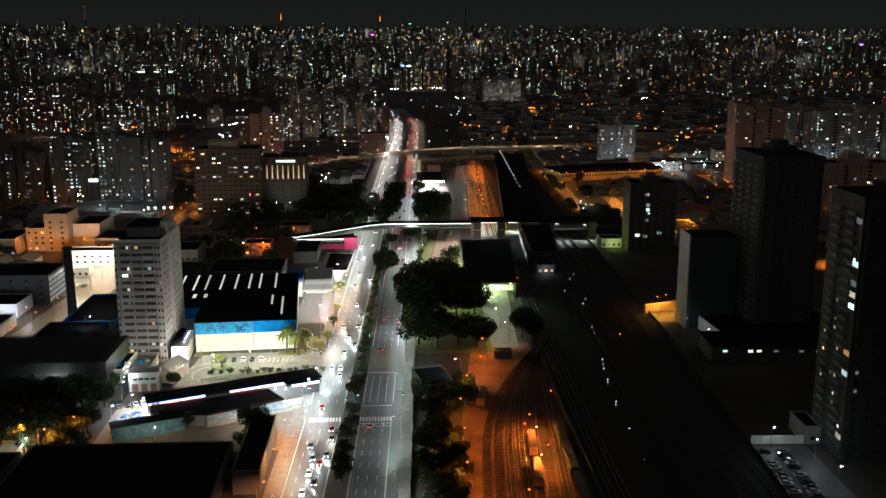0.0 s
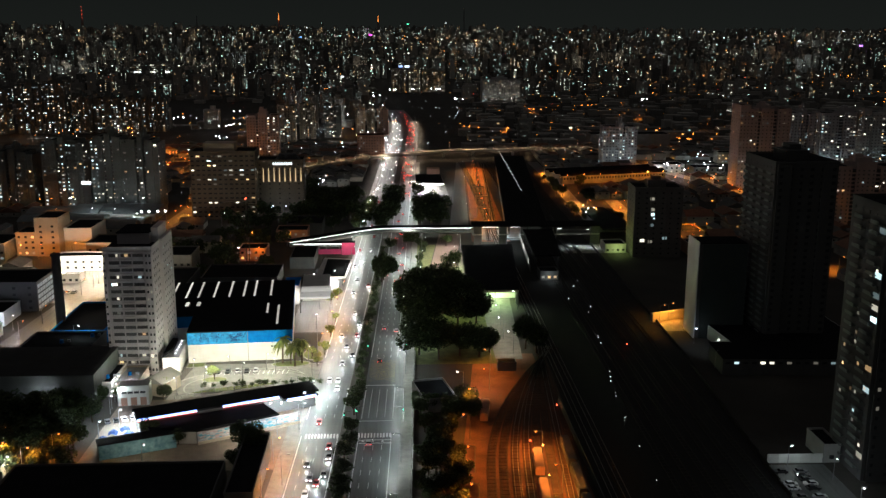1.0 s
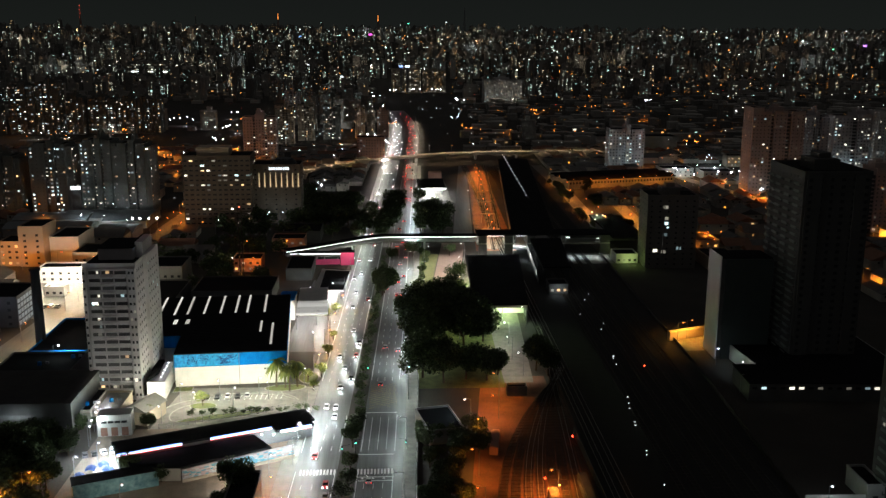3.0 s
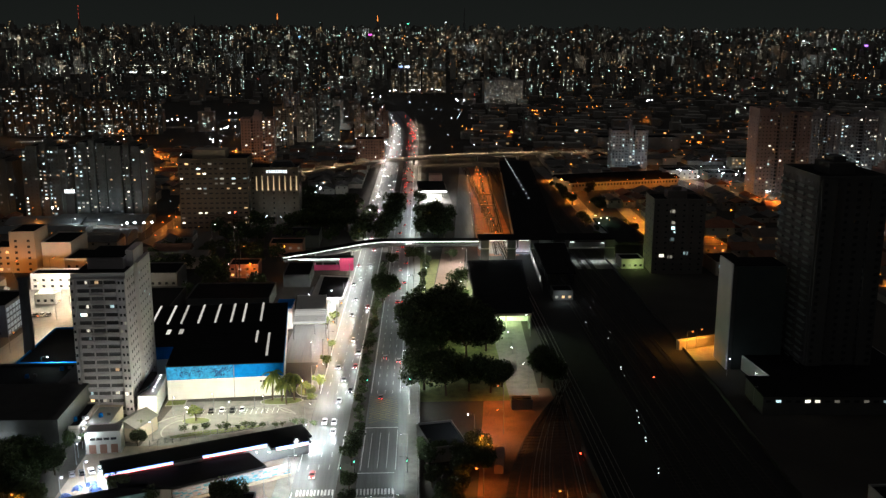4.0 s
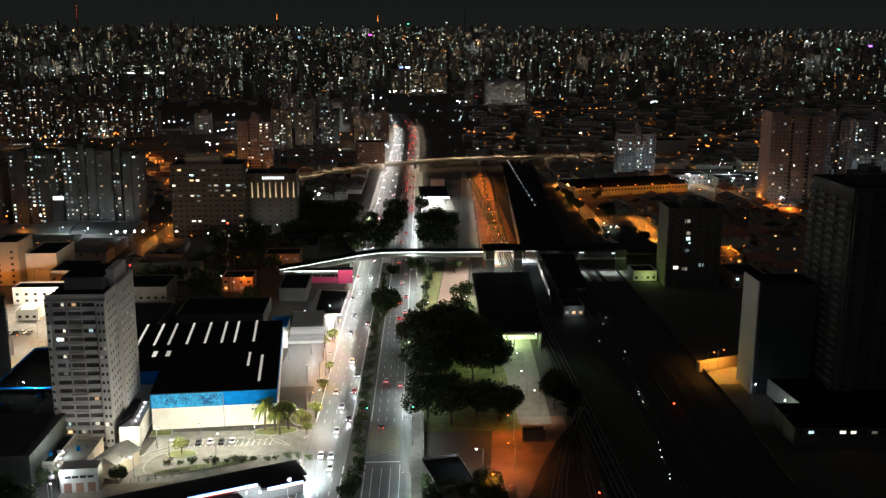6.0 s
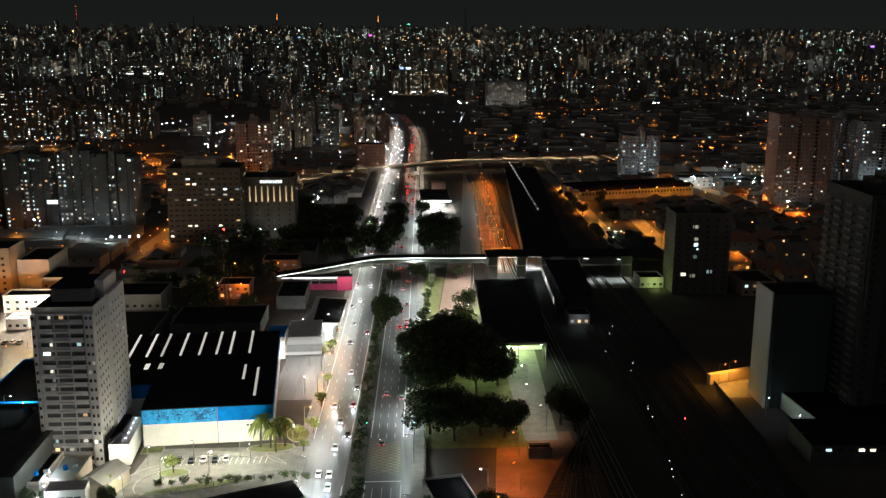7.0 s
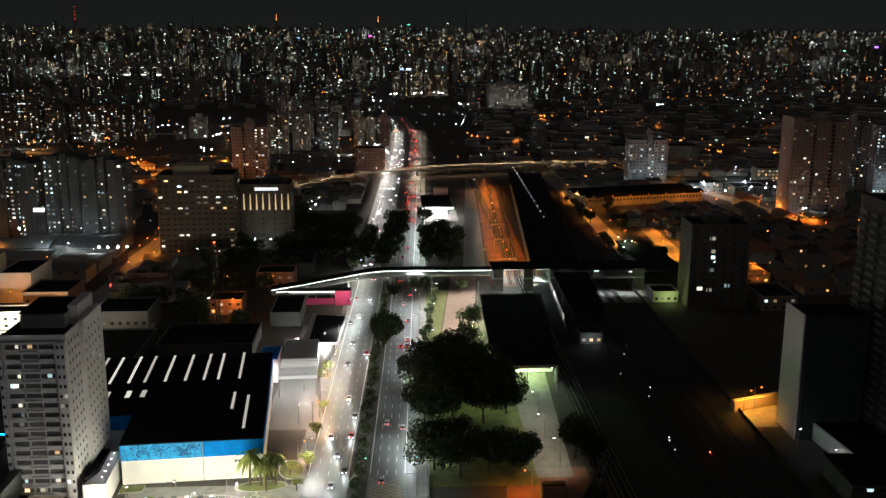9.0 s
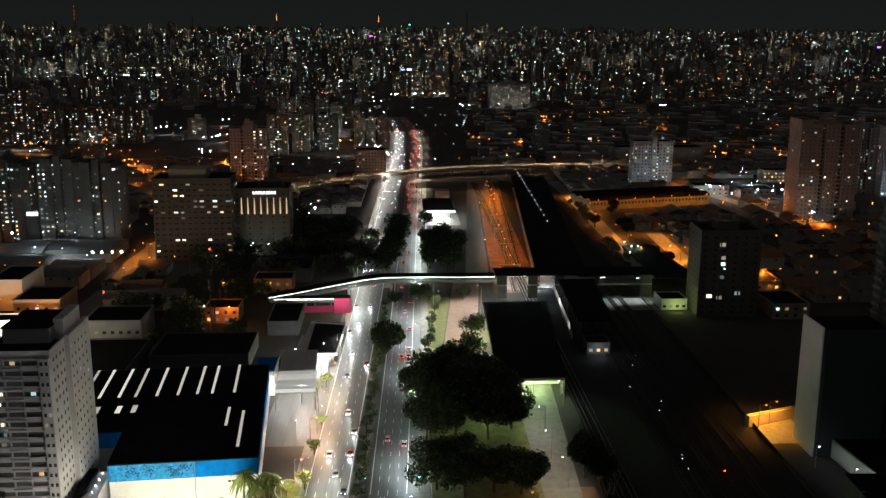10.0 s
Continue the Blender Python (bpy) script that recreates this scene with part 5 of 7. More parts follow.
for k in range(17):
    x = -72 + 1.9 * k
    bm.faces.new([bm.verts.new(p) for p in ((x, 371 + 0.06 * k, 0.03), (x + 0.16, 371 + 0.06 * k, 0.03), (x + 0.5, 376 + 0.06 * k, 0.03), (x + 0.34, 376 + 0.06 * k, 0.03))])
tagged(new("bay_marking", mesh_of("bay_marking", bm, PAINT)), "white painted parking bay lines", "road marking", kind="structure")
def kerb_arc(cx, cy, r, a0, a1, w=0.22):
    bm = bmesh.new()
    rows = []
    for k in range(17):
        a = radians(a0 + (a1 - a0) * k / 16)
        rows.append([bm.verts.new((cx + q * math.cos(a), cy + q * math.sin(a), z)) for q, z in ((r - w, 0.03), (r - w, 0.18), (r + w, 0.18), (r + w, 0.03))])
    for p, q in zip(rows, rows[1:]):
        for i in range(3):
            bm.faces.new((p[i], p[i + 1], q[i + 1], q[i]))
    bmesh.ops.recalc_face_normals(bm, faces=bm.faces)
    setting("kerb", bm, KERB, "curved pale kerb edging the car park drive", "kerb")


for cx, cy, r, a0, a1 in ((-69, 358, 10, 110, 215), (-69, 358, 14.5, 95, 200), (-56, 352, 26, 62, 118), (-33, 380, 9, 150, 260), (-46, 366, 12, 20, 75)):
    kerb_arc(cx, cy, r, a0, a1)
fence = thing("fence", "low mesh fence with slender posts round the car park", "fence")
bm = bmesh.new()
bx(bm, -0.06, 0.06, -0.06, 0.06, 0, 2.2)
fpost = mesh_of("post", bm, STEEL)
for k in range(22):
    part("post", fpost, None, fence).location = (-80 + 2.3 * k, 345.5 + 0.9 * k, 0)
for z in (0.5, 1.2, 2.0):
    bm = bmesh.new()
    tube(bm, (-80, 345.5, z), (-80 + 2.3 * 21, 345.5 + 0.9 * 21, z), 0.04, 0.04, 5)
    part("rail", bm, STEEL, fence)
wall = thing("boundary_wall", "pale concrete wall between the avenue and the railway", "wall")
bm = bmesh.new()
for k in range(24):
    y = 200 + 8 * k
    x = rcr(y) + 4.4
    bx(bm, x, x + 0.25, y, y + 7.9, 0, 2.2)
part("panel", bm, CONCRETE, wall)
# wall added to shield the main tracks from the yard lamps
yardwall = thing("boundary_wall", "dark concrete wall added between yard and main tracks to stop lamplight", "wall")
for k in range(17):
    bm = bmesh.new()
    bx(bm, 0, 0.25, 0, 7.9, 0, 2.8)
    part("panel", bm, CONCRETE_DARK, yardwall).location = (61.2 + 0.02 * k, 200 + 8 * k, 0)
trackwall = thing("boundary_wall", "low concrete wall along the railway edge, coloured near-black as if unlit", "wall")
bm = bmesh.new()
for k in range(40):
    y = 200 + 10 * k
    x = track_edge(y + 5) + 0.1
    bx(bm, x, x + 0.3, y, y + 9.9, 0, 1.5)
# the wall borrows the near-black tone to stay as dark as unlit ground
part("panel", bm, BALLAST_SHADED, trackwall)

# ---- signal lamps by the tracks ----
bm = bmesh.new()
tube(bm, (0, 0, 0), (0, 0, 1.6), 0.06, 0.05, 6)
sp = mesh_of("post", bm, STEEL_DARK)
bm = bmesh.new()
blob(bm, (0, 0, 1.8), 0.2)
sl = mesh_of("lamp", bm, glow("track_lamp_white", (0.9, 0.97, 1.0), 3.2))
bm = bmesh.new()
blob(bm, (0, 0, 1.8), 0.36)
slr = mesh_of("lamp", bm, BEACON)
for x, y, m in ((97, 494, 0), (101, 505, 0), (95, 446, 0), (92, 409, 0), (91.4, 406.5, 0), (91, 399, 0), (87, 364, 0), (86, 358, 0), (85, 353, 0), (84, 341, 0), (83.4, 338, 0), (82, 318, 0), (81.2, 315, 0), (81, 294, 0), (80, 270, 0), (90, 470, 0), (98, 455, 0), (102, 397, 1), (68, 498, 1), (103, 595, 1), (60, 330, 1), (46, 300, 1)):
    t = thing("signal_lamp", "small red track signal lamp on a post" if m else "small white track lamp on a post", "signal lamp", x, y, 0, group="track lamps")
    part("post", sp, None, t)
    part("lamp", slr if m else sl, None, t)

# lit side windows of the near platform and the station offices
side = thing("platform_screen", "row of lit white panels beside the platform", "screen")
bm = bmesh.new()
bx(bm, -0.12, 0.12, -2.2, 2.2, 3.2, 5.8)
lp = mesh_of("panel", bm, glow("panel_white", (1.0, 0.97, 0.9), 0.9, 0.9))
bm = bmesh.new()
bx(bm, -0.12, 0.12, -38, 38, 0, 3.196)
part("wall", bm, CONCRETE_DARK, side).matrix_basis = pose(81.6, 570, 0, 0, 0, -3.4)
for k in range(11):
    part("panel", lp, None, side).matrix_basis = pose(79.35 + 0.4 * k, 541 + 6.6 * k, 0, 0, 0, -3.4)
off = low_building(82, 92, 513, 524, 4.5, CONCRETE_DARK, "small dark station office with white-lit openings", windows=3, lit=1.0)

# traffic lights
for x, y in ((176, 348.5), (rcl(322) - 1, 322), (rcr(322) + 0.8, 322), (rcl(390) - 1, 392), (rcr(390) + 0.8, 392), (lcr(322) + 0.9, 318)):
    t = thing("traffic_light", "traffic light on a curved steel post showing green", "traffic light", x, y, 0, group="traffic lights")
    bm = bmesh.new()
    tube(bm, (0, 0, 0), (0, 0, 5.5), 0.09, 0.07, 8)
    tube(bm, (0, 0, 5.4), (2.5 if x < 0 else -2.5, 0, 5.8), 0.06, 0.05, 6)
    part("post", bm, STEEL_DARK, t)
    bm = bmesh.new()
    bx(bm, -0.2, 0.2, -0.2, 0.2, 4.2, 5.4)
    part("housing", bm, STEEL_DARK, t)
    bm = bmesh.new()
    blob(bm, (0, -0.26, 4.45), 0.2)
    part("green_lens", bm, SIGNAL_GREEN, t)

# parking lot wall and gatehouse below the dark tower
lotwall = thing("boundary_wall", "white wall closing the parking lot", "wall")
for k in range(5):
    bm = bmesh.new()
    bx(bm, 0, 3.5, 0, 0.3, 0, 3.0)
    part("panel", bm, WALL_WHITE, lotwall).location = (119.4 + 3.55 * k, 283.5 - 0.1 * k, 0)
low_building(137.3, 142.6, 283, 296, 5.5, CONCRETE, "small grey service block beside the parking lot", windows=1)


# signal gantries over the yard beyond the station
for x0, x1, y in ((67.4, 75.6, 752), (64.2, 73.3, 704), (60, 71, 650), (70, 78, 800)):
    t = thing("signal_gantry", "rusty steel signal gantry spanning the sidings", "gantry", x0, y, 0, group="gantries")
    for x in (0, x1 - x0):
        bm = bmesh.new()
        bx(bm, x - 0.2, x + 0.2, -0.2, 0.2, 0.05, 6.0)
        part("post", bm, TOWER_BEIGE, t)
    bm = bmesh.new()
    bx(bm, -0.6, x1 - x0 + 0.6, -0.35, 0.35, 6.0, 6.5)
    part("beam", bm, TOWER_BEIGE, t)


# ---- trees ----
def crown(bm, c, r, n, rr, size=0.7, flat=0.75):
    """Leaf clumps scattered through an uneven cluster of lobes."""
    lobes = [(Vector(c) + Vector((rr.uniform(-1, 1), rr.uniform(-1, 1), rr.uniform(-0.5, 0.6))) * r * 0.62, r * rr.uniform(0.35, 0.6)) for _ in range(9)]
    for _ in range(n):
        p0, q = rr.choice(lobes)
        d = Vector((rr.gauss(0, 1), rr.gauss(0, 1), rr.gauss(0, 1) * flat)).normalized()
        p = p0 + d * q * rr.uniform(0.55, 1.08)
        a = Vector((rr.gauss(0, 1), rr.gauss(0, 1), rr.gauss(0, 0.6))).normalized()
        b = a.orthogonal().normalized()
        s = size * rr.uniform(0.6, 1.3)
        bm.faces.new([bm.verts.new(p + a * s * i + b * s * j) for i, j in ((-1, -0.2), (0, -0.6), (1, 0.1), (0.1, 0.6))])


def tree(kind, label, h, r, leaves, material=LEAF, seed=1, group=""):
    rr = random.Random(seed)
    t = thing("tree", label, "tree", 0, 0, -500, group=group)
    bm = bmesh.new()
    if kind == "palm":
        tube(bm, (0, 0, 0), (0.3, 0.1, h), 0.28, 0.2, 8)
        part("trunk", bm, BARK, t)
        bm = bmesh.new()
        for k in range(20):
            a, up = k * 2.4, rr.uniform(-0.2, 0.9)
            d = Vector((math.cos(a), math.sin(a), 0))
            prev = None
            for s in range(7):
                u = s / 6
                c = Vector((0.3, 0.1, h)) + d * r * u + Vector((0, 0, up * r * u - 1.1 * r * u * u))
                wd = Vector((-d.y, d.x, 0))
                w = 0.42 * math.sin(math.pi * (0.12 + 0.85 * u))
                pair = [bm.verts.new(c - wd * w - Vector((0, 0, w * 0.5))), bm.verts.new(c), bm.verts.new(c + wd * w - Vector((0, 0, w * 0.5)))]
                if prev:
                    bm.faces.new((prev[0], prev[1], pair[1], pair[0]))
                    bm.faces.new((prev[1], prev[2], pair[2], pair[1]))
                prev = pair
        part("crown", bm, material, t)
        return t
    th = h * (0.35 if kind == "round" else 0.6)
    tube(bm, (0, 0, 0), (0.2, 0.1, th), 0.035 * h, 0.022 * h, 8)
    for k in range(6):
        a = k * 1.05 + rr.random()
        tube(bm, (0.2, 0.1, th * rr.uniform(0.75, 1.0)), (math.cos(a) * r * 0.6, math.sin(a) * r * 0.6, h * rr.uniform(0.68, 0.86)), 0.014 * h, 0.005 * h, 5)
    part("trunk", bm, BARK, t)
    bm = bmesh.new()
    crown(bm, (0, 0, h * (0.66 if kind == "round" else 0.86)), r, leaves, rr, r * 0.055 + 0.14, 0.8 if kind == "round" else 0.4)
    part("crown", bm, material, t)
    return t


TREES = {
    "big": [tree("round", "large dark leafy avenue tree", 12, 7.0, 3600, seed=s) for s in (1, 2, 3)],
    "mid": [tree("round", "small dense street tree on the planted strip", 6.5, 3.0, 1300, seed=s) for s in (4, 5)],
    "flat": [tree("flat", "flat-topped umbrella tree beside the service road", 9, 5.5, 2000, seed=6)],
    "fresh": [tree("round", "young bright-leaved tree in the lit car park", 5.5, 2.2, 700, LEAF_BRIGHT, seed=s) for s in (7, 8)],
    "palm": [tree("palm", "feathery palm lit from the car park", 7.5, 3.4, 0, LEAF_BRIGHT, seed=9)],
    "bush": [tree("round", "low rounded shrub in a planted bed", 2.4, 1.5, 260, seed=10)],
}


def plant(kind, x, y, s=1.0, z=0.0):
    base = rnd.choice(TREES[kind])
    m = pose(x, y, z, 0, 0, rnd.uniform(0, 360)) @ Matrix.Scale(s, 4)
    ob = copy_thing(base, m)
    ob.matrix_basis = m
    return ob


for x, y, s in ((8, 452, 1.0), (16, 466, 1.1), (24, 478, 1.05), (33, 470, 0.95), (14, 440, 1.1), (25, 452, 1.2), (35, 448, 1.1), (20, 430, 1.1), (31, 428, 1.0), (40, 436, 0.9), (10, 425, 0.95),
                (12, 392, 0.95), (20, 386, 0.9), (29, 390, 0.85), (37, 388, 0.8), (42, 394, 0.6), (18, 402, 0.8), (58, 398, 0.8), (62, 392, 0.75)):
    plant("big", x, y, s * 1.25)
def grove(label, spots, leaves=620):
    """A dense stand of far trees, in one mesh of trunks and one of leaf clumps."""
    g = thing("grove", label, "trees", kind="stuff")
    rr = random.Random(len(spots))
    wood, leaf = bmesh.new(), bmesh.new()
    for x, y, k in spots:
        tube(wood, (x, y, 0), (x + 0.2, y, 6 * k), 0.4 * k, 0.22 * k, 6)
        for q in range(3):
            a = q * 2.1 + rr.random()
            tube(wood, (x + 0.2, y, 4.5 * k), (x + math.cos(a) * 4 * k, y + math.sin(a) * 4 * k, 9 * k), 0.16 * k, 0.06 * k, 4)
        crown(leaf, (x, y, 8 * k), 7.0 * k, leaves, rr, 0.85 * k, 0.8)
    tagged(part("trunk", wood, BARK, g), kind="stuff")
    tagged(part("crown", leaf, LEAF, g), kind="stuff")


spots = []
for k in range(30):
    x, y = rnd.uniform(-14, 56), rnd.uniform(672, 790)
    if not (rcl(y) + 2 < x < rcr(y) - 1 or lcl(y) < x < lcr(y) - 3 or 30 < x < 46 and y > 770):
        spots.append((x, y, rnd.uniform(0.8, 1.1)))
spots = [p for p in spots if p[0] < 38 + 0.08 * (p[1] - 686)]
for x, y in ((-19, 668), (-18, 680), (-18, 694), (-17, 708), (-16, 722), (-15, 736), (-4, 670), (-3, 684), (-3, 698), (-2, 713), (-1, 728), (0, 743), (20, 668), (22, 682), (28, 674), (34, 668), (41, 666), (48, 672), (26, 693), (35, 690), (44, 688), (52, 690), (30, 706), (40, 708), (49, 710), (24, 718), (53, 730), (52, 750),
             (-22, 646), (-20, 656), (-19, 664), (-7, 652), (-5, 662), (-4, 676), (30, 664), (40, 668), (50, 662), (20, 676)):
    spots.append((x + rnd.uniform(-1.5, 1.5), y + rnd.uniform(-3, 3), rnd.uniform(0.78, 1.1)))
grove("dark dense avenue trees beyond the footbridge", [p for p in spots if p[0] < 39 + 0.08 * (p[1] - 686)])
spots = [(-112 + 14.5 * (k % 6) + rnd.uniform(-5, 5), 650 + 22 * (k // 6) + rnd.uniform(-8, 8), rnd.uniform(0.7, 1.05)) for k in range(34)]
spots += [(-66 + 9.0 * (k % 5) + rnd.uniform(-3, 3), 690 + 22 * (k // 5) + rnd.uniform(-6, 6), rnd.uniform(0.8, 1.2)) for k in range(26)]
grove("black unlit park trees beside the hotel", spots)
spots = []
while len(spots) < 46:
    x, y = rnd.uniform(-138, -44), rnd.uniform(520, 640)
    if y < 535 and x > -104 or -138 < x < -110 and y < 566 or -94 < x < -70 and 552 < y < 584 or -78 < x < -50 and 606 < y < 636 or x > -66 and y < 600 or abs(x + 80) < 5 and y < 545:
        continue
    spots.append((x, y, rnd.uniform(0.55, 0.85)))
grove("dark trees and shrubs on unlit plots behind the warehouse", spots, 460)
spots = [(rnd.uniform(-152, -106), rnd.uniform(290, 336), rnd.uniform(0.55, 0.9)) for k in range(44)]
spots += [(rnd.uniform(-130, -101), rnd.uniform(283, 305), rnd.uniform(0.45, 0.75)) for k in range(20)]
grove("crowded dark garden trees beside the orange street", spots, 900)
for k in range(22):
    y = rnd.uniform(660, 930)
    plant("mid", rnd.choice((rnd.uniform(134, 140) + 0.03 * (y - 640), rnd.uniform(154, 164) + 0.03 * (y - 640))), y, rnd.uniform(0.8, 1.5))
for k in range(30):
    plant("mid", rnd.uniform(15, 22.5) + 0.06 * (k - 10), 230 + 3.6 * k, rnd.uniform(0.7, 1.2))
for x, y, s in ((-14.8, 262, 1.1), (-15, 270, 1.1), (-14.5, 280, 1.0), (-14.6, 291, 1.1), (-13.5, 300, 1.0), (-13.2, 312, 0.9), (-13, 328, 1.2), (-12.4, 336, 1.1), (-12, 344, 0.9), (-11, 352, 0.7)):
    plant("mid", x, y, s)
for x, y, s in ((-5.0, 512, 1.0), (-4.0, 517, 1.0), (0, 590, 0.6), (13, 600, 0.7)):
    plant("big", x, y, s)
plant("flat", 34, 533, 1.1), plant("flat", 32, 509, 1.1), plant("flat", 35, 600, 0.7)
for k in range(46):
    y = 362 + 5 * k
    plant("bush", (lcr(y) + rcl(y)) / 2 + rnd.uniform(-0.8, 0.8), y, rnd.uniform(0.9, 1.7))
for k in range(26):
    plant("mid", rnd.uniform(9.5, 16.5), 236 + 4 * k, rnd.uniform(0.6, 1.1))
for k in range(16):
    plant("mid", rcr(400 + 13 * k) + rnd.uniform(5, 9), 500 + 7 * k, rnd.uniform(0.5, 0.9))
for x, y, s in ((-44.5, 384, 1.45), (-41, 383, 1.1), (-36.5, 384, 1.3), (-39, 380, 1.15)):
    plant("palm", x, y, s)
for x, y, s in ((-69, 366, 1.1), (-38, 392, 1.1), (-33, 390, 1.0), (-30, 380, 0.8), (-86, 352, 1.2), (-28, 394, 1.2), (-27, 418, 1.1), (-26, 440, 0.9), (-30, 470, 1.1), (-27, 478, 1.2)):
    plant("fresh", x, y, s)
for k in range(14):
    plant("bush", -70 + 3.2 * k + rnd.uniform(-1, 1), 357 + rnd.uniform(-1, 1) + 0.25 * k, rnd.uniform(0.7, 1.3))
for x, y, s in ((-100, 346, 0.4), (-107, 346, 0.45), (-84, 346, 0.4), (-86, 353, 0.35), (-121, 334, 0.6), (-80, 312, 0.5), (-70, 306, 0.4), (-128, 301, 0.8), (-136, 303, 0.8), (-118, 320, 0.9), (-112, 330, 0.8), (-122, 306, 0.8), (-108, 318, 0.6), (-130, 318, 0.9), (-46, 298, 0.8), (-43, 290, 0.7), (-104, 326, 0.7), (-110, 310, 0.8), (-138, 322, 0.9), (-144, 312, 0.9), (-150, 325, 0.8), (-116, 300, 0.6), (-140, 330, 0.7), (-48, 286, 0.5), (27, 330, 0.7), (22, 318, 0.7), (28, 322, 0.6), (14, 280, 0.6), (16, 262, 0.7)):
    plant("big", x, y, s)
for ob in [o for k in TREES.values() for o in k]:
    for o in [*ob.children_recursive, ob]:
        bpy.data.objects.remove(o)

# ---- street lamps ----
def lamp_model(m, label, h=10.0, arm=2.2, head=0.36, flat=False):
    t = thing("street_lamp", label, "street lamp", 0, 0, -500, group="street lamps")
    bm = bmesh.new()
    tube(bm, (0, 0, 0), (0, 0, h), 0.13, 0.07, 8)
    part("pole", bm, STEEL, t)
    bm = bmesh.new()
    tube(bm, (0, 0, h - 0.1), (arm, 0, h + 0.25), 0.05, 0.05, 6)
    part("arm", bm, STEEL, t)
    bm = bmesh.new()
    bx(bm, arm - 0.5, arm + 0.5, -0.22, 0.22, h + 0.12, h + 0.36)
    cover = part("head", bm, STEEL, t)
    bm = bmesh.new()
    if flat:
        bx(bm, arm - 0.42, arm + 0.42, -0.18, 0.18, h + 0.08, h + 0.117)
    else:
        blob(bm, (arm, 0, h - 0.05), head)
    part("lens", bm, m, cover)
    return t


LAMPS = {"led": (lamp_model(LAMP_WHITE, "tall steel avenue lamp with a flat shielded head", flat=True), COOL), "white": (lamp_model(LAMP_WHITE, "tall steel street lamp with a white lamp head"), COOL), "orange": (lamp_model(LAMP_ORANGE, "steel street lamp with an orange sodium head", 9), SODIUM), "small": (lamp_model(LAMP_WHITE, "car park lamp post with a white head", 7, 0.8, 0.3), YELLOW), "flood": (lamp_model(LAMP_WHITE, "tall floodlight mast with a large glaring white head", 11, 1.0, 0.85), COOL)}


def street_lamp(kind, x, y, turn, watts=0, color=None, beam="SPOT", z=0.0, cone=165):
    model, c = LAMPS[kind]
    ob = copy_thing(model, pose(x, y, z, 0, 0, turn))
    if watts:
        a = radians(turn)
        h = {"led": 9.8, "white": 9.6, "orange": 8.6, "small": 6.6, "flood": 10.6}[kind] + z
        ax = 0.8 if kind == "small" else 1.0 if kind == "flood" else 2.2
        light(beam, x + ax * math.cos(a), y + ax * math.sin(a), h, watts, color or c, 0.25, 158 if kind == "orange" and cone > 160 else cone)
    return ob


# the avenue
for k in range(14):
    y = 235 + 40 * k
    street_lamp("led", lcl(y) - 0.8, y, 2, 13000 if y > 400 else 19000 if y > 330 else 12000 if y > 300 else 9000, (0.96, 1.0, 0.9), "SPOT")
    street_lamp("led", rcr(y + 14) + 0.8, y + 14, 182, 20000 if y > 360 else 8500, (0.86, 1.0, 0.97), "SPOT", cone=158)
for k in range(24):
    y = 800 + 28 * k
    street_lamp("led", lcl(y) - 0.8, y, 2, 20000 if y < 950 else 42000, (1.0, 0.96, 0.88), "SPOT", cone=118)
    if k % 3:
        street_lamp("led", rcr(y) + 0.8, y + 14, 182, 26000, (1.0, 0.85, 0.65), "SPOT", cone=112)
# railway yard and the orange pavements
for x, y, w in ((48.5, 291, 14000), (50.9, 267, 12000), (26.5, 306, 7000), (26, 281, 7000), (30.5, 329, 8000), (37.5, 350, 8000), (40, 372, 8000), (25, 256, 7000), (41, 238, 9000), (-37, 290, 12000), (-38, 268, 12000), (-38, 246, 12000), (-31, 396, 12000), (-29, 428, 12000), (-28, 452, 10000), (-26, 482, 10000), (-122, 290, 15000), (-107, 296, 5000), (-134, 286, 16000), (-113, 286, 9000), (-126, 302, 2500)):
    street_lamp("orange", x, y, 180 if x > 0 else 0, w)
street_lamp("white", 27, 344, 180, 3500)
# car park, warehouse and forecourts
for x, y, w in ((-72, 362, 16000), (-58, 366, 16000), (-46, 372, 16000), (-80, 350, 8000), (-34, 386, 8000), (-64, 373, 17000), (-78, 371, 17000), (-50, 376, 16000), (-97, 347, 3000), (-86, 368, 8000), (-34, 430, 9000)):
    street_lamp("small", x, y, rnd.uniform(0, 360), w * 0.36, beam="POINT")
for x, y, w in ((-35, 462, 16000), (-31, 512, 26000), (-30, 493, 16000), (-42, 505, 12000), (-44.5, 466, 5000)):
    street_lamp("small", x, y, 0, w * 0.6, (1.0, 0.97, 0.9), "POINT")
for x, y, w in ((-38, 309, 10000), (-99, 340, 2600), (-103, 354, 2000), (-97, 310, 4000), (-117, 284, 2600), (-126, 336, 3500), (-131, 409, 6000), (-103.5, 355, 700), (-102.5, 350, 700), (-101.5, 345, 700), (-100.7, 338, 900), (-99.8, 333, 900)):
    street_lamp("small", x, y, 0, w * 0.6, COOL, "POINT")
for x, y, w in ((-31.5, 333, 60000), (-29.5, 345, 30000), (-88, 316.5, 24000), (-93, 320, 16000)):
    street_lamp("small", x, y, 0, w, COOL, cone=150)
# left-hand streets
for k in range(8):
    street_lamp("orange", -165 + 1.5 * k, 395 + 24 * k, 0, 8000, (1.0, 0.6, 0.25))
for x, y, w in ((-180, 522, 60000), (-168, 534, 64000), (-158, 508, 46000)):
    street_lamp("white", x, y, 0, w * 0.5, WARM, "POINT")
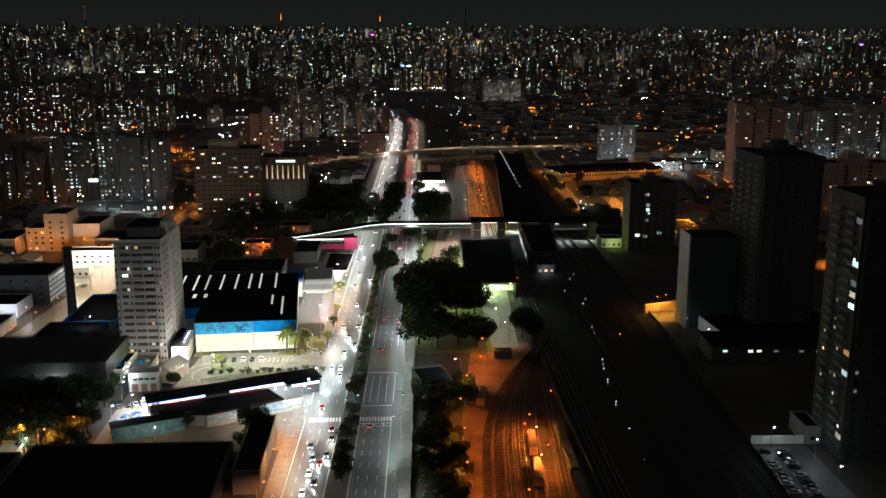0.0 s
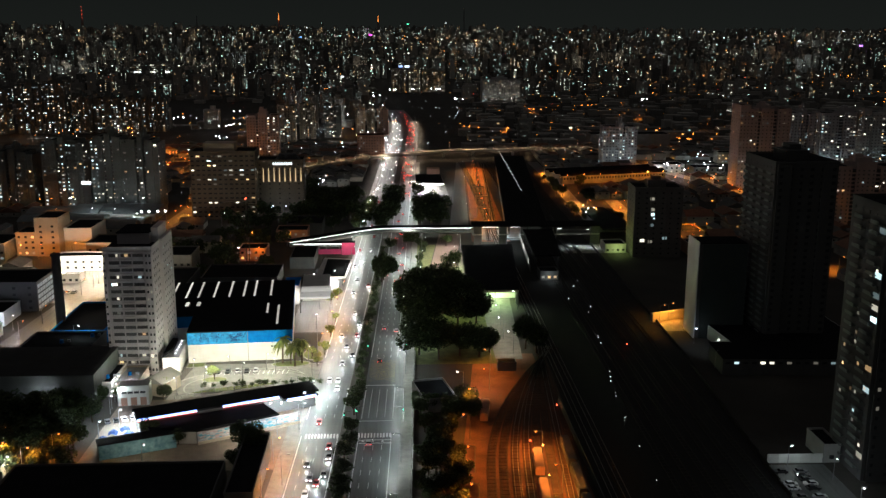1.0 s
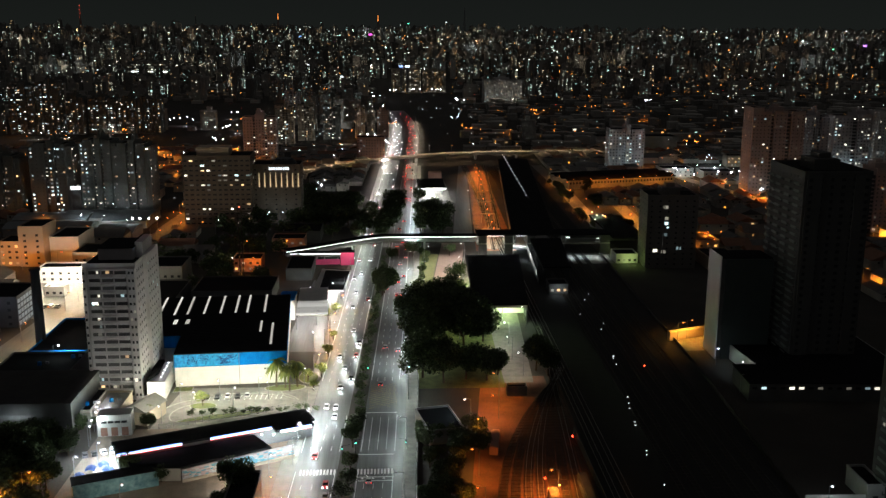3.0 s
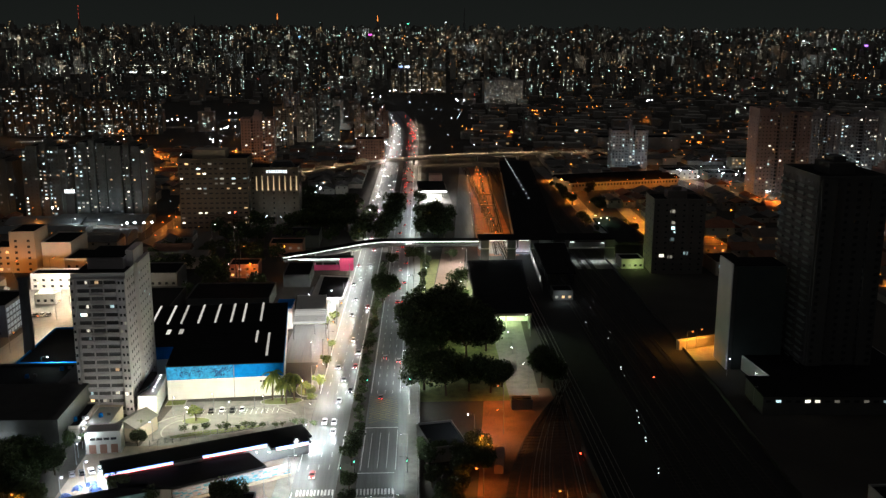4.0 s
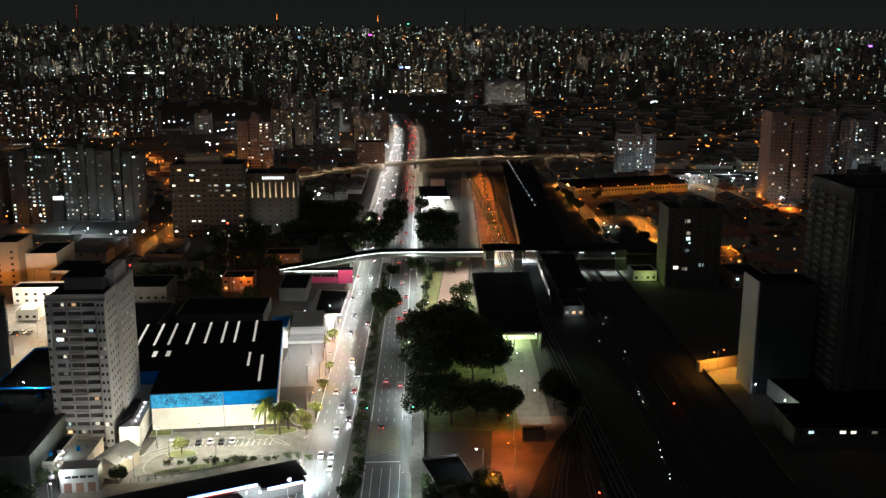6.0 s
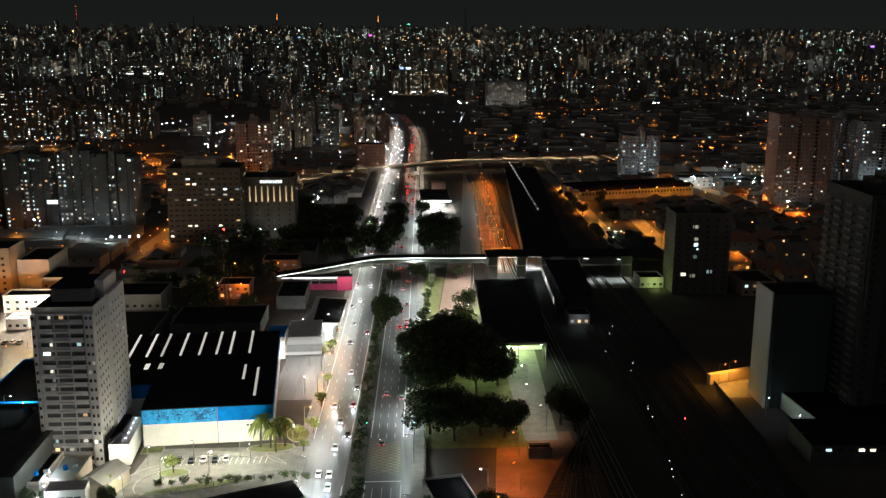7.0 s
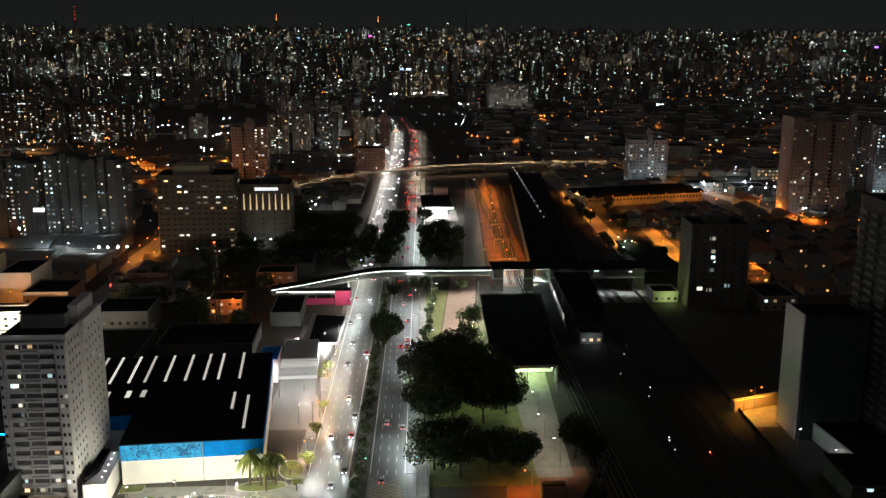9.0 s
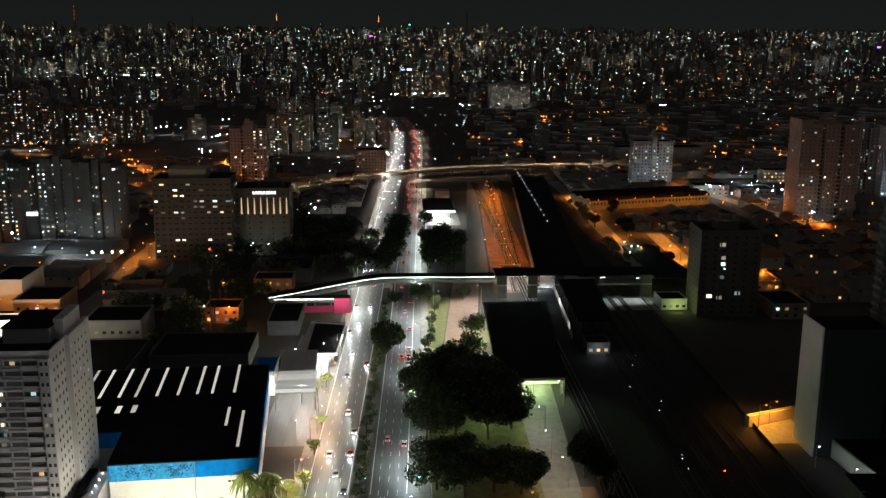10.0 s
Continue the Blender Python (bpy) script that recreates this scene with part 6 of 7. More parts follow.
for x, y, w in ((-222, 574, 26000), (-210, 574, 22000), (-192, 580, 18000), (-170, 568, 16000), (-200, 655, 8000), (-150, 640, 8000), (-142, 665, 9000), (-150, 700, 12000), (-156, 735, 12000), (-242, 695, 10000), (-90, 606, 6000), (-66, 606, 7000), (-80, 562, 22000), (-290, 735, 10000), (-260, 738, 9000)):
    street_lamp("orange", x, y, 0, w * 0.13, beam="POINT")
for x, y, w in ((-178, 668, 7000), (-239, 728, 3000), (-225, 732, 2500), (-205, 732, 3000), (-190, 732, 2500), (-215, 690, 12000), (-198, 686, 9000), (-118, 668, 2000), (-88, 690, 4000), (-78, 694, 4000), (-136, 408, 9000)):
    street_lamp("white", x, y, 0, w * 0.3, beam="POINT")
for x, y, w in ((-221, 944, 30000), (-196, 904, 30000), (-240, 960, 30000), (-119, 981, 24000), (-160, 985, 24000), (-140, 990, 20000), (-328, 1229, 60000), (-299, 1196, 50000), (-359, 1167, 50000), (-438, 1201, 60000), (-491, 1269, 60000), (-197, 1258, 40000)):
    street_lamp("orange", x, y, 0, w * 0.06, beam="POINT")
for x, y, w in ((-130, 1165, 40000), (-110, 1205, 30000), (-75, 1212, 50000), (-40, 1205, 40000), (-18, 1010, 24000), (-455, 1240, 60000), (-370, 1310, 60000), (190, 1850, 60000), (230, 1850, 60000), (-10, 1320, 50000)):
    street_lamp("white", x, y, 0, w * 0.05, (1.0, 0.93, 0.82), "POINT")
for y in (660, 700, 740, 785, 830, 880, 930):
    street_lamp("led", 57 + 0.062 * (y - 686), y, 180, 2200, (0.78, 1.0, 0.88))
# glaring yard masts
for x, y, w in ((-173, 671, 2500), (-168, 671, 2500), (-162, 671, 3000), (-157, 672, 2500), (-240, 728, 1200), (296, 880, 9000), (316, 880, 9000), (306, 874, 3000), (264, 905, 900), (297, 780, 1500), (-57, 810, 1200), (268, 862, 1200)):
    street_lamp("flood", x, y, -90, w, (0.55, 0.88, 1.0), "POINT")
# railway land, right-hand streets
for x, y in ((80.8, 945), (80, 919), (80.2, 898), (80.8, 878), (77.8, 922), (76.8, 894), (77.2, 871), (77.6, 852), (70, 752), (69.8, 729), (68.8, 708), (67.5, 685), (67.1, 663), (66.1, 640), (73, 790), (75, 822)):
    street_lamp("orange", x - 2.2, y, 0, 14000)
for x, y in ((146, 909), (147, 870), (147, 833), (142, 790), (147, 750), (149, 716), (146, 680), (177, 750), (175, 715), (173, 680), (172, 650), (273, 988), (291, 1020), (311, 1059), (356, 1141), (189, 590), (178, 600), (256, 525), (345, 640), (320, 640)):
    street_lamp("orange", x, y, 0, 38000, cone=132)
for k in range(7):
    street_lamp("orange", 158 + 15.5 * k, 844.5 + 3.87 * k, 90, 1000 + 1400 * (k % 3), SODIUM, "POINT")
for x, y, w in ((300, 786, 1500), (272, 906, 1500), (262, 900, 800), (305, 845, 2500), (230, 958, 1200), (420, 895, 2000), (455, 870, 2500)):
    street_lamp("white", x, y, 0, w, (0.66, 0.93, 1.0), "POINT")
for x, y in ((131, 435), (126, 432)):
    street_lamp("orange", x, y, 0, 9000, (1.0, 0.40, 0.05))
for x, y, w in ((133, 402, 160), (137.5, 386, 320), (132, 371, 160)):
    street_lamp("small", x, y, 0, w, (0.75, 0.92, 1.0), "POINT")
for k in range(15):
    u = -80 + 24 * k
    v = 924 + (u + 93) * 1.02 if u < -48 else 970 + (u + 48) * 0.85 if u < -9 else 1003 + (u + 9) * 0.6 if u < 57 else 1043 + (u - 57) * 0.22 if u < 120 else 1058
    street_lamp("white" if k % 3 else "orange", u, v + 5.0, -90, 11000, (1.0, 0.66, 0.36), z=min(6.6, 3.5 + (u + 93) * 0.06) if u < 0 else 6.6)
for x, y in ((125, 281), (135, 271), (118.8, 262), (134, 252)):
    street_lamp("small", x, y, 0, 420, COOL, "POINT")
light("POINT", 48, 468, 4.0, 13000, (0.6, 1.0, 0.42), 1.5)
light("POINT", 55, 474, 5.0, 5000, (0.72, 1.0, 0.42), 1.5)
light("POINT", 39, 505, 5.0, 9000, (0.85, 1.0, 0.45), 1.5)
light("POINT", 40, 540, 5.0, 9000, (0.85, 1.0, 0.45), 1.5)
light("POINT", 63, 604, 9.5, 9000, COOL, 1.0)
for x, y, w in ((79, 620, 16000), (72, 594, 3500), (76, 584, 1500), (64, 624, 20000), (64, 640, 9000)):
    light("SPOT", x, y, 7.0, w, COOL, 0.5, 105)
light("POINT", 87, 510, 3.0, 350, COOL, 0.6)
for x, y, w in ((111, 597, 4500), (119, 596, 6000), (127, 595, 4500), (106, 590, 2500)):
    light("SPOT", x, y, 7.6, w, COOL, 0.5, 105)
# bodiless lamp added to brighten the magenta stair tower
light("POINT", -26, 573, 9.0, 2500, WARM, 0.5)
street_lamp("small", -92, 571, 0, 1500, WARM, "POINT")
light("POINT", -31, 522, 4.4, 9000, (0.95, 1.0, 0.98), 1.0)
for x, y, w in ((14, 505, 11000), (16, 545, 12000), (19, 582, 12000), (37, 515, 18000), (40, 555, 19000), (43.5, 590, 19000)):
    street_lamp("led", x, y, 0 if x < 30 else 180, w, (1.0, 0.93, 0.8))
street_lamp("small", -50, 303, 0, 4000, WARM, "POINT")
street_lamp("small", -78, 291, 0, 1500, WARM, "POINT")
street_lamp("white", 51, 432, 180, 4500, (1.0, 0.97, 0.86), cone=115)
street_lamp("white", 52, 392, 180, 5000, (1.0, 0.85, 0.65), cone=115)
street_lamp("small", 30, 440, 0, 1500, (0.8, 1.0, 0.5), "POINT")
for x, y, w in ((-172, 434, 2500), (-184, 434, 2500), (-198, 436, 2000), (-178, 400, 2000), (-192, 400, 2500)):
    street_lamp("small", x, y, 0, w, (0.75, 0.8, 1.0), "POINT")
street_lamp("white", 62, 456, 180, 1500)
street_lamp("white", 50, 412, 180, 3500, WARM)
light("POINT", 54, 530, 6.5, 4500, (0.85, 1.0, 0.7), 1.5)
light("POINT", 33, 835, 5.0, 40000, (1.0, 1.0, 0.97), 2)
light("POINT", 33, 812, 6.0, 40000, (1.0, 1.0, 0.97), 2)
light("POINT", 139, 601, 6, 1500, (0.75, 1.0, 0.35), 1)
light("POINT", 140, 573, 3, 700, (0.75, 1.0, 0.32), 0.5)

for m, c in LAMPS.values():
    for o in [*m.children_recursive, m]:
        bpy.data.objects.remove(o)

# ---- cars ----
def car_model(paint, label, lamps, group="cars on the avenue"):
    t = thing("car", label, "car", 0, 0, -500, group=group)
    bm = bmesh.new()
    prof = [(-2.1, 0.35), (2.1, 0.35), (2.15, 0.7), (1.9, 0.88), (1.0, 0.95), (-1.6, 1.0), (-2.1, 0.95)]
    lo = [bm.verts.new((-0.86, y, z)) for y, z in prof]
    hi = [bm.verts.new((0.86, y, z)) for y, z in prof]
    bm.faces.new(lo)
    bm.faces.new(hi[::-1])
    for i in range(len(prof)):
        j = (i + 1) % len(prof)
        bm.faces.new((lo[j], lo[i], hi[i], hi[j]))
    bmesh.ops.recalc_face_normals(bm, faces=bm.faces)
    part("body", bm, paint, t)
    bm = bmesh.new()
    lo = [bm.verts.new((s * 0.8, y, 0.96)) for y, s in ((-1.7, -1), (-1.7, 1), (1.0, 1), (1.0, -1))]
    hi = [bm.verts.new((s * 0.62, y, 1.42)) for y, s in ((-1.2, -1), (-1.2, 1), (0.3, 1), (0.3, -1))]
    for i in range(4):
        j = (i + 1) % 4
        bm.faces.new((lo[i], lo[j], hi[j], hi[i]))
    part("cabin_glass", bm, CAR_GLASS, t)
    bm = bmesh.new()
    bx(bm, -0.64, 0.64, -1.22, 0.32, 1.422, 1.48)
    part("roof", bm, paint, t)
    bm = bmesh.new()
    tube(bm, (-0.1, 0, 0), (0.1, 0, 0), 0.32, 0.32, 12)
    wheel = mesh_of("wheel", bm, TYRE)
    for x in (-0.82, 0.82):
        for y in (-1.3, 1.35):
            part("wheel", wheel, None, t).location = (x, y, 0.32)
    bm = bmesh.new()
    bx(bm, -0.17, 0.17, 2.0, 2.17, 0.62, 0.78)
    hl = mesh_of("headlight", bm, HEADLIGHT if lamps else CAR_GLASS)
    bm = bmesh.new()
    bx(bm, -0.16, 0.16, -2.14, -2.0, 0.7, 0.88)
    tl = mesh_of("taillight", bm, TAILLIGHT if lamps else CAR_GLASS)
    for x in (-0.62, 0.62):
        part("headlight", hl, None, t).location = (x, 0, 0)
        part("taillight", tl, None, t).location = (x, 0, 0)
    return t


cars = [car_model(p, f"{n} car with its lights on driving along the avenue", True) for p, n in zip(CAR_PAINTS, ("white", "silver", "black", "dark grey", "red"))]


parked = [car_model(p, f"{n} car parked with its lights off in the lot", False, "parked cars") for p, n in zip(CAR_PAINTS[:4], ("white", "silver", "black", "dark grey"))]


def car(x, y, turn, beam=0, kinds=cars):
    made = copy_thing(rnd.choice(kinds), pose(x, y, 0.04, 0, 0, turn))
    if y > 640:
        for o in [c for c in made.children if c.name.startswith(("wheel", "taillight" if turn > 90 else "headlight"))]:
            bpy.data.objects.remove(o)
    if beam:
        a = radians(turn + 90)
        light("SPOT", x + 2.3 * math.cos(a), y + 2.3 * math.sin(a), 0.7, beam, COOL, 0.3, 70, aim=(x + 20 * math.cos(a), y + 20 * math.sin(a), -0.3))


for x, y in ((-26.3, 288), (-24.8, 278.5), (-22.4, 275), (-25.2, 268), (-23.1, 261.5), (-26.1, 255), (-19.8, 293.5), (-20.6, 281), (-20.2, 301), (-20.4, 353), (-24.9, 321)):
    car(x, y, 178, 900)
y = 364
while y < 1250:
    for lane in range(4):
        if rnd.random() < (0.24 if y < 640 else 0.32 if y < 950 else 0.42):
            yy = y + rnd.uniform(-4, 4)
            x = lcl(yy) + (lcr(yy) - lcl(yy)) * (lane + 0.5) / 4
            car(x, yy, 178, 1100 if yy < 600 else 0)
    y += 14 if y < 640 else 20
y = 300
while y < 1500:
    for lane in range(4):
        if rnd.random() < (0.17 if y < 900 else 0.5 if y < 1350 else 0.2):
            yy = y + rnd.uniform(-4, 4)
            if 352 < yy < 372 or 304 < yy < 316:
                continue
            x = rcl(yy) + (rcr(yy) - 3 - rcl(yy)) * (lane + 0.5) / 4
            car(x, yy, -2)
    y += 14 if y < 900 else 20
for k in range(12):
    for x in (120.6, 126.6):
        if rnd.random() < 0.85:
            car(x + 0.055 * (2.75 * k - 25) + rnd.uniform(-0.2, 0.2), 246 + 2.75 * k, rnd.choice((90, -90)) + rnd.uniform(-2, 2), 0, parked)
for k in range(6):
    car(-73 + 3.8 * k + rnd.uniform(-0.3, 0.3), 373.6 + 0.12 * k, 184, 0, parked)
for k in range(5):
    car(-98.5 + 2.6 * k, 325 + 1.1 * k, 23 + rnd.uniform(-4, 4), 0, parked)
for k in range(7):
    car(-183 + 3.1 * k, 496 + rnd.uniform(-0.6, 0.6), 180, 0, parked)
for o in [p for c in cars + parked for p in [*c.children_recursive, c]]:
    bpy.data.objects.remove(o)

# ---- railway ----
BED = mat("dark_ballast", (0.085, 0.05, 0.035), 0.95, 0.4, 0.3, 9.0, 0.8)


def track(x0, x1, y0, y1, curve=None, bed=None, steel=RAIL, ties=SLEEPER):
    t = thing("railway_track", "steel rails on concrete sleepers in ballast", "railway track", group="tracks")
    n = 24
    f = curve or (lambda u: x0 + (x1 - x0) * u)
    for s in (-0.8, 0.8):
        bm = bmesh.new()
        rows = []
        for k in range(n + 1):
            u = k / n
            x, y = f(u) + s, y0 + (y1 - y0) * u
            rows.append([bm.verts.new((x - 0.06, y, 0.16)), bm.verts.new((x - 0.06, y, 0.34)), bm.verts.new((x + 0.06, y, 0.34)), bm.verts.new((x + 0.06, y, 0.16))])
        for p, q in zip(rows, rows[1:]):
            for i in range(3):
                bm.faces.new((p[i], p[i + 1], q[i + 1], q[i]))
        part("rail", bm, steel, t)
    bm = bmesh.new()
    rows = []
    for k in range(n + 1):
        u = k / n
        x, y = f(u), y0 + (y1 - y0) * u
        rows.append([bm.verts.new((x + a, y, z)) for a, z in ((-1.5, 0.05), (-1.2, 0.12), (1.2, 0.12), (1.5, 0.05))])
    for p, q in zip(rows, rows[1:]):
        for i in range(3):
            bm.faces.new((p[i], p[i + 1], q[i + 1], q[i]))
    part("ballast_bed", bm, bed or BALLAST_SHADED, t)
    bm = bmesh.new()
    m = int((y1 - y0) / 2.4)
    for k in range(m):
        u = (k + 0.5) / m
        x, y = f(u), y0 + (y1 - y0) * u
        bx(bm, x - 1.3, x + 1.3, y - 0.15, y + 0.15, 0.06, 0.2)
    tagged(part("sleeper", bm, ties, t), kind="stuff")


def lead(x0):
    """A siding that runs on at a slant and then swings over to the throat of the yard."""
    c = (63.0 - x0 - 0.08 * 135) / 105 ** 2
    return lambda u: x0 + 0.08 * (200 * u - 50) + c * max(0.0, 200 * u - 80) ** 2


for k in range(8):
    track(0, 0, 200, 400, lead(28.6 + 3.9 * k), BED, RAIL if k in (2, 3, 6) else RAIL_DULL, BED)
for x0, x1 in ((65, 72), (69, 75), (85, 97), (90, 101), (96, 106), (101, 111), (107, 116), (113, 121)):
    track(x0, x1, 200, 1000, steel=RAIL if x0 < 72 else RAIL_DULL)
for x0, x1 in ((64, 88), (70, 95)):
    track(x0, x1, 615, 1000)


def wagon(x, y, turn, label, m, half=9):
    t = thing("rail_wagon", label, "rail wagon", x, y, 0.35, turn, group="wagons in the yard")
    bm = bmesh.new()
    bx(bm, -1.4, 1.4, -half, half, 0.8, 3.3)
    bx(bm, -1.1, 1.1, 0.1 - half, half - 0.1, 3.3, 3.7)
    part("body", bm, m, t)
    bm = bmesh.new()
    bx(bm, -1.0, 1.0, 1.5 - half, 4 - half, 0, 0.796)
    bx(bm, -1.0, 1.0, half - 4, half - 1.5, 0, 0.796)
    part("bogie", bm, STEEL_DARK, t)


for k in range(3):
    wagon(56 + 0.4 * k, 250 + 20 * k, -1.5, "old grey rail wagon parked in the orange-lit yard", CONCRETE_DARK)
for x, y in ((46.2, 283), (44.8, 262)):
    wagon(x, y, -4.5, "yellow-lit maintenance wagon in the yard", BRICK_RED, 7)
    t = thing("yard_lamp", "yellow yard lamp on a short post between the sidings", "lamp", x + 2.0, y + 5, 0, group="yard lamps")
    bm = bmesh.new()
    tube(bm, (0, 0, 0), (0, 0, 5.3), 0.1, 0.07, 8)
    part("post", bm, STEEL_DARK, t)
    bm = bmesh.new()
    blob(bm, (0, 0, 5.6), 0.35)
    part("lamp_head", bm, glow("yard_lamp_yellow", (1.0, 0.6, 0.15), 8), t)
    light("POINT", x + 2.0, y + 5, 5.6, 900, (1.0, 0.5, 0.1), 0.4)
wagon(33.4, 325, -9, "rusty flat wagon standing on a siding", BRICK_RED, 7)


# ---- low houses ----
def house(x, y, w, d, h, turn, roofm, wallm):
    t = thing("house", "low rendered city house with a pitched roof", "house", x, y, 0, turn, group="low houses")
    bm = bmesh.new()
    bx(bm, -w / 2, w / 2, -d / 2, d / 2, 0, h)
    part("wall", bm, wallm, t)
    bm = bmesh.new()
    e, rh = 0.4, w * 0.22
    v = [bm.verts.new(p) for p in ((-w / 2 - e, -d / 2 - e, h), (w / 2 + e, -d / 2 - e, h), (w / 2 + e, d / 2 + e, h), (-w / 2 - e, d / 2 + e, h), (0, -d / 2 - e, h + rh), (0, d / 2 + e, h + rh))]
    for f in ((0, 1, 4), (2, 3, 5), (1, 2, 5, 4), (3, 0, 4, 5), (3, 2, 1, 0)):
        bm.faces.new([v[i] for i in f])
    part("roof", bm, roofm, t)
    return t


# land kept free of small houses
KEPT_NEAR = ((-330, -170, 735, 790), (-150, -60, 685, 740), (-160, -110, 995, 1035), (-165, -98, 280, 338), (-125, -30, 640, 812), (-222, -168, 398, 494), (-40, -5, 1020, 1060), (-172, -150, 380, 600), (-195, -145, 480, 550), (-125, -80, 330, 412), (-152, -118, 335, 410))
KEPT_FAR = ((-150, -120, 408, 460), (-228, -158, 565, 625), (-248, -226, 565, 605), (-207, -174, 380, 475), (-140, -108, 478, 565), (-93, -50, 560, 640), (-102, -40, 498, 535), (-160, -108, 218, 290), (-170, -60, 735, 745), (-60, -30, 740, 775), (-260, -150, 650, 735))
KEPT_RIGHT = ((130, 270, 840, 900), (120, 235, 290, 560), (136, 165, 605, 700), (130, 180, 255, 300), (140, 180, 555, 595), (290, 345, 795, 840), (215, 262, 965, 1000), (310, 365, 650, 690), (150, 205, 590, 630), (180, 205, 555, 600), (250, 355, 900, 1005), (230, 335, 1115, 1155), (170, 185, 640, 760), (140, 152, 640, 920), (375, 500, 860, 950))


def blocked(x, y):
    if -104 < x < 20 and y < 620 or lcl(y) - 9 < x < (135 + 0.04 * (y - 600) if y < 1075 else rcr(y) + 14):
        return True
    for a, b, c, d in KEPT_NEAR + KEPT_FAR + KEPT_RIGHT:
        if a < x < b and c < y < d:
            return True
    return False


plots = []
y = 312.0
while y < 1120:
    depth = rnd.uniform(13, 24)
    for sgn in (-1, 1):
        x = (lcl(y) - 14 if sgn < 0 else 140 + 0.04 * (y - 600)) 
        while abs(x) < 0.56 * y + 30:
            w = rnd.uniform(9, 22)
            cx = x + sgn * w / 2
            if not any(blocked(cx + a * w / 2, y + depth / 2 + b * depth / 2) for a in (-1, 0, 1) for b in (-1, 0, 1)) and rnd.random() < 0.86:
                plots.append((cx, y + depth / 2, w - 0.8, depth - 0.8))
            x += sgn * (w + (0.2 if rnd.random() < 0.8 else rnd.uniform(8, 12)))
    y += depth + (0.6 if rnd.random() < 0.5 else rnd.uniform(9, 13))
rnd.shuffle(plots)
plots.sort(key=lambda p: p[1] + 0.3 * abs(p[0]))
hv, hf, hm = [], [], []


def roof_lot(cx, cy, w, d, h):
    """One low building in the joined rest: walls, and a flat or pitched roof."""
    i = len(hv)
    hv.extend([(cx + a * w / 2, cy + b * d / 2, c) for c in (0, h) for a, b in ((-1, -1), (1, -1), (1, 1), (-1, 1))])
    hf.extend([(i, i + 1, i + 5, i + 4), (i + 1, i + 2, i + 6, i + 5), (i + 3, i, i + 4, i + 7), (i + 2, i + 3, i + 7, i + 6)])
    hm.extend([0] * 4)
    r = h + rnd.choice((0.15, 0.18)) * min(w, d)
    j = len(hv)
    hv.extend([(cx + a * (w / 2 + 0.4), cy + b * (d / 2 + 0.4), h) for a, b in ((-1, -1), (1, -1), (1, 1), (-1, 1))])
    if rnd.random() < 0.5:
        hv.extend([(cx, cy - d / 2 - 0.4, r), (cx, cy + d / 2 + 0.4, r)])
        hf.extend([(j, j + 1, j + 4), (j + 2, j + 3, j + 5), (j + 1, j + 2, j + 5, j + 4), (j + 3, j, j + 4, j + 5)])
    else:
        hv.extend([(cx - w / 2 - 0.4, cy, r), (cx + w / 2 + 0.4, cy, r)])
        hf.extend([(j, j + 1, j + 5, j + 4), (j + 1, j + 2, j + 5), (j + 2, j + 3, j + 4, j + 5), (j + 3, j, j + 4)])
    hm.extend([rnd.choice((1, 1, 2))] * 4)


PANE_H = [pane(-1, 1.2, 1.1), pane(3, 1.2, 1.1), pane(0, 1.2, 1.1)]
for k, (cx, cy, w, d) in enumerate(plots):
    h = rnd.choice((3.6, 4.5, 6.2, 7.0)) + rnd.uniform(-0.4, 0.4)
    if k < 290:
        turn = 0 if w < d else 90
        hs = house(cx, cy, *((w, d) if turn == 0 else (d, w)), h, turn, rnd.choice((ROOF_GREY, ROOF_GREY, ROOF_TILE)), WALL_HOUSE)
        for q in (-0.25, 0.25):
            part("window", rnd.choice((PANE_H[0],) * 9 + (PANE_H[1], PANE_H[2])), None, hs).matrix_basis = Matrix.Rotation(-radians(turn), 4, "Z") @ pose(q * w, -d / 2 - 0.02, h - 1.3)
    else:
        roof_lot(cx, cy, w, d, h)
rest = thing("low_rise_quarter", "crowded low houses with grey and clay roofs at night", "houses", kind="stuff")
me = bpy.data.meshes.new("house_row")
me.from_pydata(hv, [], hf)
for m in (WALL_HOUSE, ROOF_GREY, ROOF_TILE):
    me.materials.append(m)
me.polygons.foreach_set("material_index", hm)
tagged(part("house_row", me, None, rest), kind="stuff")

# ---- the far city ----
FAR = mat("far_city_render", (0.27, 0.26, 0.245), 0.85, 0.35, 0.02, 0.4, 0.0, island=1.3, tint=(0.31, 0.29, 0.265))
far = thing("far_city", "endless far city of tower blocks under the night sky", "city", kind="stuff")
verts, faces = [], []
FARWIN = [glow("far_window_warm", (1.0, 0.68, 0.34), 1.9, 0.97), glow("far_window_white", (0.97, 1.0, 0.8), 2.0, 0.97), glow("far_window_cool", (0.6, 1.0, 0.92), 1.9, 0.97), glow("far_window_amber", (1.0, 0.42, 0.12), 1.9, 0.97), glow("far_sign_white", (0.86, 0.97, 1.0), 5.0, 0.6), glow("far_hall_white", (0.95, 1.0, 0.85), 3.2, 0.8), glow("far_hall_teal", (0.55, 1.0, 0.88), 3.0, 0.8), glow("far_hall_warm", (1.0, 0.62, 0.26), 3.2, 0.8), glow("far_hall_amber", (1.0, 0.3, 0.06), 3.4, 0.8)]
lit_v, lit_f = [[] for _ in FARWIN], [[] for _ in FARWIN]


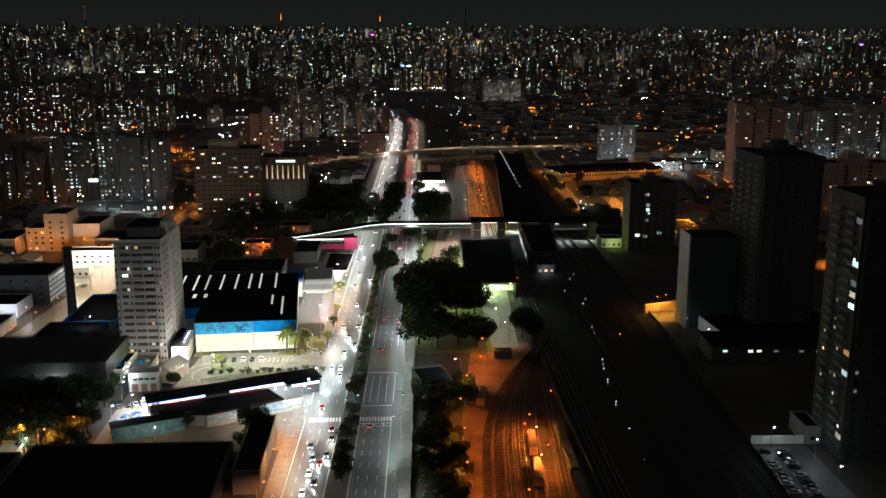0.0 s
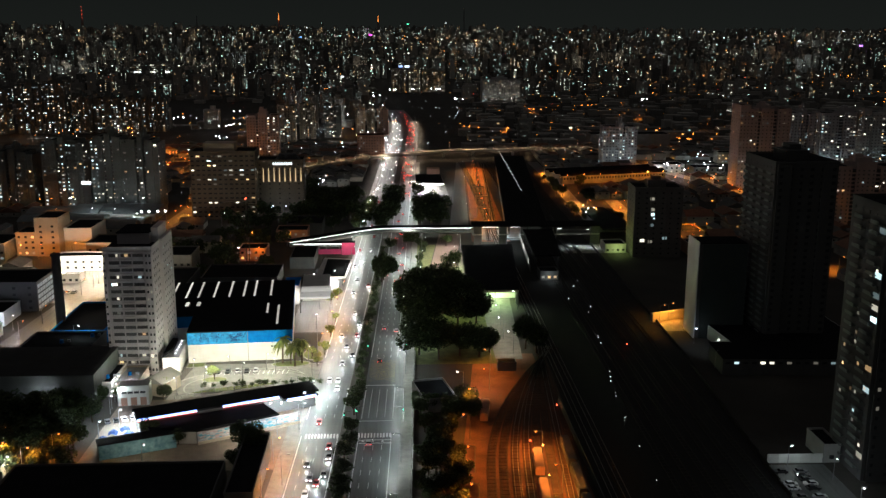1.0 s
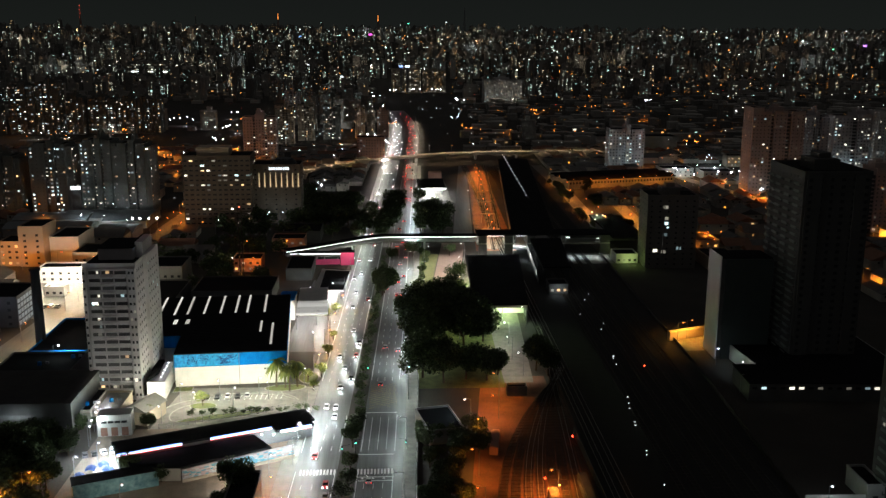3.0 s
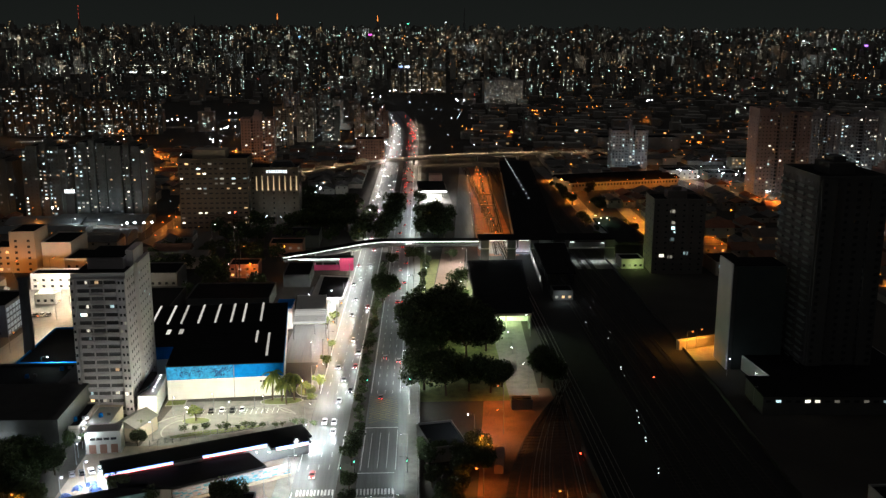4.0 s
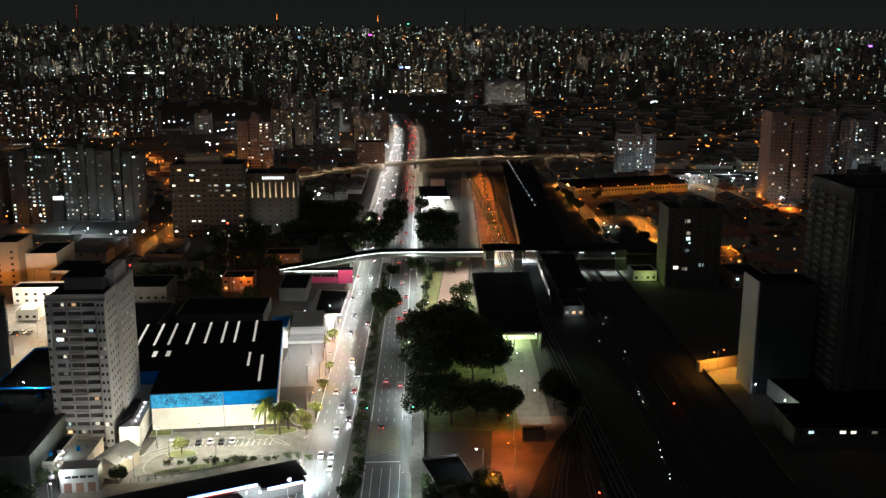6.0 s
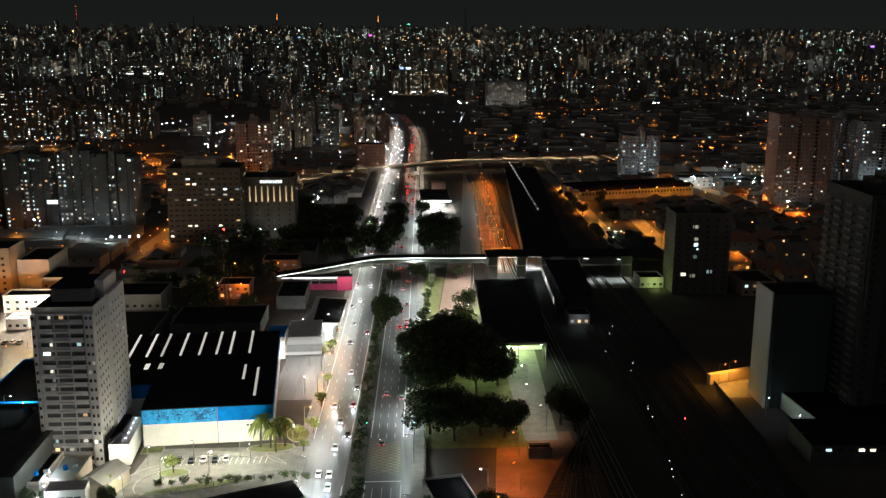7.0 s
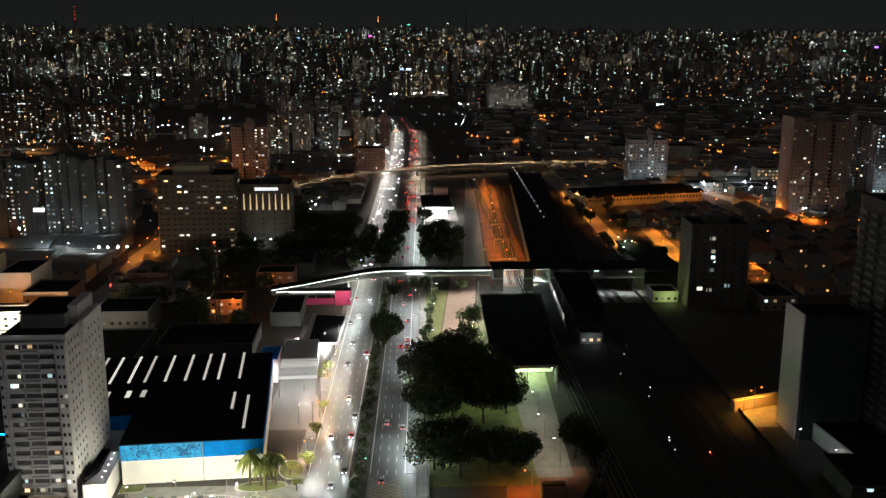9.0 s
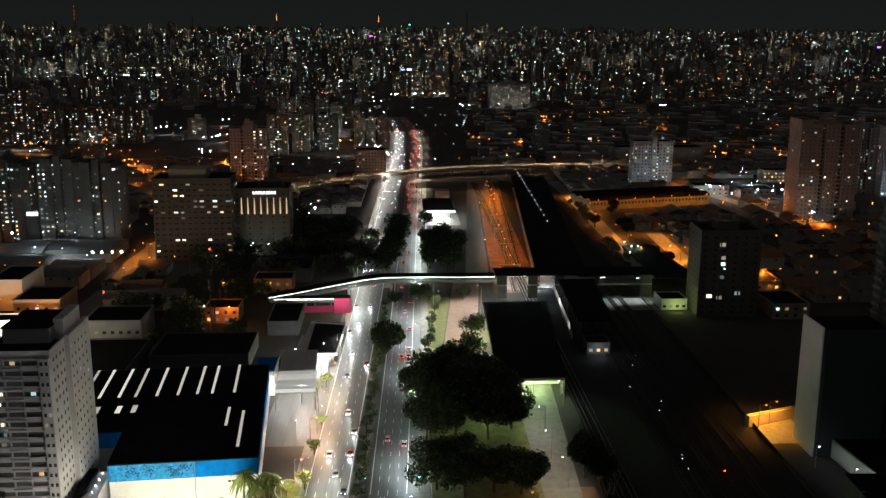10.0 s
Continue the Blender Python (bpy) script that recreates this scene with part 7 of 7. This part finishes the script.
def box_into(x, y, z, w, d, h):
    i = len(verts)
    verts.extend([(x + a * w / 2, y + b * d / 2, z + c * h) for c in (0, 1) for a, b in ((-1, -1), (1, -1), (1, 1), (-1, 1))])
    faces.extend([(i + 4, i + 5, i + 6, i + 7), (i, i + 1, i + 5, i + 4), (i + 1, i + 2, i + 6, i + 5), (i + 3, i, i + 4, i + 7), (i + 2, i + 3, i + 7, i + 6)])


def lit_window(x, y, z, s, tones, tall=0.7):
    c = rnd.choice(tones)
    j = len(lit_v[c])
    lit_v[c].extend([(x - s, y, z - s * tall), (x + s, y, z - s * tall), (x + s, y, z + s * tall), (x - s, y, z + s * tall)])
    lit_f[c].append((j, j + 1, j + 2, j + 3))


MOODS = ((0, 1, 1, 1, 2), (1, 1, 2, 2), (0, 0, 1, 1), (1, 2, 2, 2), (1, 1, 2), (0, 1, 1, 3))


def far_block(x, y, tall, hmin, hmax, most):
    """One far building: a low hall, or a tower with a roof house, sometimes a second shaft, and a few lit rooms."""
    z = hill(y) - 1
    if not tall:
        w, d, h = rnd.uniform(9, 30), rnd.uniform(10, 26), rnd.uniform(5, 11)
        box_into(x, y, z, w, d, h)
        if rnd.random() < 0.25:
            lit_window(x + rnd.uniform(-0.4, 0.4) * w, y - d / 2 - 0.3, z + h * 0.6, rnd.uniform(0.8, 2.2), (0, 1, 3, 3, 2), 0.5)
        return
    h = rnd.uniform(hmin, hmax) * (1.0 if rnd.random() < 0.85 else 1.25)
    w, d = rnd.uniform(10, 22), rnd.uniform(12, 22)
    box_into(x, y, z, w, d, h)
    box_into(x + rnd.uniform(-2, 2), y, z + h, w * 0.35, d * 0.4, rnd.uniform(3, 7))
    if rnd.random() < 0.3:
        box_into(x + w * 0.75, y + 2, z, w * 0.55, d, h * rnd.uniform(0.75, 1.0))
    columns, tones = [rnd.uniform(-0.42, 0.42) for _ in range(4)], rnd.choice(MOODS)
    grow = 0.45 + y / 5200
    for q in range(int(rnd.random() ** 1.5 * most)):
        lit_window(x + rnd.choice(columns) * w, y - d / 2 - 0.3, z + 3 + 3 * int((1 - 0.75 * rnd.random()) * (h - 4) / 3), rnd.uniform(0.5, 1.1) * grow, tones)
    # oversized bright panes added so the far points of light stay visible
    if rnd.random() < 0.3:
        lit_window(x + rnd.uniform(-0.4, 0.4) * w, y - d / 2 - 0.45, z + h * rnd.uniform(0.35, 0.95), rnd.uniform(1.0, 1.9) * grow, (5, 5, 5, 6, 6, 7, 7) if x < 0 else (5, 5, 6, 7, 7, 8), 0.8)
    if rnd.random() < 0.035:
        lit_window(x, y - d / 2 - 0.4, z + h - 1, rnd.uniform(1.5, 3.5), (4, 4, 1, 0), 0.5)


def off_limits(x, y):
    return blocked(x, y) and y < 1500 or lcl(y) - 25 < x < rcr(y) + 12 and y < 2150 or -430 < x < -160 and 1390 < y < 1850


for k in range(3300):
    y = 2650 + 2000 * rnd.random() ** 0.85
    x = rnd.uniform(-0.56 * y, 0.56 * y)
    far_block(x, y, rnd.random() < 0.92, 24, 60 if x < 600 else 52, 28 if x < 500 else 20)
for k in range(900):
    y = rnd.uniform(1350, 2750)
    x = rnd.uniform(-0.56 * y, -0.02 * y)
    if not off_limits(x, y):
        far_block(x, y, rnd.random() < 0.36, 20, 48, 42)
for k in range(1000):
    y = rnd.uniform(1080, 2750)
    x = rnd.uniform(0.07 * y, 0.56 * y)
    if not off_limits(x, y):
        far_block(x, y, rnd.random() < (0.02 if y < 1900 else 0.22), 18, 40, 30)
# a long white-lit hall front, and a few single bright blocks
for x, y, z, w in ((-643, 2640, 42, 55), (-505, 2700, 30, 14), (-292, 2540, 16, 22)):
    box_into(x, y + 12, hill(y) - 1, w * 2, 20, z + 8)
    for q in range(int(w / 2.2)):
        lit_window(x - w + 4.4 * q + 2, y - 0.4, hill(y) + z * 0.48, 1.8, (4, 4, 1), 0.8)
        for f in range(3):
            if rnd.random() < 0.7:
                lit_window(x - w + 4.4 * q + 2, y - 0.4, hill(y) + z * 0.48 + 6 * (f + 1), 1.8, (0, 1, 1), 0.35)
me = bpy.data.meshes.new("block")
me.from_pydata(verts, [], faces)
me.materials.append(FAR)
tagged(part("block", me, None, far), kind="stuff")
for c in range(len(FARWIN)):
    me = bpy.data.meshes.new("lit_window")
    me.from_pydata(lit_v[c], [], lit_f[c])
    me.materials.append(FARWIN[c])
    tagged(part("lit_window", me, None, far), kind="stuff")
# far street lamps, in rows along their streets
bright = {"orange": bmesh.new(), "white": bmesh.new(), "tail": bmesh.new()}
glows = {"orange": bmesh.new(), "white": bmesh.new(), "red": bmesh.new()}
for k in range(330):
    y = 640 + 3600 * rnd.random() ** 1.3
    x = rnd.uniform(-0.56 * y, 0.56 * y)
    c = "orange" if rnd.random() < (0.8 if x > 0 else 0.5) else "white"
    a = rnd.choice((0.05, 1.5, 0.1, 0.2)) + rnd.uniform(-0.15, 0.15)
    for q in range(rnd.randint(1, 7)):
        px, py = x + 30 * q * math.cos(a), y + 30 * q * math.sin(a)
        if off_limits(px, py) or blocked(px, py):
            continue
        blob(glows[c], (px, py, hill(py) + 9 + (12 if py > 2400 else 5 if py > 1800 else 0)), rnd.uniform(0.3, 0.62) * (0.5 + py / 2000))
for k in range(420):
    y = 1050 + 1900 * rnd.random() ** 0.8
    x = rnd.uniform(0.06 * y, 0.54 * y) if k % 2 else rnd.uniform(-0.54 * y, -0.08 * y)
    if not off_limits(x, y):
        c = rnd.choice(("orange", "orange", "white") if x > 0 else ("orange", "white", "white"))
        blob(glows[c], (x, y, hill(y) + rnd.uniform(8, 16)), rnd.uniform(0.2, 0.42) * (0.5 + y / 1800))
for k in range(70):
    y = rnd.uniform(1500, 4300)
    blob(glows["red"], (rnd.uniform(-0.5 * y, 0.5 * y), y, hill(y) + rnd.uniform(10, 55)), rnd.uniform(0.3, 0.6) * (0.6 + y / 3000))
for c, m in (("orange", glow("far_lamp_sodium", (1.0, 0.29, 0.03), 7, 0.93)), ("white", glow("far_lamp_white", (0.8, 0.97, 1.0), 9, 0.93)), ("red", glow("far_lamp_red", (1.0, 0.06, 0.03), 3, 0.9))):
    tagged(part("street_light", glows[c], m, far), kind="stuff")

# lit streets and yards of the middle distance: pale roadway under rows of lamps
def lit_street(pts, half, tone, heads, watts, gap=34.0):
    t = thing("road", "narrow side street lit by its own row of lamps", "road", kind="structure")
    bm = bmesh.new()
    rows = []
    for i, (x, y) in enumerate(pts):
        a, b = pts[max(0, i - 1)], pts[min(len(pts) - 1, i + 1)]
        d = Vector((b[0] - a[0], b[1] - a[1], 0)).normalized()
        rows.append([bm.verts.new((x - d.y * half, y + d.x * half, hill(y) + 0.06)), bm.verts.new((x + d.y * half, y - d.x * half, hill(y) + 0.06))])
    for p, q in zip(rows, rows[1:]):
        bm.faces.new((p[0], p[1], q[1], q[0]))
    bmesh.ops.recalc_face_normals(bm, faces=bm.faces)
    part("roadway", bm, PAVING, t)
    for (ax, ay), (bx_, by_) in zip(pts, pts[1:]):
        n = max(1, round(math.hypot(bx_ - ax, by_ - ay) / gap))
        for k in range(n):
            u = (k + rnd.uniform(0.2, 0.8)) / n
            x, y = ax + (bx_ - ax) * u, ay + (by_ - ay) * u + half * 0.8
            light("SPOT", x, y, hill(y) + 8, watts * rnd.uniform(1.4, 3.4), tone, 0.4, 150)
            blob(bright[heads], (x, y, hill(y) + 8.6), rnd.uniform(0.3, 0.5) * (0.5 + y / 1800))


for pts, half, w in ((((-151, 748), (-154, 690), (-150, 640)), 7, 5500), (((-430, 1222), (-345, 1190), (-284, 1120)), 9, 5000), (((-284, 1104), (-240, 1050), (-207, 1000)), 7, 5000), (((-250, 930), (-200, 948)), 6, 5000), (((-305, 1168), (-190, 1166)), 6, 4500), (((-200, 1110), (-150, 1075)), 8, 6000),
                     (((330, 1140), (372, 1128)), 9, 9000), (((400, 1170), (430, 1110)), 6, 5000), (((272, 915), (285, 860), (300, 800), (296, 745)), 6, 3500), (((250, 1000), (262, 940)), 6, 4000),
                     (((150, 1560), (190, 1560)), 10, 3500), (((210, 1590), (250, 1585)), 10, 3500), (((330, 1480), (400, 1470)), 9, 3000), (((520, 1500), (560, 1440)), 9, 3000), (((300, 1260), (350, 1250)), 7, 2200), (((420, 1330), (500, 1320)), 8, 2200), (((140, 1230), (160, 1290)), 7, 2200)):
    lit_street(pts, half, SODIUM, "orange", w)
for pts, half, w in ((((-460, 1240), (-400, 1255)), 8, 5000), (((-320, 1420), (-270, 1415)), 12, 6000), (((560, 1650), (620, 1640)), 9, 6000), (((-60, 1190), (-20, 1180)), 8, 5000)):
    lit_street(pts, half, COOL, "white", w)

# some of the mid-distance streets
for k in range(50):
    y = rnd.uniform(640, 1600)
    x = rnd.choice((rnd.uniform(-0.5 * y, -0.16 * y), rnd.uniform(0.16 * y, 0.5 * y)))
    if blocked(x, y) and y < 1200 or -190 < x < 0 and y < 900:
        continue
    warm = rnd.random() < 0.75
    light("POINT", x, y, 9.5, rnd.uniform(2500, 6000), SODIUM if warm else COOL, 0.3)
    blob(bright["orange" if warm else "white"], (x, y, 9.5), 0.55)
# bright yards, crossings and lit corners
SODIUM_CORNERS = ((290, 764, 2500), (285, 829, 2000), (348, 1142, 4000), (199, 617, 6000), (-228, 1018, 14000), (-269, 1092, 14000), (-199, 954, 12000), (-414, 1237, 16000), (-344, 1277, 16000), (229, 1595, 4000), (343, 1667, 4000), (105, 1289, 3000), (-4, 1362, 26000), (421, 1150, 12000), (245, 1040, 9000), (-250, 1060, 9000))
for tone, heads, spots in (((0.8, 0.95, 1.0), "white", ((307, 922, 2500), (332, 921, 2500), (322, 989, 2500), (-316, 1420, 16000), (-219, 1318, 16000), (-208, 1175, 9000), (-57.5, 812, 1500), (-90, 718, 2500), (490, 1830, 20000), (-284, 2545, 60000), (-247, 776, 9000), (10, 2145, 50000), (50, 2160, 50000), (100, 2165, 50000), (-5, 1130, 14000), (-70, 1900, 30000), (-20, 1210, 12000), (265, 905, 9000))),
                           (SODIUM, "orange", SODIUM_CORNERS),
                           ((0.6, 1.0, 0.7), "white", ((123, 1838, 30000), (143, 682, 2500)))):
    for x, y, w in spots:
        light("POINT", x, y, hill(y) + 9, w * 1.6, tone, 0.4)
        for q in range(4):
            blob(bright[heads], (x + rnd.uniform(-14, 14) * (q > 0), y + rnd.uniform(-22, 22) * (q > 0), hill(y) + 9.3), 0.35 if y < 1000 else 0.25 + y / 2200)
# randomly placed lamps added to brighten the blocks west of the avenue
for k in range(16):
    y = 1250 + 60 * k + rnd.uniform(-20, 20)
    x, warm = rnd.uniform(-0.16 * y, -30), k % 3 == 0
    light("POINT", x, y, 10, 16000, SODIUM if warm else COOL, 0.4)
    for q in range(3):
        blob(bright["orange" if warm else "white"], (x + rnd.uniform(-18, 18) * (q > 0), y - 4 * q, 10.5), 0.35 + y / 3500)
# traffic far down the avenue
for k in range(26):
    y = 1130 + 20 * k + rnd.uniform(-8, 8)
    blob(bright["white"], (lcl(y) + rnd.uniform(1, 12), y, 0.9), 0.3)
    blob(bright["tail"], (rcl(y) + rnd.uniform(1, 12), y + 5, 0.9), 0.24)
# lamps with bulbs added 34 m up to brighten the far facades
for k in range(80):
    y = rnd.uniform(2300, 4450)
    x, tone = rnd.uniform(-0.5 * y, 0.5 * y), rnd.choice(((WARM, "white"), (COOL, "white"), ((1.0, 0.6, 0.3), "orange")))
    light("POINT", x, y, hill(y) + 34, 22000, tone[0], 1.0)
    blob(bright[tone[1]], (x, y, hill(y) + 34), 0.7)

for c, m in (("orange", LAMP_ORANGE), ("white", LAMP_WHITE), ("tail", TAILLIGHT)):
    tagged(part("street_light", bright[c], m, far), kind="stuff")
signs = [(-75, 3600, 60, (1.0, 0.1, 0.8), 6), (77, 4400, 66, (0.1, 1.0, 0.5), 5), (1630, 3300, 50, (0.5, 0.2, 1.0), 7), (1472, 3200, 46, (0.2, 1.0, 0.5), 4), (-330, 3600, 52, (0.2, 0.5, 1.0), 4), (22, 2180, 58, (0.25, 0.4, 1.0), 4), (36, 2180, 58, (0.7, 0.85, 1.0), 5)]
for x, y, z, c, w in signs:
    t = thing("rooftop_sign", "small coloured light sign on a far roof", "sign", x, y, 0)
    bm = bmesh.new()
    bx(bm, -w, w, -0.5, 0.5, hill(y) + z - w * 0.4, hill(y) + z + w * 0.4)
    part("panel", bm, glow("far_sign", c, 2.5), t)
    bm = bmesh.new()
    bx(bm, -w * 0.6, w * 0.6, 0.6, 14, hill(y) - 1, hill(y) + z - w * 0.2)
    part("block", bm, FAR, t)

# masts on the ridge
for px, h, m, hot in ((-1422, 80, RED_STEEL, BEACON), (-522, 54, RED_STEEL, LAMP_ORANGE), (-60, 46, RED_STEEL, LAMP_ORANGE), (344, 78, STEEL, None), (-900, 40, STEEL, None)):
    t = thing("radio_mast", "slender lattice radio mast on the far ridge", "radio mast", px, 4600, hill(4600))
    bm = bmesh.new()
    for s in range(4):
        a = s * math.pi / 2
        tube(bm, (7 * math.cos(a), 7 * math.sin(a), 0), (0.4 * math.cos(a), 0.4 * math.sin(a), 60 + h), 1.2, 0.5, 5)
    part("lattice", bm, m, t)
    if hot:
        bm = bmesh.new()
        if hot is BEACON:
            for z in (0.62, 0.74, 0.86, 0.99):
                blob(bm, (0, -2, (60 + h) * z), 2.4)
        else:
            v = 60 + h
            tube(bm, (0, -3, v * 0.72), (0, -1, v * 0.98), 2.6, 0.5, 6)
        part("beacon", bm, glow("mast_glow", (1.0, 0.1, 0.06) if hot is BEACON else (1.0, 0.3, 0.05), 1.6), t)
